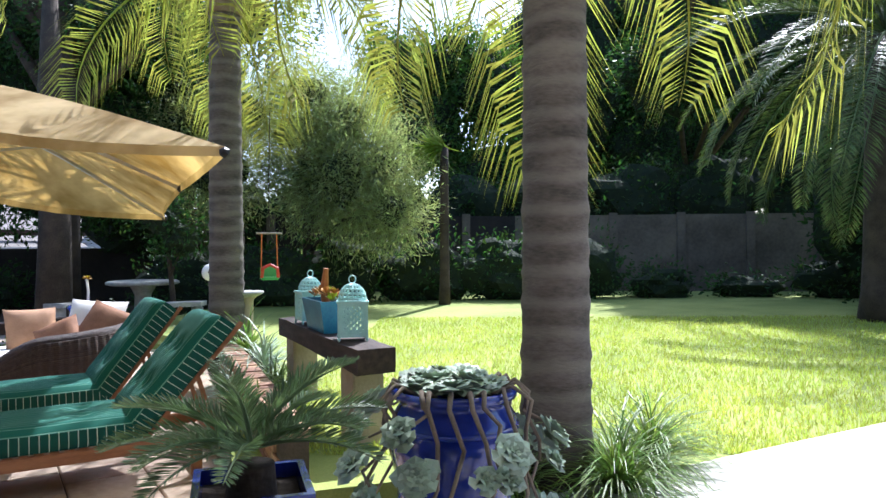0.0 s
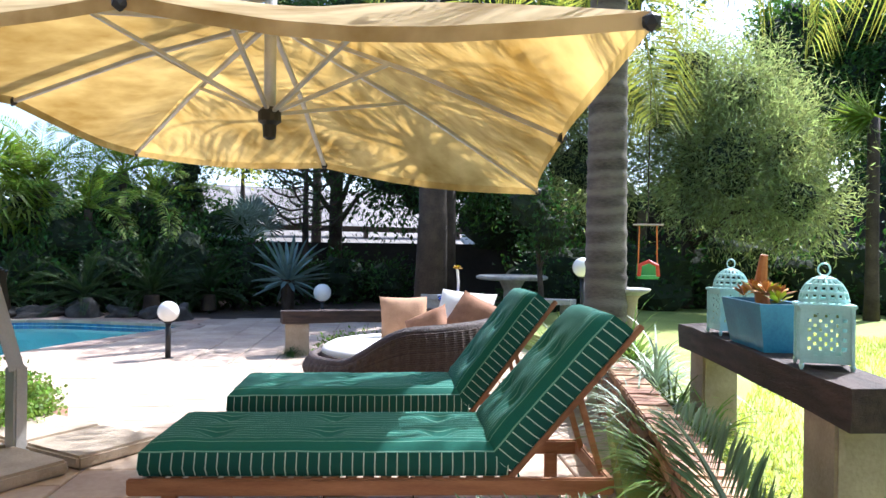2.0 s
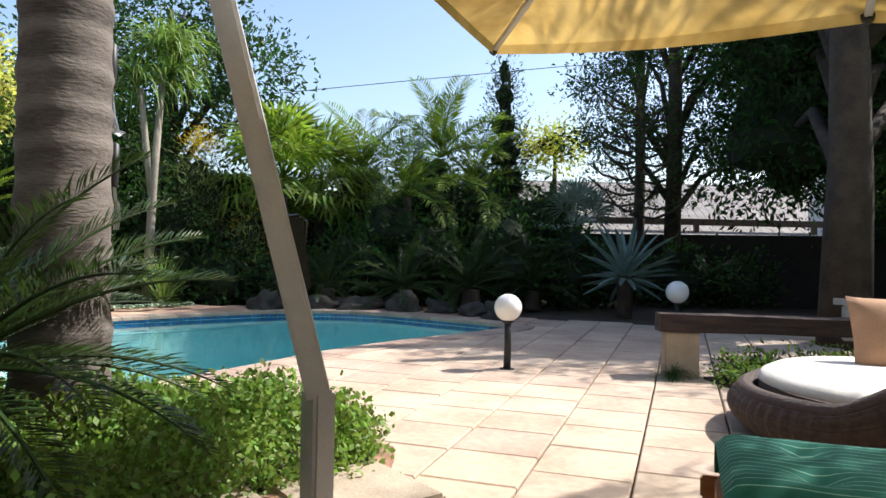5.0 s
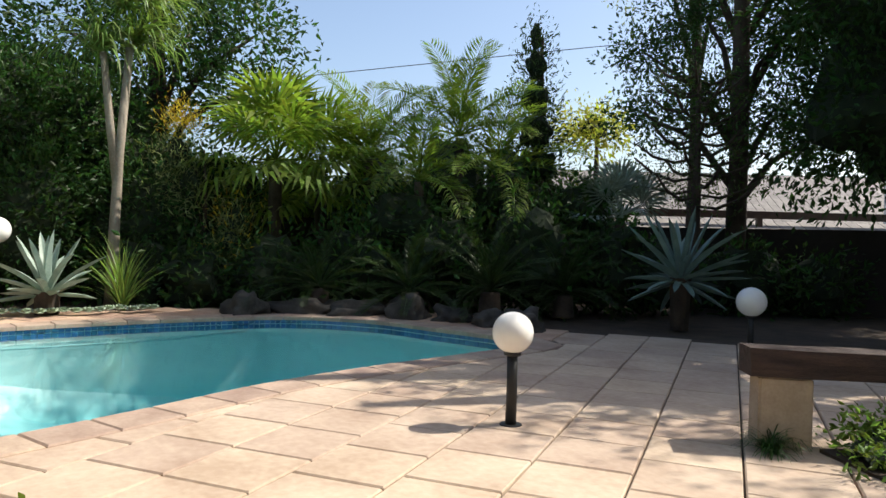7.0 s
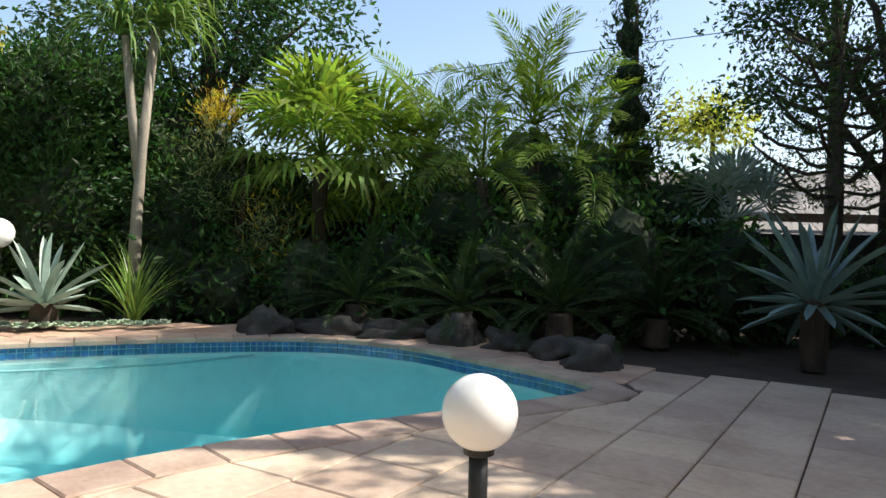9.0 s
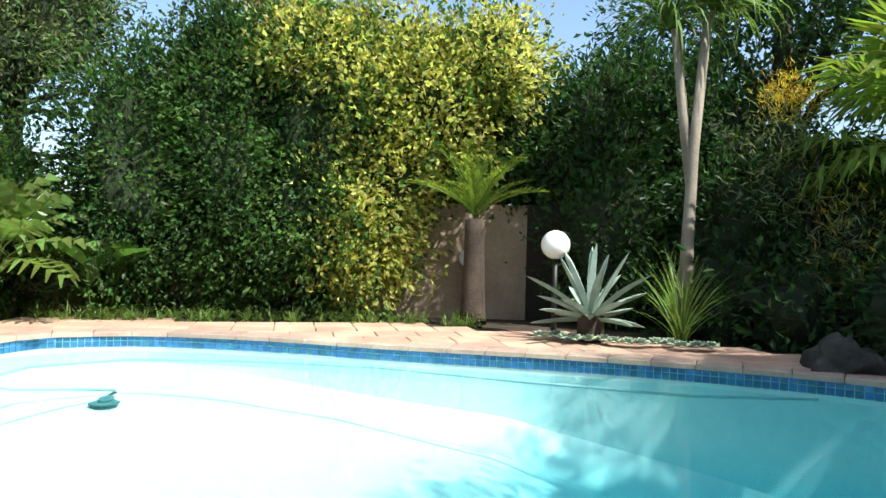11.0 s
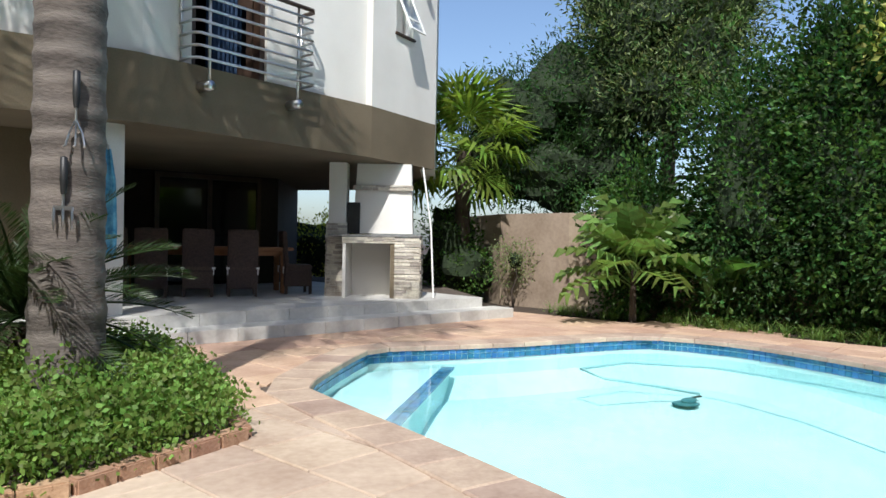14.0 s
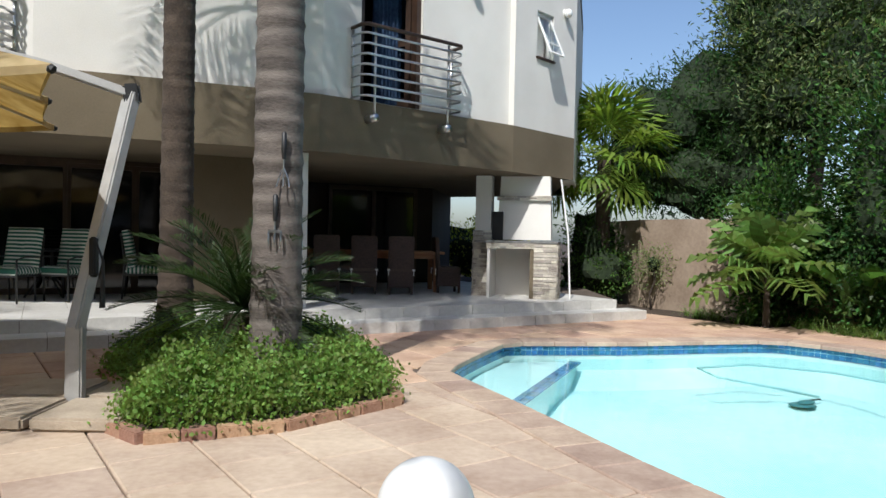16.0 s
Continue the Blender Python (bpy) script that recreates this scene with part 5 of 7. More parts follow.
def covered_chair(x, y, a):
    ch = thing("dining_chair", (x, y, PATIO_Z), a, "high-backed dining chair in a dark fabric cover with tied bows", "chair", "dining chairs")
    part("seat", Shape().box((0, 0, 0.44), (0.46, 0.46, 0.1), None, 0.02), RATTAN, ch)
    part("backrest", Shape().box((0, 0.21, 0.68), (0.46, 0.07, 0.72), pose(0, 0, 0, -4, 0, 0), 0.02), RATTAN, ch)
    part("skirt", Shape().box((0, 0, 0.26), (0.45, 0.45, 0.27), None, 0.015), RATTAN, ch)
    for sx in (-0.2, 0.2):
        for sy in (-0.2, 0.2):
            part("leg", Shape().box((sx, sy, 0.07), (0.045, 0.045, 0.14)), DARK_FRAME, ch)
        part("bow", Shape().box((sx * 1.12, 0.25, 0.44), (0.05, 0.02, 0.03)).box((sx * 1.12, 0.255, 0.39), (0.015, 0.015, 0.1)), WHITE_CLOTH, ch, "pale tied bow")
    return ch


for x, y in ((-7.35, -3.02), (-6.7, -2.95), (-6.05, -2.85), (-5.5, -2.8)):
    covered_chair(x, y, 6)
covered_chair(-8.2, -3.6, -80)
tw_ = thing("beach_towel", (-6.02, -0.02, 0.0), 0, "blue patterned towel hanging from the patio column", "towel")
n = 16
fold = [(-0.13 + 0.26 * i / n, 0.14 + 0.03 * math.sin(i * 1.1), 0) for i in range(n + 1)]
part("cloth", Shape().add([(x * s, y + 0.02 * math.sin(x * 30 + s * 3), z) for s, z in ((0.5, 2.15), (0.9, 1.8), (1.05, 1.3), (1.0, 0.95)) for x, y, _ in fold], [(r * (n + 1) + i, r * (n + 1) + i + 1, (r + 1) * (n + 1) + i + 1, (r + 1) * (n + 1) + i) for r in range(3) for i in range(n)]), TOWEL, tw_, "", True)
part("hook", Shape().box((0, 0.08, 2.17), (0.08, 0.08, 0.05)), STEEL, tw_)


# ---- striped garden chairs ----
def patio_chair(x, y, a):
    ch = thing("patio_chair", (x, y, PATIO_Z), a, "black metal garden armchair with green and white striped cushions", "chair", "patio chairs")
    for sx in (-0.28, 0.28):
        part("arm_frame", Shape().ring([(sx, -0.25, 0.0), (sx, -0.26, 0.6), (sx, -0.1, 0.64), (sx, 0.24, 0.62), (sx, 0.27, 0.0)], 0.014, 8), BLACK, ch, "", True)
        part("back_post", Shape().ring([(sx * 0.9, 0.22, 0.38), (sx * 0.9, 0.30, 0.95)], 0.013, 8), BLACK, ch)
    part("top_bar", Shape().ring([(-0.25, 0.30, 0.95), (0, 0.31, 0.99), (0.25, 0.30, 0.95)], 0.013, 8), BLACK, ch)
    part("seat_frame", Shape().box((0, 0, 0.37), (0.54, 0.5, 0.025)), BLACK, ch)
    top, sd_ = pad(0.5, 0.5, 0.1, [], 0.02)
    sc = part("seat_cushion", top, STRIPE_CHAIR, ch, "green and white striped seat cushion", True, pose(0, -0.25, 0.385, 0, 0, 90))
    part("boxing", sd_, STRIPE_CHAIR, sc)
    top, sd_ = pad(0.58, 0.5, 0.1, [(0.3, 0)], 0.02)
    bc = part("back_cushion", top, STRIPE_CHAIR, ch, "green and white striped back cushion", True, pose(0, 0.19, 0.46, 0, 0, 90) @ pose(0, 0, 0, 0, -80, 0))
    part("boxing", sd_, STRIPE_CHAIR, bc)
    return ch


patio_chair(-2.05, -0.25, 170)
patio_chair(-2.6, -0.6, 165)
patio_chair(-3.45, -1.25, -70)
gt = thing("patio_table", (-2.0, -1.2, PATIO_Z), 20, "dark metal garden table on the covered patio", "table")
part("top", Shape().lathe([(0, 0.70), (0.5, 0.70), (0.52, 0.715), (0.5, 0.73), (0, 0.73)], 32), BLACK, gt, "", True)
for a in (45, 135, 225, 315):
    part("leg", Shape().ring([(0.1 * math.cos(radians(a)), 0.1 * math.sin(radians(a)), 0.7), (0.12 * math.cos(radians(a)), 0.12 * math.sin(radians(a)), 0.3), (0.36 * math.cos(radians(a)), 0.36 * math.sin(radians(a)), 0)], 0.016, 8), BLACK, gt)

# ---- tools hung on the bed palm ----
tool = thing("hand_rake", (-6.72, 4.02, 1.70), 0, "steel hand rake hanging on the palm trunk", "garden tool")
part("handle", Shape().lathe([(0.004, 0.44), (0.02, 0.43), (0.022, 0.3), (0.015, 0.22)], 12), BLACK, tool, "dark grip with a silver cap", True)
part("shaft", Shape().ring([(0, 0, 0.22), (0, 0.005, 0.14)], 0.007, 8), STEEL, tool)
for x in (-0.05, 0, 0.05):
    part("tine", Shape().ring([(0, 0.005, 0.15), (x * 0.7, 0.005, 0.07), (x, 0.02, 0.0), (x * 1.1, 0.05, -0.01)], 0.006, 6), STEEL, tool)
tool = thing("hand_fork", (-6.66, 4.025, 1.22), 0, "steel hand fork hanging on the palm trunk", "garden tool")
part("handle", Shape().lathe([(0.004, 0.42), (0.02, 0.41), (0.022, 0.28), (0.015, 0.2)], 12), BLACK, tool, "dark grip with a silver cap", True)
part("shaft", Shape().ring([(0, 0, 0.2), (0, 0.005, 0.13)], 0.008, 8), STEEL, tool)
part("yoke", Shape().box((0, 0.005, 0.12), (0.11, 0.012, 0.025), None, 0.004), STEEL, tool)
for x in (-0.048, 0, 0.048):
    part("prong", Shape().ring([(x, 0.005, 0.12), (x, 0.012, 0.05), (x * 0.95, 0.01, -0.01)], [0.009, 0.009, 0.003], 6), STEEL, tool)

# ---- neighbour's house ----
nb = thing("neighbour_house", (-20.63, 29.13, 0.0), 56, "neighbour's house with a grey tiled roof beyond the wall", "house")
part("wall", Shape().box((0, 3.2, 0.9), (16, 6.0, 2.1)), WALL_BROWN, nb)
rt = Shape()
for r in range(14):
    for i in range(52):
        rt.box((-8.4 + i * 0.33, -0.6 + r * 0.30, 1.96 + r * 0.175), (0.31, 0.36, 0.045), pose(0, 0, 0, 30, 0, 0))
tagged(part("roof", rt, ROOF_TILE, nb, "rows of grey concrete roof tiles"), kind="stuff")
part("roof_deck", Shape().add([(-8.6, -0.7, 1.85), (8.9, -0.7, 1.85), (8.9, 3.7, 4.4), (-8.6, 3.7, 4.4), (8.9, 7.5, 2.0), (-8.6, 7.5, 2.0)], [(0, 1, 2, 3), (3, 2, 4, 5)]), WALL_DARK, nb)
part("gutter", Shape().box((0, -0.78, 1.84), (17.4, 0.12, 0.1)), GLOBE, nb, "white gutter")
part("gable", Shape().box((6.2, -1.9, 2.2), (2.0, 2.6, 4.6)), WALL_WHITE, nb, "white projecting gable wall")
lean = thing("carport_roof", (-15.40, 22.58, 0.0), 56, "low tiled lean-to roof behind the boundary wall", "roof")
lr = Shape()
for r in range(3):
    for i in range(24):
        lr.box((-3.9 + i * 0.33, r * 0.30, 1.62 + r * 0.12), (0.31, 0.36, 0.045), pose(0, 0, 0, 22, 0, 0))
tagged(part("tiles", lr, ROOF_TILE, lean, "grey concrete roof tiles"), kind="stuff")
part("beam", Shape().box((0, 0.4, 2.1), (8.2, 0.16, 0.2)), DARK_FRAME, lean)
part("fascia", Shape().box((0, -0.2, 1.5), (8.2, 0.06, 0.2)), GLOBE, lean)
for x in (-3.8, 0, 3.8):
    part("post", Shape().box((x, 0.4, 1.0), (0.14, 0.14, 2.2)), DARK_FRAME, lean)
wire = thing("overhead_cable", (0, 0, 0), 0, "thin overhead cable against the sky", "cable")
part("cable", Shape().ring([(-35.93, 11.85, 7.23), (-32.70, 16.65, 8.07), (-29.19, 21.85, 8.86), (-25.82, 26.85, 9.61), (-19.75, 35.86, 10.73)], 0.018, 5), BLACK, wire)


# ---- plants ----
def leaf_cloud(shape, lobes, per_area, size, droop=0.0, shell=0.4, slim=0.45, seed=1, wob=0.22):
    """Small folded leaves in clumps through the outer part of ellipsoid lobes (x, y, z, rx, ry, rz)."""
    g = np.random.default_rng(seed)
    for x, y, z, rx, ry, rz in lobes:
        area = 4 * math.pi * (((rx * ry) ** 1.6 + (rx * rz) ** 1.6 + (ry * rz) ** 1.6) / 3) ** (1 / 1.6)
        n = int(area * per_area)
        tufts = max(6, n // 14)
        d = g.normal(size=(tufts, 3))
        d /= np.linalg.norm(d, axis=1)[:, None]
        bump = 1 + wob * np.sin(d[:, :1] * 5 + x * 3) * np.cos(d[:, 2:] * 6 + y) + 0.5 * wob * np.sin(d[:, 1:2] * 13 + z * 5)
        c = d * (1 - shell * g.random((tufts, 1)) ** 1.5) * bump * np.array((rx, ry, rz)) + np.array((x, y, z))
        pick = g.integers(0, tufts, n)
        p = c[pick] + g.normal(size=(n, 3)) * size * 1.5
        out = d[pick] + g.normal(size=(n, 3)) * 0.6
        out[:, 2] -= droop
        out /= np.linalg.norm(out, axis=1)[:, None]
        side = np.cross(out, g.normal(size=(n, 3)))
        side /= np.linalg.norm(side, axis=1)[:, None] + 1e-9
        s = size * (0.6 + 0.8 * g.random((n, 1)))
        lift = np.cross(side, out) * s * 0.15
        shape.quads(np.stack([p - out * s * 0.5, p + side * s * slim * 0.5 + lift, p + out * s * 0.5, p - side * s * slim * 0.5 + lift], 1))
    return shape


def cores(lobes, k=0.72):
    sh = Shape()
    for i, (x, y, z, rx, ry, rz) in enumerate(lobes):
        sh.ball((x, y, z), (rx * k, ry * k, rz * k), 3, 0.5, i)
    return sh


# near-black green: the shade inside the crowns is put into this colour
LEAF_CORE = material("painted_inner_shade", (0.008, 0.016, 0.005), (0.02, 0.035, 0.01), 6, 0.95, 1.0)


def bush(name, lobes, mat, size, label, category="shrub", per=130, core=0.7, trunk=None, droop=0.0, slim=0.45, extra=None, seed=1, group="", bark=None, shell=0.4, wob=0.22):
    """A shrub or tree: trunk and limbs, leaf crown, solid dark cores with the inner shade painted in."""
    x = sum(l[0] for l in lobes) / len(lobes)
    y = sum(l[1] for l in lobes) / len(lobes)
    th = thing(name, (x, y, 0.0), 0, label, category, group)
    rl = [(l[0] - x, l[1] - y, *l[2:]) for l in lobes]
    if trunk:
        r, bx, by = trunk
        bx, by = bx - x, by - y
        zt = max(l[2] for l in lobes)
        wood = Shape().ring([(bx, by, -0.1), (bx + 0.05, by, zt * 0.3), (bx - 0.04, by + 0.05, zt * 0.65), (bx, by, zt)], [r * 1.25, r, r * 0.8, r * 0.3], 12)
        part("trunk", wood, bark or BARK_DARK, th, "", True)
        for i, l in enumerate(rl):
            s = Vector((bx, by, max(0.3, min(l[2] * 0.6, zt * 0.6))))
            e = Vector(l[:3])
            mid = s.lerp(e, 0.5) + Vector((0.1 * math.sin(i * 2.1), 0.1 * math.cos(i * 1.7), 0.12 * (e - s).length))
            part("limb", Shape().ring([s, mid, e], [r * 0.5, r * 0.33, r * 0.12], 8), bark or BARK_DARK, th, "", True)
    part("crown", leaf_cloud(Shape(), rl, per, size, droop, shell, slim, seed, wob), mat, th)
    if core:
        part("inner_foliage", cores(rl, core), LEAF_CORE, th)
    if extra:
        part("young_leaves", leaf_cloud(Shape(), [(l[0], l[1], l[2], l[3] * 1.03, l[4] * 1.03, l[5] * 1.03) for l in rl], per * 0.3, size, droop, 0.2, slim, seed + 9, wob), extra, th, "fresh yellow-green leaves")
    return th


def frond(length, leaf, pairs, start, end, width=0.02, hang=0.5, sweep=0.5, vee=0.3, seed=0):
    """A feather leaf along +x: its rib rises at start degrees and bends to end degrees; leaflets in two rows."""
    g = np.random.default_rng(seed)
    sh = Shape()
    n = 14
    pts, p = [], Vector((0, 0, 0))
    for i in range(n + 1):
        f = i / n
        a = radians(start + (end - start) * f ** 1.2)
        pts.append((p.copy(), a))
        p = p + Vector((math.cos(a), 0, math.sin(a))) * length / n
    sh.ring([q for q, _ in pts], [0.018 * (1 - 0.85 * i / n) * (length / 1.6) ** 0.5 for i in range(n + 1)], 5)
    quads = []
    for i in range(pairs):
        f = 0.12 + 0.87 * i / pairs
        k = min(int(f * n), n - 1)
        u = f * n - k
        base = pts[k][0].lerp(pts[k + 1][0], u)
        a = pts[k][1]
        t, up = Vector((math.cos(a), 0, math.sin(a))), Vector((-math.sin(a), 0, math.cos(a)))
        ll = leaf * (0.35 + 0.65 * math.sin(math.pi * min(1, 0.12 + f * 0.9)) ** 0.7) * (0.9 + 0.2 * g.random())
        for sg in (-1, 1):
            d = (Vector((0, sg, 0)) * (1 - sweep * 0.5) + t * sweep + up * vee + 0.08 * Vector(g.normal(size=3))).normalized()
            mid = base + d * ll * 0.55
            tip = base + d * ll * 0.92 + Vector((0, 0, -hang * ll))
            w = t * width
            quads.append([base - w * 0.4, mid - w * 0.5, tip, mid + w * 0.5])
    return sh.quads(np.array([[list(v) for v in q] for q in quads]))


def fan_leaf(radius, blades, petiole, droop=0.35, spread=300, seed=0):
    """A fan leaf: stalk along +x, blades round its end."""
    g = np.random.default_rng(seed)
    sh = Shape().ring([(0, 0, 0), (petiole * 0.5, 0, 0.04 * petiole), (petiole, 0, 0)], [0.02, 0.014, 0.01], 5)
    c = Vector((petiole, 0, 0))
    quads = []
    for i in range(blades):
        a = radians(-spread / 2 + spread * (i + 0.5) / blades)
        d, s = Vector((math.cos(a), math.sin(a), 0)), Vector((-math.sin(a), math.cos(a), 0))
        r = radius * (0.75 + 0.25 * math.cos(a * 0.6)) * (0.93 + 0.14 * g.random())
        w = r * math.tan(radians(spread / blades / 2)) * 0.62
        m = c + d * r * 0.6 + Vector((0, 0, 0.08 * r * (1 if i % 2 else -0.4)))
        tip = c + d * r * 0.96 + Vector((0, 0, -droop * r * (0.4 + 0.6 * g.random())))
        quads += [[c, m - s * w, m, m + s * w * 0.02], [c, m, m + s * w, m + s * w * 0.5], [m - s * w, tip, m + s * w, m]]
    return sh.quads(np.array([[list(v) for v in q] for q in quads]))


def palm(name, at, height, r, meshes, mat, count, tilt, label, bark=None, rings=0.0, lean=(0, 0), seed=1, sub="frond", flare=1.25, category="palm tree", group="", shaft=False):
    th = thing(name, at, 0, label, category, group)
    g = np.random.default_rng(seed)
    n = max(6, int(height / (rings / 5))) if rings else 8
    path, rad = [], []
    for i in range(n + 1):
        f = i / n
        z = f * height
        path.append((lean[0] * f * f, lean[1] * f * f, z))
        k = 1 + (flare - 1) * math.exp(-z / 0.5) - 0.12 * f
        if rings:
            u = (z + 0.05 * math.sin(z * 9 + seed)) / rings % 1.0
            k *= 1 + 0.07 * max(0, 1 - abs(u - 0.5) * 4.5) - 0.015 * u
        rad.append(r * k)
    part("trunk", Shape().ring(path, rad, 26 if rings else 14), bark or BARK_RINGED, th, "ringed grey trunk" if rings else "", True)
    top = Vector(path[-1])
    if shaft:
        part("crownshaft", Shape().ring([top, top + Vector((0, 0, 0.35)), top + Vector((0, 0, 0.8))], [r * 1.05, r * 0.95, r * 0.4], 16), ROOT, th, "brown sheathed crownshaft", True)
    for i in range(count):
        az = i * 137.5 + g.normal() * 10
        el = tilt[0] + (tilt[1] - tilt[0]) * (i / max(1, count - 1)) + g.normal() * 6
        m = Matrix.Translation(top + Vector((0, 0, (0.55 if shaft else 0.0) - 0.1 * i / count))) @ pose(0, 0, 0, 0, -el, 0).to_3x3().to_4x4()
        m = Matrix.Translation(top + Vector((0, 0, 0.5 if shaft else 0.05))) @ pose(0, 0, 0, 0, 0, az) @ pose(0, 0, 0, g.normal() * 12, -el, 0)
        part(sub, meshes[i % len(meshes)], mat, th, m=m)
    return th


QUEEN = [frond(3.0, 0.66, 72, 5, -128, 0.024, 0.75, 0.35, 0.1, s).mesh("frond", FROND_GOLD) for s in (1, 2, 3)]
PHOENIX = [frond(4.2, 0.46, 100, 5, -75, 0.028, 0.12, 0.6, 0.35, s).mesh("frond", FROND_DARK) for s in (4, 5)]
FEATHER = [frond(1.9, 0.5, 46, 5, -58, 0.03, 0.25, 0.55, 0.3, s).mesh("frond", FROND) for s in (6, 7)]
CYC = [frond(0.47, 0.115, 64, 5, -42, 0.011, 0.05, 0.75, 0.4, s).mesh("frond", CYCAD) for s in (8, 9, 10)]
CYC_BIG = [frond(1.15, 0.2, 60, 0, -45, 0.014, 0.08, 0.7, 0.3, s).mesh("frond", FROND) for s in (11, 12)]
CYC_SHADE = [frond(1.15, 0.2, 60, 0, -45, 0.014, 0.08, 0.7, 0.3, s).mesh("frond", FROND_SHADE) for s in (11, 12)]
FAN = [fan_leaf(0.85, 30, 0.95, 0.4, 290, s).mesh("fan_leaf", FROND) for s in (13, 14)]
FAN_SMALL = [fan_leaf(0.55, 26, 0.6, 0.1, 250, s).mesh("fan_leaf", AGAVE) for s in (15,)]

# tall ringed palms
palm("palm_tree", (0.70, 4.22, LAWN_Z - 0.05), 3.55, 0.19, QUEEN, FROND_GOLD, 20, (75, -12), "tall ringed grey palm with drooping golden fronds", None, 0.19, seed=1, shaft=True, flare=1.15)
palm("palm_tree", (-2.46, 8.3, LAWN_Z - 0.05), 4.05, 0.195, QUEEN, FROND_GOLD, 20, (75, -5), "ringed grey palm behind the loungers with hanging fronds", None, 0.17, seed=2, shaft=True, flare=1.1)
bed_palm = palm("palm_tree", (-6.63, 3.8, -0.02), 6.4, 0.205, QUEEN, FROND_GOLD, 22, (75, -10), "thick ringed palm in the groundcover bed with garden tools", None, 0.21, seed=3, shaft=True, flare=1.2)
# deep shade on this trunk is put into its colour with dark_bark
palm("palm_tree", (-5.25, 2.3, -0.02), 6.6, 0.165, QUEEN, FROND_GOLD, 22, (75, -10), "slim ringed palm in the groundcover bed, bark darkened for its shade", BARK_DARK, 0.16, seed=4, shaft=True, flare=1.35)
palm("date_palm", (7.7, 12.6, LAWN_Z - 0.05), 5.0, 0.38, PHOENIX, FROND_DARK, 60, (80, -48), "large date palm with long arching grey-green fronds", BARK_DARK, 0, seed=5)
palm("date_palm", (11.6, 16.0, LAWN_Z - 0.05), 5.2, 0.36, PHOENIX, FROND_DARK, 50, (80, -40), "large shaded date palm at the lawn's edge", BARK_DARK, 0, seed=6)

# cycads
palm("cycad", (-0.55, 2.64, PATIO_Z + 0.46), 0.12, 0.07, CYC, CYCAD, 18, (52, 0), "grey-green cycad with stiff arching fronds in a blue planter", BARK_DARK, 0, seed=7, category="cycad")
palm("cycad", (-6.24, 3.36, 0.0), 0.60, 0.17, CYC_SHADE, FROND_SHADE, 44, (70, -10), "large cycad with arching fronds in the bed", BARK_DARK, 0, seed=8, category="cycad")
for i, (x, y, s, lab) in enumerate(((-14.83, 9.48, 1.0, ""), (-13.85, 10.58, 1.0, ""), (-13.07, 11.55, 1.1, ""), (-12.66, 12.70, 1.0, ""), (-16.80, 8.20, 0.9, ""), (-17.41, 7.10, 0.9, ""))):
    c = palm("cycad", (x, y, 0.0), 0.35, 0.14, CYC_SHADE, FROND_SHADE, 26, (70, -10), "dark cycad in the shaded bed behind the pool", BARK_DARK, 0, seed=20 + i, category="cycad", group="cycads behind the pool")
    c.scale = (s, s, s)
palm("tree_fern", (-16.61, 3.87, 0.0), 1.5, 0.16, CYC_BIG, FROND_GOLD, 24, (85, 30), "backlit cycad palm with upright fronds by the wall", BARK_DARK, 0, seed=31, category="palm tree")

# palms behind the pool
palm("fan_palm", (-16.80, 9.43, 2.52)[:2] + (0.0,), 2.5, 0.13, FAN, FROND, 26, (80, -40), "fan palm with glossy split leaves behind the pool", BARK_DARK, 0, seed=11)
palm("fan_palm", (-17.08, 10.44, 2.62)[:2] + (0.0,), 2.3, 0.12, FAN, FROND, 18, (70, -40), "smaller fan palm with hanging leaves", BARK_DARK, 0, seed=12)
palm("feather_palm", (-16.48, 11.15, 0.0), 2.7, 0.10, FEATHER, FROND, 16, (80, 0), "slender feather palm behind the pool", BARK_DARK, 0, seed=13)
palm("feather_palm", (-15.34, 12.48, 0.0), 3.1, 0.10, FEATHER, FROND_GOLD, 16, (88, 5), "feather palm with sunlit yellow-green fronds", BARK_DARK, 0, seed=14)
palm("feather_palm", (-14.71, 12.87, 0.0), 2.4, 0.10, FEATHER, FROND, 14, (80, 0), "feather palm with dark arching fronds", BARK_DARK, 0, seed=15)
palm("feather_palm", (-15.16, 11.49, 0.0), 2.2, 0.10, FEATHER, FROND, 14, (75, -5), "low feather palm with grey-green fronds", BARK_DARK, 0, seed=16)
palm("blue_fan_palm", (-13.15, 14.48, 0.0), 1.6, 0.10, FAN_SMALL, AGAVE, 16, (85, 10), "grey-blue fan palm with stiff leaves", BARK_DARK, 0, seed=17)
palm("fan_palm", (-11.66, -5.74, 0.0), 3.1, 0.17, FAN, FROND, 30, (85, -50), "tall fan palm beside the house corner", BARK_DARK, 0, seed=18)

# white-trunked dragon tree
def strap_tuft(count, length, droop, width, seed, up=50):
    """A tuft of arching strap leaves."""
    g = np.random.default_rng(seed)
    quads = []
    for i in range(count):
        az, el = g.random() * 2 * math.pi, radians(up + g.normal() * 18)
        L = length * (0.6 + 0.6 * g.random())
        d, s = Vector((math.cos(az), math.sin(az), 0)), Vector((-math.sin(az), math.cos(az), 0))
        p = Vector((0.02 * g.normal(), 0.02 * g.normal(), 0))
        prev = None
        for k in range(6):
            f = k / 5
            w = width * (1 - f) ** 0.6 * 0.5
            row = (p - s * w, p + s * w)
            if prev:
                quads.append([prev[0], prev[1], row[1], row[0]])
            prev = row
            a = el - droop * f * 1.6
            p = p + (d * math.cos(a) + Vector((0, 0, math.sin(a)))) * L / 5
    return Shape().quads(np.array([[list(v) for v in q] for q in quads]))


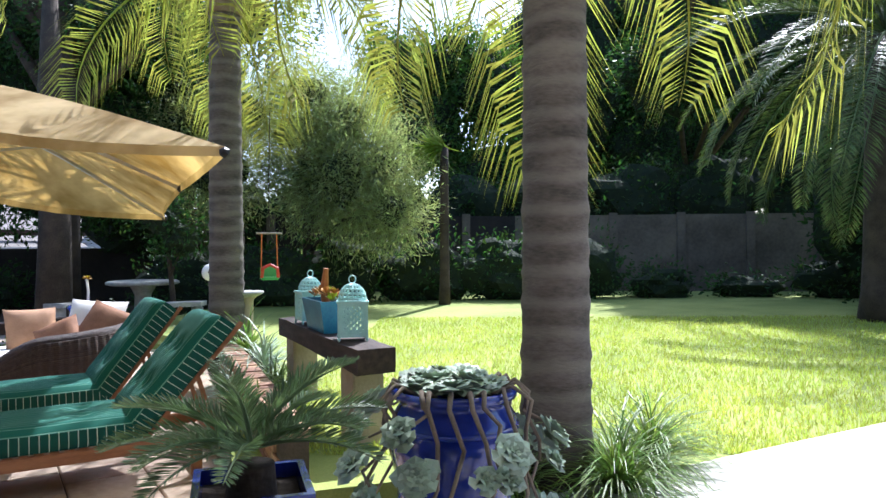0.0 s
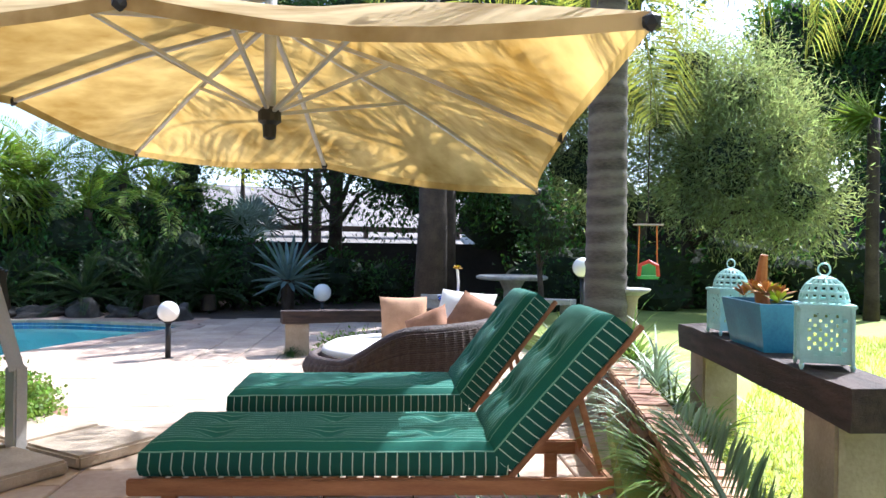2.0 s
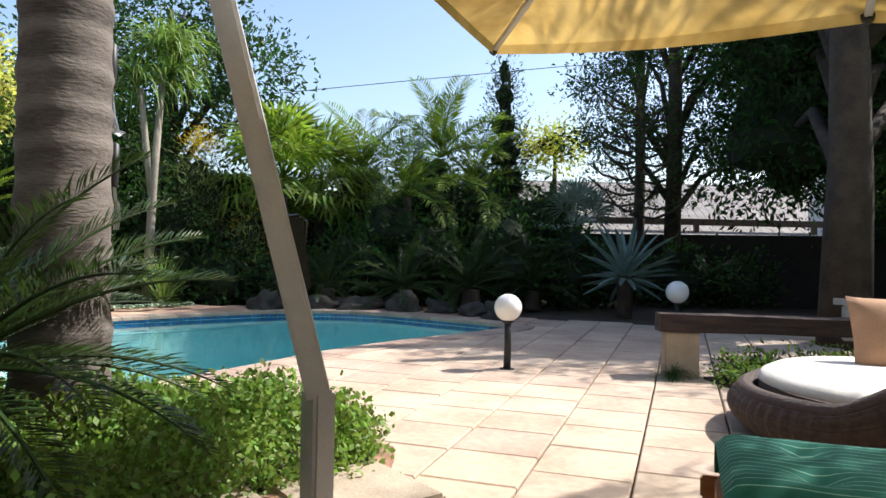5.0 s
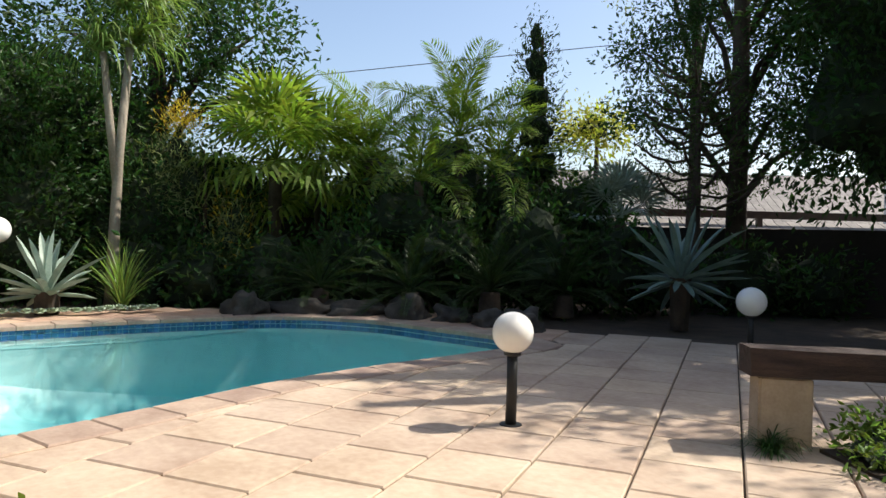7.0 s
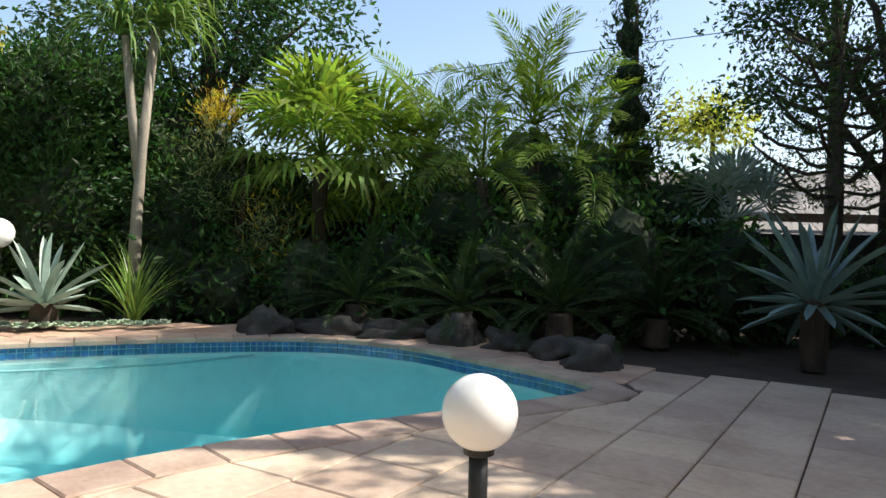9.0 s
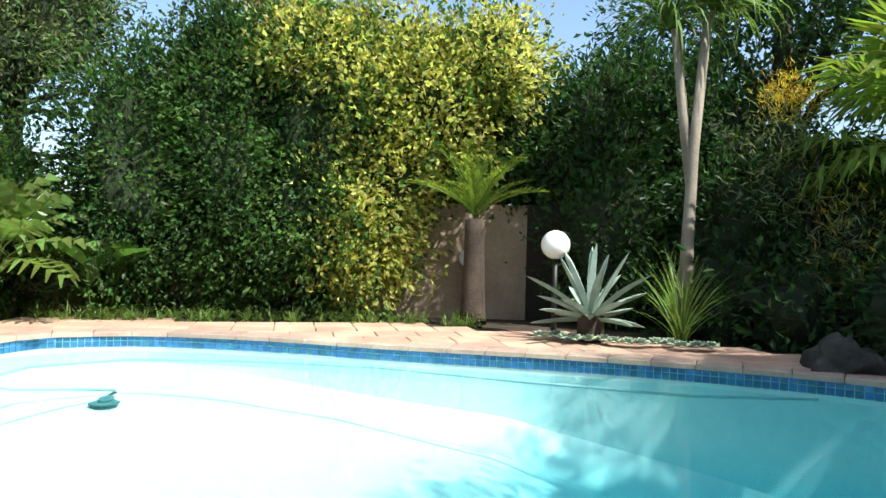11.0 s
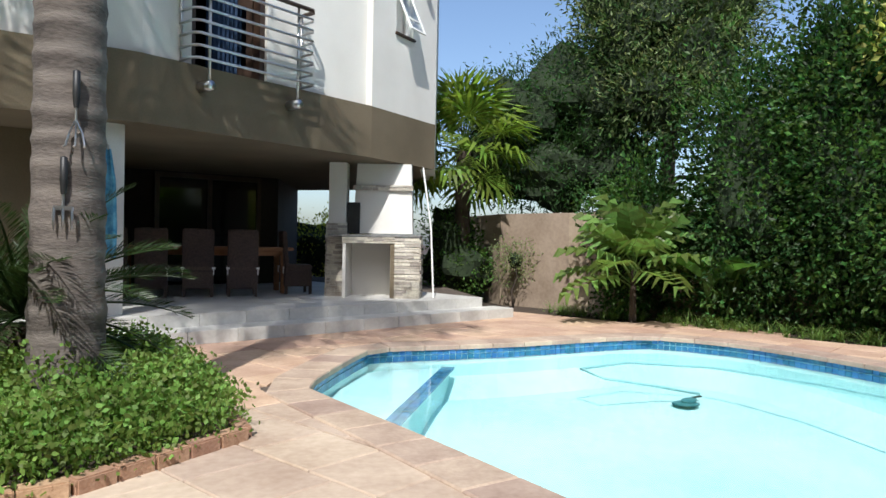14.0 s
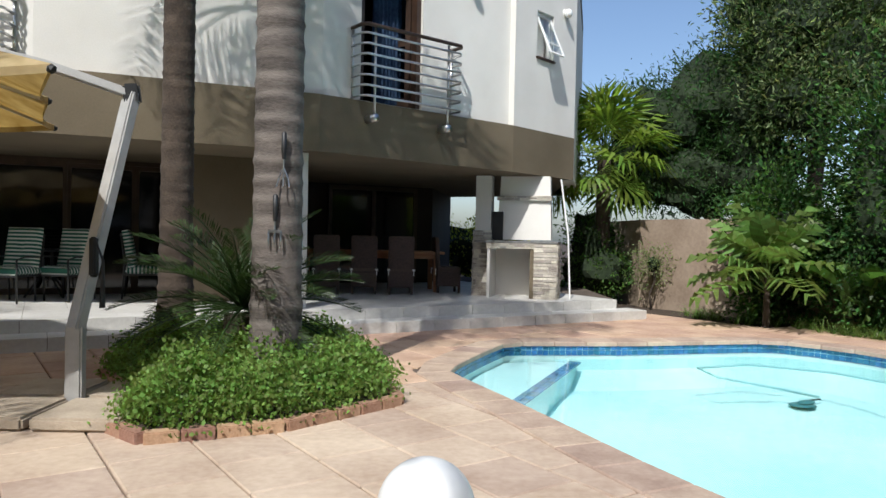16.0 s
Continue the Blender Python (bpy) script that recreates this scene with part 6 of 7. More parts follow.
dt = thing("dragon_tree", (-16.75, 6.72, 0.0), 0, "dragon tree with two pale bare trunks and drooping strap leaves", "tree")
part("trunk", Shape().ring([(0, 0, 0), (0.03, 0.04, 1.4), (0.05, 0.08, 2.4), (-0.02, 0.22, 4.2)], [0.10, 0.08, 0.07, 0.06], 12), BARK_PALE, dt, "pale bare trunk", True)
part("trunk", Shape().ring([(0.03, 0.05, 2.0), (0.02, -0.06, 2.9), (0.05, -0.18, 4.0)], [0.07, 0.065, 0.05], 12), BARK_PALE, dt, "pale forked trunk", True)
for i, (x, y, z) in enumerate(((-0.02, 0.3, 4.2), (0.05, -0.25, 4.0), (0.2, 0.1, 4.7), (-0.2, 0.5, 4.9))):
    part("leaf_tuft", strap_tuft(110, 1.2, 1.5, 0.045, 40 + i, 50), STRAP, dt, m=pose(x, y, z))

# aloes and agaves
def spiky(at, count, length, width, mat, label, name, up=(80, -10), seed=1, thick=0.3):
    g = np.random.default_rng(seed)
    th = thing(name, at, 0, label, "succulent")
    for i in range(count):
        f = i / (count - 1)
        az = i * 137.5
        el = up[0] + (up[1] - up[0]) * f + g.normal() * 5
        L = length * (0.75 + 0.3 * math.sin(math.pi * min(1, f + 0.25))) * (0.9 + 0.2 * g.random())
        sh = Shape()
        n, pts = 7, []
        bend = 18 + g.normal() * 8
        p, a = Vector((0, 0, 0)), radians(el)
        for k in range(n + 1):
            q = k / n
            w = width * (0.55 + 0.9 * q) * (1 - q) ** 0.55 if q < 1 else 0
            s = Vector((0, w / 2, 0))
            u = Vector((-math.sin(a), 0, math.cos(a)))
            pts.append((p - s + u * w * 0.18, p - u * w * thick, p + s + u * w * 0.18, p + u * w * 0.02))
            p = p + Vector((math.cos(a), 0, math.sin(a))) * L / n
            a -= radians(bend) / n * (1 if el < 60 else 0.5)
        verts = [v for r in pts for v in r]
        sh.add(verts, [(4 * k + j, 4 * k + (j + 1) % 4, 4 * k + 4 + (j + 1) % 4, 4 * k + 4 + j) for k in range(n) for j in range(4)])
        part("leaf", sh, mat, th, m=pose(0, 0, 0.05, 0, 0, az))
    return th


spiky((-10.95, 13.35, 0.62), 44, 1.05, 0.14, ALOE, "large silver-blue aloe with long pointed leaves", "aloe", (80, -25), 2)
part("stem", Shape().ring([(0, 0, -0.65), (0, 0, 0.1)], [0.13, 0.16], 10), BARK_DARK, bpy.data.objects["aloe"], "dead-leaf covered stem")
spiky((-15.55, 5.75, 0.22), 26, 0.92, 0.15, AGAVE, "grey-green agave in the sun at the pool edge", "agave", (82, -5), 3)
part("stem", Shape().ring([(0, 0, -0.3), (0, 0, 0.1)], [0.16, 0.16], 10), BARK_DARK, bpy.data.objects["agave"], "short woody stem")

# clumps of strap leaves
def clump(at, count, length, droop, width, mat, label, seed, up=65, name="grass_clump", group=""):
    th = thing(name, at, 0, label, "grass", group)
    tagged(part("blades", strap_tuft(count, length, droop, width, seed, up), mat, th), kind="stuff")
    return th


clump((-15.85, 6.75, 0.0), 90, 1.15, 0.5, 0.03, STRAP, "tall bright reedy clump beside the agave", 50, 75)
clump((1.0, 4.05, LAWN_Z), 420, 0.72, 1.2, 0.014, STRAP, "fine arching grass tuft at the palm's foot", 51, 60)
clump((1.3, 4.5, LAWN_Z), 380, 0.66, 1.2, 0.014, STRAP, "fine arching grass tuft beside the terrace", 52, 60)
clump((0.45, 4.05, LAWN_Z), 250, 0.6, 1.2, 0.014, STRAP, "fine grass tuft behind the blue pot", 53, 60)
clump((-2.1, 7.9, 0.3), 160, 0.75, 0.9, 0.028, STRAP, "strappy green lily clump behind the brick wall", 54, 62)
clump((-1.75, 7.2, 0.3), 140, 0.7, 1.0, 0.026, ECHEVERIA, "pale variegated strappy clump behind the brick wall", 55, 58)
clump((-2.65, 7.75, 0.2), 150, 0.8, 0.8, 0.028, STRAP, "strappy green lily clump by the palm", 56, 65)
clump((-1.2, 6.0, 0.3), 110, 0.45, 1.0, 0.02, STRAP, "low grass clump under the bench", 57, 55)
clump((-3.1, 8.6, 0.1), 120, 0.7, 0.9, 0.026, STRAP, "lily clump behind the loungers", 58, 60)
clump((-6.85, 9.05, 0.0), 140, 0.32, 1.2, 0.010, LEAF_DARK, "dark mondo grass tuft round the bench post", 59, 45)
clump((-6.75, 8.75, 0.0), 120, 0.28, 1.2, 0.010, LEAF_DARK, "dark mondo grass tuft at the bench post", 60, 45)

bush("wall_hedge", [(3.18, 22.50, 2.80, 1.5, 0.8, 1.3), (5.90, 22.50, 2.93, 1.6, 0.8, 1.3), (8.62, 22.50, 3.06, 1.6, 0.8, 1.3), (11.34, 22.50, 3.11, 1.6, 0.8, 1.4), (14.06, 22.50, 3.15, 1.6, 0.8, 1.4), (0.64, 22.50, 2.58, 1.5, 0.8, 1.2), (-1.90, 22.50, 2.55, 1.5, 0.8, 1.2), (-4.34, 22.00, 2.49, 1.5, 0.8, 1.2), (-6.51, 21.00, 2.42, 1.5, 0.8, 1.2), (-8.62, 20.00, 2.52, 1.6, 0.8, 1.3)],
     LEAF_DARK, 0.16, "dark hedge rising behind the lawn's back wall", "hedge", 90, 0.88, seed=42)

for i, (x, y, mt) in enumerate(((-1.5, 6.7, STRAP), (-1.9, 7.5, ECHEVERIA), (-1.4, 5.7, STRAP), (-1.15, 5.2, STRAP), (-2.3, 8.35, STRAP), (-1.65, 6.3, ECHEVERIA), (-2.05, 8.0, ECHEVERIA))):
    clump((x, y, LAWN_Z - 0.02), 120, 0.55, 1.0, 0.022, mt, "arching strap-leaved clump in the bed behind the brick wall", 80 + i, 58, group="bed clumps")
bush("bench_groundcover", [(-6.15, 9.15, 0.05, 0.4, 0.35, 0.16), (-5.75, 9.5, 0.05, 0.4, 0.35, 0.16), (-6.35, 9.6, 0.05, 0.35, 0.3, 0.14), (-5.4, 9.9, 0.05, 0.4, 0.4, 0.18), (-5.9, 10.1, 0.05, 0.4, 0.4, 0.16)], GROUNDCOVER, 0.05, "low green groundcover in the bed under the bench", "groundcover", 900, 0.7, seed=43)
setting("bench_bed", Shape().prism([(-6.6, 9.0), (-6.1, 8.75), (-4.9, 9.9), (-5.2, 10.6), (-5.9, 10.5)], -0.05, 0.02), SOIL, "dark soil strip under the bench")

# feathery olive-green trees at the back of the lawn
bush("feathery_tree", [(-2.33, 16.40, 3.18, 1.2, 1.26, 1.5), (-1.55, 16.60, 3.41, 0.9, 1.01, 1.0), (-1.24, 16.10, 2.36, 0.8, 1.01, 0.85), (-3.3, 16.9, 5.2, 1.1, 1.0, 0.8), (-3.11, 17.10, 3.23, 1.26, 1.13, 1.39), (-2.28, 16.90, 4.59, 0.88, 1.01, 0.88), (-3.89, 18.10, 4.47, 1.13, 1.13, 1.01)],
     LEAF_OLIVE, 0.15, "feathery grey-green tree with an uneven rounded crown", "tree", 560, 0.4, (0.14, -3.36, 17.10), 0.1, 0.14, seed=3, wob=0.42)
bush("feathery_tree", [(-6.27, 17.40, 4.61, 1.14, 1.08, 0.72), (-5.13, 17.80, 4.98, 1.08, 1.08, 0.84), (-5.42, 17.00, 3.32, 1.32, 1.08, 1.08)], LEAF_OLIVE, 0.15, "feathery grey-green tree behind the palm trunk", "tree", 480, 0.5, (0.12, -5.14, 17.50), 0.1, 0.14, seed=4)
bush("garden_tree", [(-1.83, 25.70, 7.74, 1.49, 1.62, 1.76), (0.03, 26.30, 8.12, 1.76, 1.62, 1.62), (1.48, 25.40, 7.11, 1.49, 1.62, 2.03), (-0.97, 25.70, 5.68, 2.03, 1.62, 2.03), (1.50, 25.00, 4.00, 2.03, 1.62, 1.76)],
     LEAF_MID, 0.16, "broad-leaved tree over the back wall against the sky", "tree", 150, 0.66, (0.2, 0.12, 25.70), seed=5)
bush("garden_tree", [(-9.99, 17.00, 6.00, 1.9, 1.6, 2.2), (-8.84, 18.00, 6.85, 1.8, 1.6, 1.8), (-7.74, 18.50, 6.42, 1.4, 1.5, 1.6), (-9.95, 17.00, 3.53, 1.8, 1.5, 1.6), (-7.76, 17.00, 3.70, 1.5, 1.4, 1.4)],
     LEAF_DARK, 0.15, "tall dark tree beyond the stone table", "tree", 120, 0.6, (0.26, -6.98, 12.68), seed=6)
bush("garden_tree", [(-7.04, 19.00, 7.48, 1.4, 1.4, 1.4), (-6.83, 18.50, 5.83, 1.2, 1.2, 1.2)], LEAF_DARK, 0.15, "dark tree behind the feathery trees", "tree", 120, 0.55, (0.2, -6.95, 19.00), seed=7)
# the last three lobes, above the view, are added to shade wall and palm
bush("tree_belt", [(5.12, 30.00, 8.85, 3.30, 2.10, 4.20), (9.72, 30.81, 9.85, 3.30, 2.10, 4.80), (14.52, 31.51, 9.59, 3.60, 2.10, 4.50), (19.09, 31.50, 9.15, 3.60, 2.10, 4.80), (7.74, 30.60, 5.33, 3.00, 1.80, 2.40), (17.30, 30.90, 4.76, 3.30, 1.80, 2.25), (12.54, 31.50, 5.50, 3.30, 1.80, 1.95), (4.08, 29.10, 5.10, 1.80, 1.50, 2.85), (7.11, 22.50, 7.12, 2.0, 1.6, 1.6), (9.38, 21.50, 7.27, 2.0, 1.6, 1.7), (11.15, 20.00, 6.76, 2.0, 1.6, 1.8), (12.10, 18.50, 7.01, 2.0, 1.6, 2.0), (10.78, 22.01, 11.85, 2.6, 2.0, 1.8), (12.37, 20.01, 11.46, 2.4, 2.0, 1.8), (8.67, 24.01, 12.34, 2.4, 2.0, 1.6)],
     LEAF_DARK, 0.17, "dense dark belt of trees behind the lawn wall", "tree", 110, 0.8, (0.25, 10.36, 30.90), seed=8)
bush("tree_belt", [(10.09, 17.50, 2.47, 1.2, 0.9, 1.8), (10.77, 16.00, 2.69, 1.4, 1.0, 2.0), (10.5, 15.5, 2.2, 1.6, 1.6, 2.6), (12.5, 12, 2.4, 1.8, 1.8, 2.8), (13.5, 8, 2.4, 1.8, 2.0, 2.8)], LEAF_DARK, 0.17, "dense dark shrubs at the lawn's side", "shrub", 80, 0.8, seed=9)
bush("back_shrubs", [(-2.58, 17.50, 0.87, 1.4, 0.8, 0.9), (-0.62, 17.80, 0.89, 1.4, 0.8, 0.9), (1.41, 18.00, 0.91, 1.3, 0.8, 0.9), (-4.16, 16.50, 0.76, 1.2, 0.8, 0.9), (-6.07, 17.00, 0.71, 1.5, 0.8, 1.0), (3.33, 18.20, 0.93, 1.2, 0.8, 0.9), (5.42, 18.30, 0.58, 0.9, 0.6, 0.5), (9.83, 18.00, 0.67, 1.2, 0.6, 0.6), (7.68, 18.40, 0.46, 1.0, 0.5, 0.35)],
     LEAF_DARK, 0.13, "low dark shrubs along the back of the lawn", "shrub", 130, 0.85, seed=10)
palm("yucca", (-0.05, 16.4, LAWN_Z), 3.6, 0.11, [strap_tuft(190, 0.95, 0.35, 0.05, 61, 45).mesh("leaf_tuft", FROND)], FROND, 1, (90, 90), "yucca with a spiky bright green head", BARK_DARK, 0, seed=19, sub="leaf_tuft", category="yucca")
bush("silver_bush", [(-5.19, 13.15, 2.19, 0.6, 0.6, 0.55), (-4.91, 13.22, 1.73, 0.5, 0.5, 0.45)], LEAF_DARK, 0.09, "dark glossy shrub by the grey wall", "shrub", 160, 0.6, (0.05, -5.10, 13.22), seed=11)

# tall trees to the north-west
# the last six lobes are added above the view to shade pool and planting
bush("street_tree", [(-13.89, 15.89, 4.97, 0.9, 0.9, 0.7), (-13.59, 17.24, 5.95, 1.3, 1.2, 1.0), (-12.32, 18.22, 5.49, 1.3, 1.2, 1.2), (-12.20, 17.69, 3.82, 1.0, 1.0, 0.8), (-13.87, 15.92, 3.73, 0.8, 0.8, 0.6), (-12.16, 19.37, 6.13, 1.4, 1.2, 1.3), (-11.71, 18.05, 3.26, 0.8, 0.8, 0.6), (-13.19, 16.94, 4.21, 0.8, 0.8, 0.8), (-14.61, 17.53, 8.39, 1.7, 1.6, 1.4), (-13.20, 18.73, 8.44, 1.8, 1.7, 1.5), (-12.12, 20.33, 8.37, 1.8, 1.7, 1.5), (-14.41, 18.75, 11.22, 1.9, 1.8, 1.4), (-13.11, 20.67, 11.28, 1.9, 1.8, 1.4), (-16.39, 17.59, 10.83, 1.5, 1.5, 1.1)],
     LEAF_DARK, 0.10, "open-crowned dark tree against the bright sky", "tree", 175, 0, (0.17, -12.55, 16.97), seed=12, shell=0.9)
# the last six lobes are added to cast shade; three, above 8.5 m, are unseen
bush("street_tree", [(-10.46, 18.30, 5.17, 1.0, 1.0, 1.6), (-9.99, 18.99, 3.78, 1.4, 1.2, 1.8), (-9.53, 20.58, 5.17, 1.8, 1.6, 2.2), (-6.8, 14.6, 6.3, 1.9, 1.8, 1.3), (-8.8, 15.2, 6.6, 1.9, 1.8, 1.3), (-4.6, 15.6, 6.6, 1.8, 1.8, 1.2), (-10.6, 15.6, 7.0, 1.8, 1.8, 1.2), (-7.5, 16.5, 7.8, 2.0, 2.0, 1.2), (-10.7, 14.8, 8.9, 1.9, 1.7, 0.9), (-12.3, 15.2, 9.2, 1.9, 1.7, 0.9), (-9.3, 14.0, 8.7, 1.6, 1.5, 0.8), (-9.0, 18.0, 6.2, 1.9, 1.7, 1.6), (-10.5, 18.3, 6.0, 1.5, 1.4, 1.4), (-8.2, 17.2, 4.6, 1.6, 1.5, 1.5)], LEAF_DARK, 0.12, "dark trees beyond the bench", "tree", 100, 0.45, (0.28, -7.54, 13.97), seed=13)
bush("gum_tree", [(-17.65, 20.25, 9.30, 2.0, 1.6, 1.3), (-15.84, 20.98, 8.77, 1.6, 1.5, 1.3), (-16.79, 20.61, 10.68, 2.2, 1.6, 1.4)], LEAF_OLIVE, 0.13, "thin grey-leaved gum tree beyond the wall", "tree", 60, 0, (0.16, -16.38, 20.75), seed=14, shell=0.9)
bush("conifer", [(-14.96, 13.96, 5.19, 0.16, 0.16, 0.42), (-14.95, 13.97, 4.64, 0.30, 0.30, 0.45), (-14.94, 13.98, 3.97, 0.42, 0.42, 0.5), (-14.92, 14.01, 3.30, 0.5, 0.5, 0.5), (-14.89, 14.05, 2.64, 0.55, 0.55, 0.5)],
     LEAF_CONIFER, 0.11, "narrow dark conifer rising above the palms", "conifer", 330, 0.6, (0.09, -14.88, 14.05), -0.4, 0.25, seed=15)
star = thing("monkey_puzzle_tree", (-12.41, 15.57, 0.0), 0, "sparse tree with whorls of dark spiky branches", "tree")
part("trunk", Shape().ring([(0, 0, 0), (0.03, 0, 2.0), (0, 0.02, 4.4)], [0.11, 0.08, 0.03], 10), BARK_DARK, star, "", True)
g = np.random.default_rng(77)
for i in range(34):
    z = 1.9 + 2.4 * i / 34
    az, L = i * 137.5, 1.25 - 0.22 * (z - 1.9)
    p = [Vector((math.cos(radians(az)) * L * f, math.sin(radians(az)) * L * f, z + 0.30 * f * f * L - 0.12 * math.sin(f * 3))) for f in (0, 0.35, 0.7, 1.0)]
    lim = part("branch", Shape().ring(p, [0.022, 0.03, 0.03, 0.015], 6), BARK_DARK, star)
    part("needles", leaf_cloud(Shape(), [(*p[k], 0.13, 0.13, 0.10) for k in (1, 2, 3)], 260, 0.08, 0, 0.6, 0.3, i), LEAF_CONIFER, lim)
bush("broadleaf_tree", [(-19.47, 8.52, 5.45, 1.3, 1.2, 1.2), (-18.45, 9.50, 5.17, 1.0, 1.0, 0.9), (-18.49, 9.08, 3.97, 1.0, 0.9, 0.8), (-20.43, 7.63, 4.44, 1.4, 1.2, 1.4), (-20.97, 6.30, 5.39, 1.6, 1.3, 1.8), (-19.69, 8.21, 6.61, 1.6, 1.3, 1.2)],
     LEAF_DARK, 0.15, "big dark broad-leaved tree with glossy leaves", "tree", 95, 0.0, (0.22, -19.96, 7.95), seed=16)
bush("dark_hedge", [(-20.38, 5.91, 2.50, 1.5, 1.0, 1.6), (-19.75, 6.84, 2.31, 1.2, 0.9, 1.4), (-18.82, 8.23, 2.02, 1.0, 0.9, 1.0)], LEAF_DARK, 0.11, "deeply shaded hedge behind the dragon tree", "hedge", 130, 0.8, seed=17)
bush("pencil_shrub", [(-17.57, 7.92, 2.65, 0.38, 0.38, 0.5), (-17.24, 8.05, 2.04, 0.45, 0.45, 0.55), (-17.68, 7.77, 1.94, 0.4, 0.4, 0.5)], LEAF_OLIVE, 0.14, "upright olive shrub with orange-yellow tips", "shrub", 260, 0.4, (0.04, -17.12, 8.24), -0.7, 0.12, None, 18)
tagged(part("tips", leaf_cloud(Shape(), [(-17.54, 7.98, 3.25, 0.28, 0.28, 0.18)], 900, 0.10, -0.9, 0.5, 0.15, 3), YELLOW_TIP, bpy.data.objects["pencil_shrub"], "orange-yellow growing tips"), kind="stuff").matrix_basis = Matrix.Translation(-bpy.data.objects["pencil_shrub"].location)
bush("pencil_shrub", [(-16.39, 8.60, 1.45, 0.3, 0.3, 0.4), (-16.44, 8.53, 1.06, 0.3, 0.3, 0.4)], LEAF_OLIVE, 0.13, "smaller olive shrub with yellow tips", "shrub", 260, 0.4, None, -0.7, 0.12, YELLOW_TIP, 19)
bush("shade_shrubs", [(-15.99, 9.18, 0.50, 0.8, 0.7, 0.8), (-15.42, 10.39, 0.62, 0.9, 0.8, 0.85), (-14.37, 11.58, 0.76, 0.9, 0.8, 0.9), (-13.49, 12.72, 0.90, 0.9, 0.8, 1.0), (-13.00, 13.98, 0.82, 0.8, 0.7, 0.9), (-12.69, 14.79, 0.64, 0.7, 0.7, 0.7), (-12.21, 16.58, 0.65, 0.9, 0.7, 0.7), (-11.45, 17.71, 0.48, 0.9, 0.6, 0.6), (-16.65, 8.03, 0.37, 0.8, 0.7, 0.7), (-17.13, 7.14, 0.35, 0.7, 0.7, 0.7), (-15.34, 11.23, 1.53, 0.8, 0.7, 0.6), (-14.36, 13.04, 1.80, 0.8, 0.7, 0.7), (-13.80, 14.05, 1.73, 0.6, 0.6, 0.6)],
     LEAF_DARK, 0.14, "mass of dark shaded shrubs behind the pool", "shrub", 140, 0.8, seed=20)
bush("yellow_tree", [(-20.17, 20.90, 4.79, 1.1, 1.0, 0.8)], LEAF_LIME, 0.16, "distant yellow-green tree by the neighbour's roof", "tree", 130, 0.4, (0.12, -20.11, 20.97), seed=21)

bush("boundary_hedge", [(-19.11, 10.82, 1.56, 1.3, 0.9, 1.4), (-18.21, 12.17, 1.73, 1.3, 0.9, 1.5), (-17.38, 13.57, 1.90, 1.3, 0.9, 1.6), (-16.54, 14.99, 1.81, 1.2, 0.9, 1.5), (-15.83, 16.22, 1.60, 1.0, 0.8, 1.2)], LEAF_DARK, 0.13, "dark hedge hiding the wall behind the palms", "hedge", 120, 0.85, seed=41)

# hedge and trees to the west and south-west
bush("hedge", [(-13.9, -2.3, 1.3, 0.8, 0.8, 1.4), (-14.9, -0.9, 1.9, 0.95, 0.95, 2.1), (-15.7, 0.3, 2.2, 1.0, 1.0, 2.5), (-16.3, 1.4, 2.2, 1.0, 1.1, 2.5), (-15.9, -0.1, 3.5, 1.0, 1.1, 1.3)], LEAF_DARK, 0.085, "tall dense glossy green hedge beside the pool", "hedge", 620, 0.66, seed=22, extra=LEAF_MID, slim=0.6, shell=0.5, wob=0.34)
bush("variegated_hedge", [(-16.55, 2.3, 2.4, 0.85, 0.85, 2.1), (-16.9, 3.0, 3.3, 0.9, 0.9, 1.3), (-16.4, 1.6, 3.9, 0.8, 0.8, 0.8), (-16.3, 2.0, 1.4, 0.65, 0.65, 1.1), (-17.3, 3.8, 3.9, 0.8, 0.8, 0.8), (-15.9, 1.2, 3.9, 0.6, 0.6, 0.6)], LEAF_CREAM, 0.10, "yellow-green variegated shrub catching the sun", "shrub", 600, 0.62, seed=23, extra=LEAF_MID, slim=0.6, shell=0.5, wob=0.34)
# shade of this recess is painted in by using leaf_dark for the leaves
bush("hedge", [(-18.6, 5.2, 2.6, 1.0, 1.3, 1.4), (-18.8, 6.8, 2.6, 1.0, 1.2, 1.5), (-19.4, 5.5, 3.6, 1.2, 1.4, 0.9), (-18.8, 4.0, 2.6, 0.9, 1.0, 1.2), (-18.5, 3.0, 2.1, 0.6, 0.8, 0.8), (-17.7, 5.7, 1.2, 0.5, 1.0, 1.25), (-17.6, 7.3, 1.3, 0.5, 1.0, 1.3), (-18.0, 2.6, 2.4, 0.7, 0.7, 1.1), (-18.2, 3.6, 2.9, 0.7, 0.9, 1.0), (-17.6, 8.7, 1.4, 0.6, 1.0, 1.4)], LEAF_DARK, 0.12, "shaded leafy hedge over the low wall", "hedge", 420, 0.7, seed=24, shell=0.5, wob=0.3)
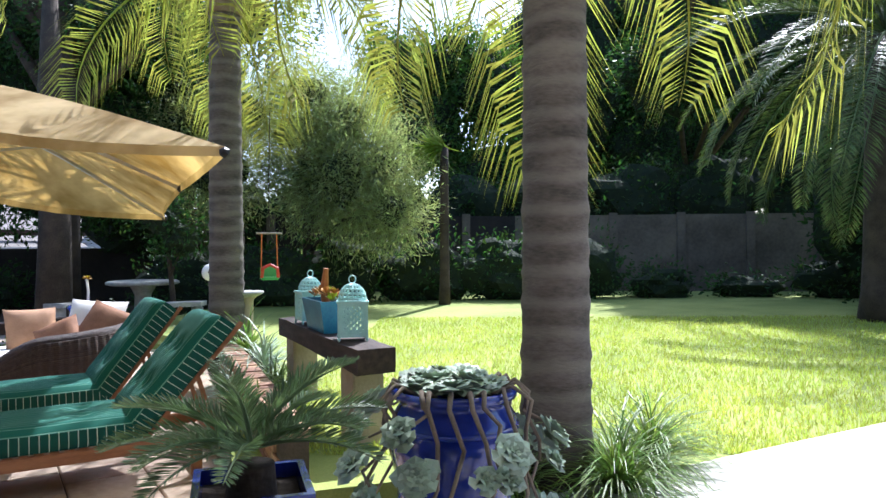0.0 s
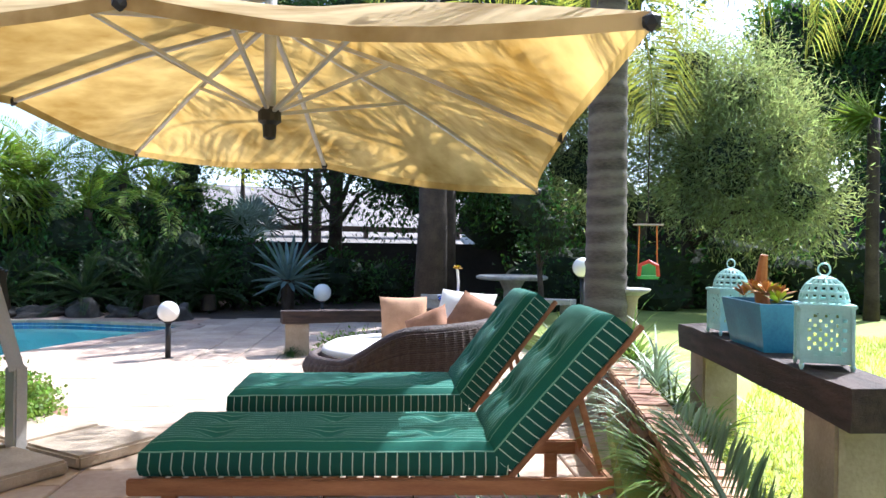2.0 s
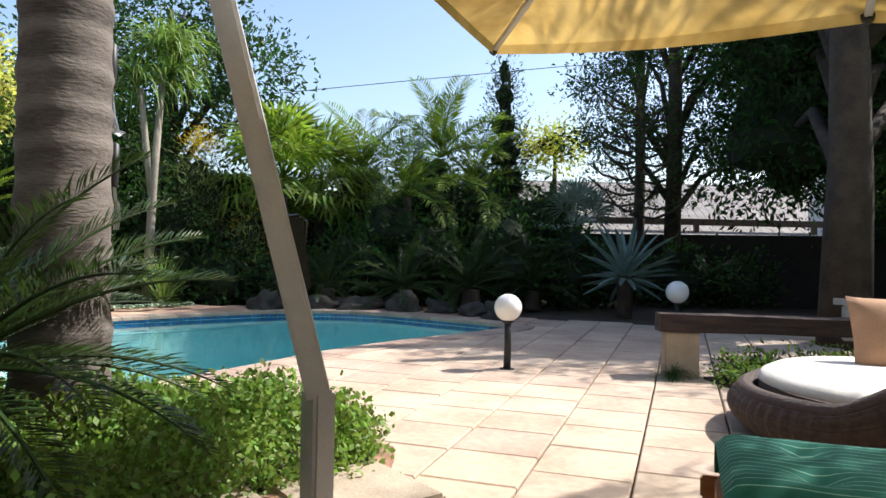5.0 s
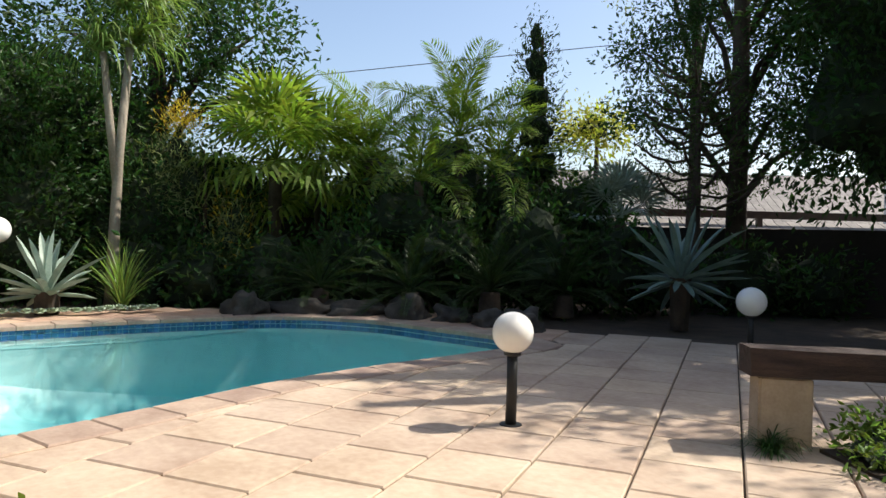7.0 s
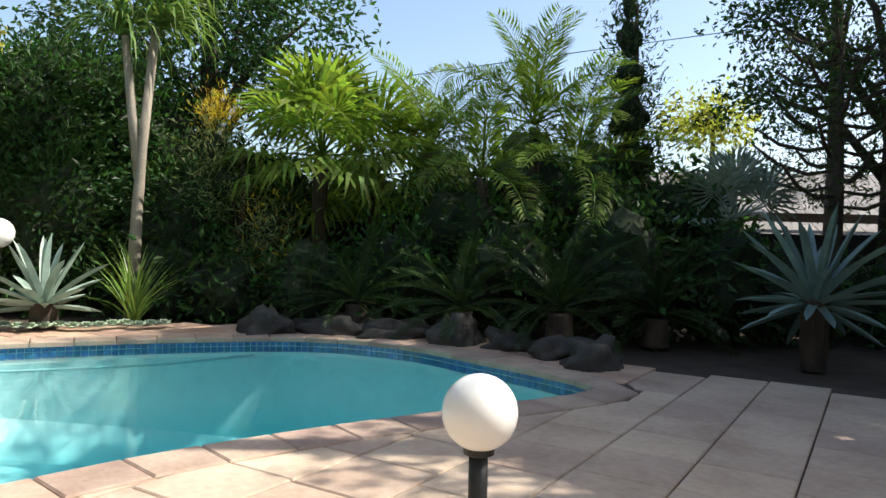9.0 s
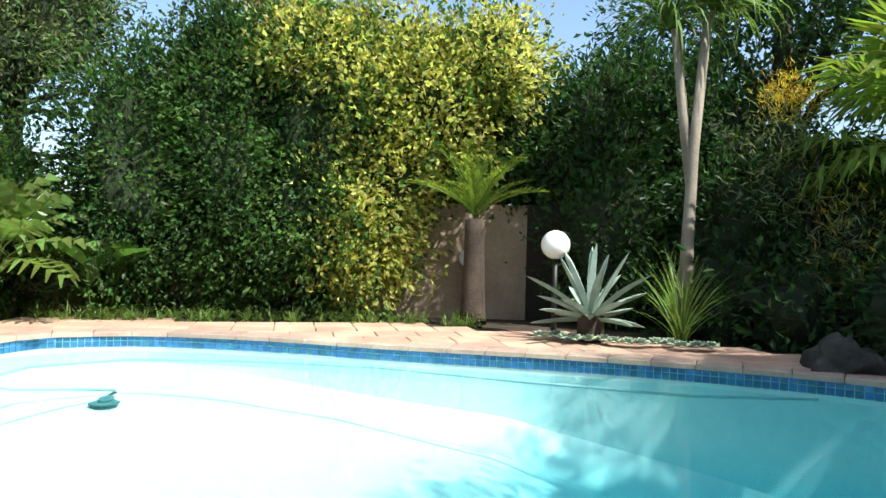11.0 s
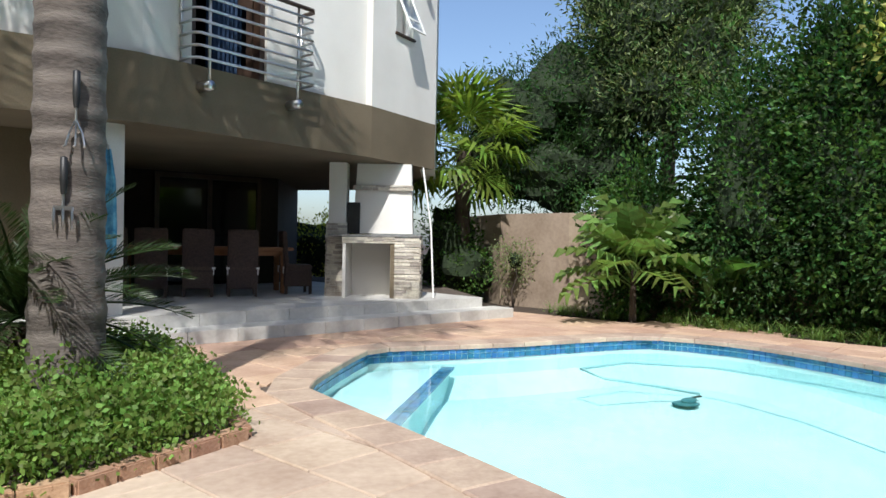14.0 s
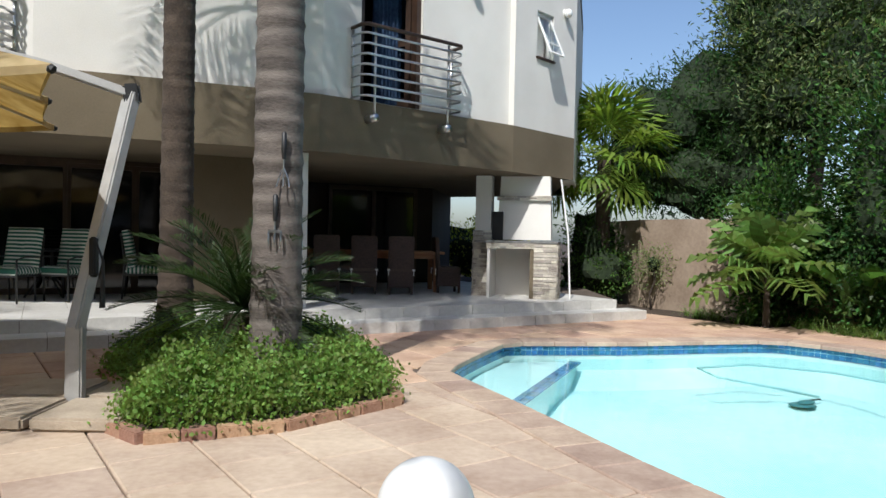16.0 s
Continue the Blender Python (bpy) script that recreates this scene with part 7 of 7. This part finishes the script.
bush("conifer_tree", [(-13.20, -6.20, 3.90, 1.3, 1.2, 1.2), (-14.07, -5.82, 4.48, 1.2, 1.1, 1.4), (-12.56, -6.18, 2.99, 1.0, 1.0, 1.0), (-13.52, -5.59, 2.69, 1.2, 1.0, 0.9), (-14.83, -5.22, 2.92, 1.2, 1.0, 1.0), (-14.57, -5.23, 4.12, 1.0, 1.0, 1.1), (-19.41, -4.66, 3.66, 1.2, 1.1, 1.2), (-20.38, -4.23, 4.08, 1.2, 1.1, 1.3), (-18.70, -4.97, 2.71, 1.1, 1.0, 1.0)],
     LEAF_DARK, 0.13, "dark layered tree with horizontal sprays", "tree", 210, 0.75, (0.16, -14.19, -5.99), seed=25, slim=0.25)
bush("conifer_tree", [(-14.85, -4.85, 5.35, 0.9, 0.9, 1.2), (-15.46, -4.46, 5.82, 1.0, 1.0, 1.2), (-16.04, -4.06, 4.93, 1.1, 1.0, 1.2), (-15.15, -4.24, 4.17, 0.9, 0.9, 0.8), (-16.48, -4.28, 6.00, 1.1, 1.1, 1.0), (-14.78, -5.26, 6.54, 0.8, 0.8, 1.0)],
     LEAF_CONIFER, 0.14, "tall olive-green conifer rising over the hedge", "conifer", 260, 0.72, (0.17, -15.74, -4.61), -0.2, 0.3, LEAF_OLIVE, 26)
bush("bare_tree", [(-21.63, -4.16, 7.30, 1.0, 1.0, 0.7), (-22.54, -3.42, 7.19, 0.8, 0.8, 0.6)], RUST_CLOTH, 0.10, "distant tree with dry pinkish-brown foliage", "tree", 150, 0, (0.1, -22.04, -3.72), seed=27, shell=0.9)
bush("house_shrub", [(-11.48, -6.12, 1.31, 0.6, 0.6, 0.75), (-11.72, -5.66, 0.69, 0.6, 0.6, 0.6), (-11.33, -6.24, 0.56, 0.5, 0.5, 0.6)], LEAF_MID, 0.075, "dense glossy shrub at the house corner", "shrub", 420, 0.8, seed=28)
bush("wispy_shrub", [(-12.42, -4.58, 0.88, 0.42, 0.42, 0.45)], LEAF_OLIVE, 0.055, "wispy yellow-green shrub before the wall", "shrub", 420, 0.3, (0.02, -12.42, -4.58), seed=29, shell=0.8)
bush("side_garden_shrub", [(-9.3, -10.9, 0.95, 1.6, 0.8, 0.85)], LEAF_LIME, 0.09, "sunlit clipped shrub beyond the patio", "shrub", 260, 0.8, seed=30)


# split-leaf philodendron
def split_leaf(size, fingers, seed):
    g = np.random.default_rng(seed)
    sh = Shape().ring([(0, 0, 0), (0.25, 0, 0.16), (0.55, 0, 0.2)], [0.014, 0.011, 0.008], 5)
    quads = []
    for i in range(fingers):
        f = i / (fingers - 1)
        c = Vector((0.45 + size * f * 0.95, 0, 0.2 - 0.30 * f * f * size))
        L = size * 0.52 * math.sin(math.pi * (0.22 + 0.7 * f)) ** 0.8
        for sg in (-1, 1):
            d = Vector((0.55 * f - 0.15, sg, 0)).normalized()
            w = size * 0.075
            mid = c + d * L * 0.55 + Vector((0, 0, 0.05 * size))
            tip = c + d * L + Vector((0.03, 0, -0.16 * size))
            t = Vector((1, 0, 0)) * w
            quads += [[c - t * 1.3, mid - t, mid, c], [c, mid, mid + t, c + t * 1.3], [mid - t, tip - t * 0.2, tip + t * 0.2, mid + t]]
    return sh.quads(np.array([[list(v) for v in q] for q in quads]))


PHILO = [split_leaf(0.78, 7, s).mesh("split_leaf", STRAP) for s in (1, 2)]
for x, y, z, s in ((-13.3, -1.5, 0.52, 1.0), (-14.61, -3.27, 0.6, 0.9)):
    ph = thing("philodendron", (x, y, 0.0), 0, "split-leaf philodendron with large glossy cut leaves", "plant", "philodendrons")
    part("stem", Shape().ring([(0, 0, 0), (0, 0, z + 0.3)], [0.06, 0.04], 8), BARK_DARK, ph)
    for i in range(22):
        part("split_leaf", PHILO[i % 2], STRAP, ph, m=pose(0, 0, z + 0.3 * (1 - i / 22)) @ pose(0, 0, 0, 0, 0, i * 137.5) @ pose(0, 0, 0, 0, -66 + 66 * i / 20, 0) @ Matrix.Scale(s, 4))
paddle = Shape()
for k in range(2):
    n = 8
    pts = [(0.35 + 0.6 * i / n, (1 if k else -1) * 0.17 * math.sin(math.pi * (i / n) ** 0.8) , 0.02 + 0.05 * (1 if k else 1) * math.sin(math.pi * i / n) - 0.1 * (i / n) ** 2) for i in range(n + 1)]
    mid = [(0.35 + 0.6 * i / n, 0, -0.1 * (i / n) ** 2) for i in range(n + 1)]
    paddle.add(pts + mid, [(i, i + 1, n + 2 + i, n + 1 + i) for i in range(n)])
paddle.ring([(0, 0, 0), (0.36, 0, 0)], [0.014, 0.01], 6)
PADDLE = paddle.mesh("paddle_leaf", LEAF_MID)
bp_ = thing("paddle_plant", (-14.41, -0.78, 0.0), 0, "broad paddle-leaved plant in the shaded hedge", "plant")
for i in range(22):
    part("paddle_leaf", PADDLE, LEAF_MID, bp_, m=pose(0.25 * math.cos(i), 0.25 * math.sin(i * 2), 0.1 + 0.03 * i) @ pose(0, 0, 0, 0, 0, i * 137.5) @ pose(0, 0, 0, 20 * math.sin(i), -80 + 3 * i, 0))

# border of mondo grass along the hedge, succulents at the agave's foot
EDGE_LINE = [(-12.4, -3.2), (-13.2, -1.7), (-14.0, -0.5), (-15.0, 1.1), (-15.8, 2.7), (-16.2, 4.1)]
border = Shape()
g = np.random.default_rng(12)
for (x0, y0), (x1, y1) in zip(EDGE_LINE, EDGE_LINE[1:]):
    for i in range(int(math.hypot(x1 - x0, y1 - y0) / 0.085)):
        f = g.random()
        off = -0.10 - 0.42 * g.random()
        L = math.hypot(x1 - x0, y1 - y0)
        px, py = x0 + (x1 - x0) * f + (y1 - y0) / L * off, y0 + (y1 - y0) * f - (x1 - x0) / L * off
        tuft = strap_tuft(26, 0.34, 1.1, 0.013, int(g.integers(1e6)), 62)
        border.quads(np.array(tuft.v).reshape(-1, 4, 3) + np.array((px, py, -0.03)))
tagged(part("mondo_grass", border, STRAP), "border of arching mondo grass along the hedge", "grass", "", "stuff")
for i in range(14):
    x, y = -15.25 - 0.25 * g.random(), 5.2 + 1.9 * i / 13
    ro = thing("rosette_succulent", (x, y, -0.02), 0, "pale rosette succulent edging the pool bed", "succulent", "succulents at the pool bed")
    part("rosette", rosette(0.15, 24, 0.5, 0.3), ECHEVERIA, ro, m=pose(0, 0, 0.06))

# groundcover bed round the bed palms
BED = [(-7.68, 4.15), (-6.95, 4.95), (-6.15, 5.3), (-5.85, 5.05), (-5.75, 4.4), (-5.0, 3.3), (-4.9, 2.4), (-5.9, 1.6), (-7.0, 1.7), (-7.35, 2.9)]
setting("bed_soil", Shape().prism(BED, -0.1, 0.06), SOIL, "dark soil of the groundcover bed")
cover = Shape()
g = np.random.default_rng(21)
pts = []
while len(pts) < 2600:
    x, y = -7.8 + 3.1 * g.random(), 1.4 + 4.1 * g.random()
    if inside((x, y), BED) and (y > 2.6 + 0.9 * (x + 7.4) * 0 or g.random() < 0.35):
        pts.append((x, y))
dist = [min(math.hypot(x - (a[0] + (b[0] - a[0]) * s), y - (a[1] + (b[1] - a[1]) * s)) for a, b in zip(BED, BED[1:] + BED[:1]) for s in (0, 0.25, 0.5, 0.75)) for x, y in pts]
P = np.array([(x, y, 0.10 + 0.36 * min(1, d / 0.35) ** 0.6 * (0.75 + 0.5 * noise.noise(Vector((x * 2.2, y * 2.2, 0))))) for (x, y), d in zip(pts, dist)])
for h in range(22):
    n = len(P)
    c = P + g.normal(size=(n, 3)) * np.array((0.05, 0.05, 0.045)) - np.array((0, 0, 0.3)) * (g.random((n, 1)) ** 2.2)
    c[:, 2] = np.maximum(c[:, 2], 0.05)
    o = g.normal(size=(n, 3)) + np.array((0, 0, 0.7))
    o /= np.linalg.norm(o, axis=1)[:, None]
    s = np.cross(o, g.normal(size=(n, 3)))
    s /= np.linalg.norm(s, axis=1)[:, None]
    z = 0.036 * (0.6 + 0.8 * g.random((n, 1)))
    cover.quads(np.stack([c - o * z * 0.5, c + s * z * 0.35, c + o * z * 0.5, c - s * z * 0.35], 1))
tagged(part("groundcover", cover, GROUNDCOVER), "soft bright green groundcover spilling over the bed", "groundcover", "", "stuff")

# trough succulents
ts = thing("trough_succulent", (-0.90, 5.99, 1.12), 116, "orange and green succulents filling the blue trough", "succulent")
for i in range(9):
    part("rosette", rosette(0.11, 16, 0.9, 0.2), ORANGE_LEAF if i % 3 else LEAF_LIME, ts, m=pose(-0.2 + 0.05 * i, 0.05 * math.sin(i * 2), 0.05 + 0.05 * abs(math.sin(i * 1.3)), 10 * math.sin(i), 12 * math.cos(i), i * 50))
part("stalk", Shape().ring([(0.0, 0, 0), (0.02, 0.01, 0.14), (0.0, 0, 0.3)], [0.04, 0.035, 0.02], 8), ORANGE_LEAF, ts)

# grass blades on the near lawn
blades = []
g = np.random.default_rng(31)
n = 60000
x, y = -1.2 + 9.2 * g.random(n), 4.85 + 8.5 * g.random(n) ** 1.3
az, hgt = g.random(n) * 6.283, 0.035 + 0.03 * g.random(n)
b = np.stack([x, y, np.full(n, LAWN_Z - 0.004)], 1)
s = np.stack([np.cos(az), np.sin(az), np.zeros(n)], 1) * 0.006
tip = b + np.stack([0.02 * g.normal(size=n), 0.02 * g.normal(size=n), hgt], 1)
keep = (x > -0.9 - (y - 4.5) * 0.42)
lawn_blades = Shape().quads(np.stack([b - s, b + s, tip + s * 0.2, tip - s * 0.2], 1)[keep])
tagged(part("grass_blades", lawn_blades, LAWN_BLADE), "short mown lawn grass", "grass", "", "stuff")

# rocks along the far pool edge
for i, (x, y) in enumerate([(-14.75, 8.3), (-14.6, 9.1), (-14.1, 9.8), (-13.5, 10.35), (-12.9, 10.75), (-12.2, 10.9), (-11.6, 11.0), (-13.9, 10.5), (-14.9, 9.5)]):
    ro = thing("boulder", (x, y, 0.0), i * 47, "rough dark boulder at the shaded pool edge", "rock", "pool edge boulders")
    part("stone", Shape().ball((0, 0, 0.03), (0.38 + 0.12 * math.sin(i), 0.28, 0.22 + 0.06 * math.cos(i * 2)), 3, 0.7, i), ROCK, ro, "", True)


# ---- paving, last ----
def clip(poly, px, py, nx, ny):
    """Keeps the part of a polygon on the side of a line to which (nx, ny) points."""
    out = []
    for (ax, ay), (bx, by) in zip(poly, poly[1:] + poly[:1]):
        da, db = (ax - px) * nx + (ay - py) * ny, (bx - px) * nx + (by - py) * ny
        if da >= 0:
            out.append((ax, ay))
        if da * db < 0:
            s = da / (da - db)
            out.append((ax + (bx - ax) * s, ay + (by - ay) * s))
    return out


def slab_shape(poly, z1, thick=0.05, cut=0.008):
    """A paving piece with a small chamfer round its top."""
    n = len(poly)
    cx, cy = sum(p[0] for p in poly) / n, sum(p[1] for p in poly) / n
    small = []
    for x, y in poly:
        d = math.hypot(x - cx, y - cy) + 1e-6
        small.append((x - (x - cx) / d * cut * 1.4, y - (y - cy) / d * cut * 1.4))
    v = [(*p, z1) for p in small] + [(*p, z1 - cut) for p in poly] + [(*p, z1 - thick) for p in poly]
    f = [list(range(n))] + [(i + n, (i + 1) % n + n, (i + 1) % n, i) for i in range(n)] + [(i + 2 * n, (i + 1) % n + 2 * n, (i + 1) % n + n, i + n) for i in range(n)]
    return Shape().add(v, f)


pool_arr = np.array(POOL)
pool_t = np.roll(pool_arr, -1, 0) - np.roll(pool_arr, 1, 0)
pool_n = np.stack([pool_t[:, 1], -pool_t[:, 0]], 1) / np.linalg.norm(pool_t, axis=1)[:, None]
if inside(tuple(pool_arr[0] + 0.1 * pool_n[0]), POOL):
    pool_n = -pool_n
A, B = Vector((-0.56, 0.828)), Vector((0.828, 0.56))
pave = bpy.data.objects["pavement"]
S = 0.52
loose = Shape()
g = np.random.default_rng(5)
count = 0
for j in range(-32, 32):
    shift = (0.26 if j % 3 == 1 else 0.0) + 0.04 * math.sin(j * 2.3)
    for i in range(-34, 34):
        c = Vector((-7.52, 8.24)) + A * (i * S + shift) + B * (j * S)
        if not inside(tuple(c), grown(DECK, 0.25)) or inside(tuple(c), POOL):
            continue
        h = S / 2 - 0.006
        poly = [tuple(c + A * (sx * h) + B * (sy * h)) for sx, sy in ((-1, -1), (1, -1), (1, 1), (-1, 1))]
        area = sum(p[0] * q[1] - q[0] * p[1] for p, q in zip(poly, poly[1:] + poly[:1]))
        if area < 0:
            poly.reverse()
        k = int(np.argmin(np.sum((pool_arr - np.array(c)) ** 2, 1)))
        edge = pool_arr[k] + 0.30 * pool_n[k]
        poly = clip(poly, edge[0], edge[1], pool_n[k][0], pool_n[k][1])
        if len(poly) < 3:
            continue
        sh = slab_shape(poly, 0.0 + 0.004 * float(g.random()))
        near = c.x > -11.0 and c.y > 3.3 and count < 300
        if near:
            part("paving_slab", sh, PAVING, pave)
            count += 1
        else:
            loose.add(sh.v, sh.f)
tagged(part("paving_slabs", loose, PAVING_PINK, pave), kind="stuff")

# coping round the pool
cop = setting("pool_coping", Shape().prism(grown(POOL, 0.34), -0.1, -0.012, [grown(POOL, 0.01)[::-1]]), JOINT, "mortar bed under the pool coping")
for p, q in ((a, b) for ring in (along(POOL, 0.42),) for a, b in zip(ring, ring[1:] + ring[:1])):
    pts = []
    for w in (p, q):
        k = int(np.argmin(np.sum((pool_arr - np.array(w)) ** 2, 1)))
        pts.append((np.array(w), pool_n[k]))
    (a, na), (b, nb_) = pts
    t = (b - a) / np.linalg.norm(b - a)
    poly = [tuple(a - 0.03 * na + 0.004 * t), tuple(b - 0.03 * nb_ - 0.004 * t), tuple(b + 0.33 * nb_ - 0.004 * t), tuple(a + 0.33 * na + 0.004 * t)]
    if sum(u[0] * v[1] - v[0] * u[1] for u, v in zip(poly, poly[1:] + poly[:1])) < 0:
        poly.reverse()
    part("coping_stone", slab_shape(poly, 0.016, 0.055, 0.01), COPING, cop)

# patio tiles and step faces
pf, ps = bpy.data.objects["patio_floor"], bpy.data.objects["patio_step"]
far = Shape()
T = 0.5
for j in range(0, 12):
    for i in range(0, 34):
        c = front(i * T + 0.2, -0.25 - j * T)
        if c[0] < -11.4:
            continue
        h = T / 2 - 0.002
        poly = [front(i * T + 0.2 + sx * h, -0.25 - j * T + sy * h) for sx, sy in ((-1, -1), (1, -1), (1, 1), (-1, 1))]
        sh = slab_shape(poly, PATIO_Z, 0.02, 0.002)
        if j < 5:
            part("tile", sh, TILE_PATIO, pf)
        else:
            far.add(sh.v, sh.f)
tagged(part("tiles", far, TILE_PATIO, pf), kind="stuff")
turn = math.degrees(math.atan2(U.y, U.x))
RISER = Shape().box((0, 0, 0), (0.594, 0.015, 0.145), None, 0.002).mesh("riser_tile", TILE_PATIO)
TREAD = Shape().box((0, 0, 0), (0.594, 0.45, 0.015), None, 0.002).mesh("tread_tile", TILE_PATIO)
for i in range(19):
    x, y = front(0.27 + i * 0.6, 0.008)
    part("riser_tile", RISER, TILE_PATIO, pf, m=pose(x, y, 0.222, 0, 0, turn))
    if i < 19 and -0.05 + i * 0.6 < 10.9:
        x, y = front(0.0 + i * 0.6, 0.235)
        part("tread_tile", TREAD, TILE_PATIO, ps, m=pose(x, y, 0.143, 0, 0, turn))
        x, y = front(0.0 + i * 0.6, 0.458)
        part("riser_tile", RISER, TILE_PATIO, ps, m=pose(x, y, 0.068, 0, 0, turn))
# brick edging of the groundcover bed
KB = Shape().box((0, 0, 0), (0.21, 0.1, 0.11), None, 0.008).mesh("edging_brick", BRICK)
bs = bpy.data.objects["bed_soil"]
for (x0, y0), (x1, y1) in zip(BED[-1:] + BED[:5], BED[:6]):
    L = math.hypot(x1 - x0, y1 - y0)
    for i in range(math.ceil(L / 0.22)):
        f = (i + 0.5) / math.ceil(L / 0.22)
        part("edging_brick", KB, BRICK, bs, m=pose(x0 + (x1 - x0) * f, y0 + (y1 - y0) * f, 0.02, 0, 0, math.degrees(math.atan2(y1 - y0, x1 - x0))))
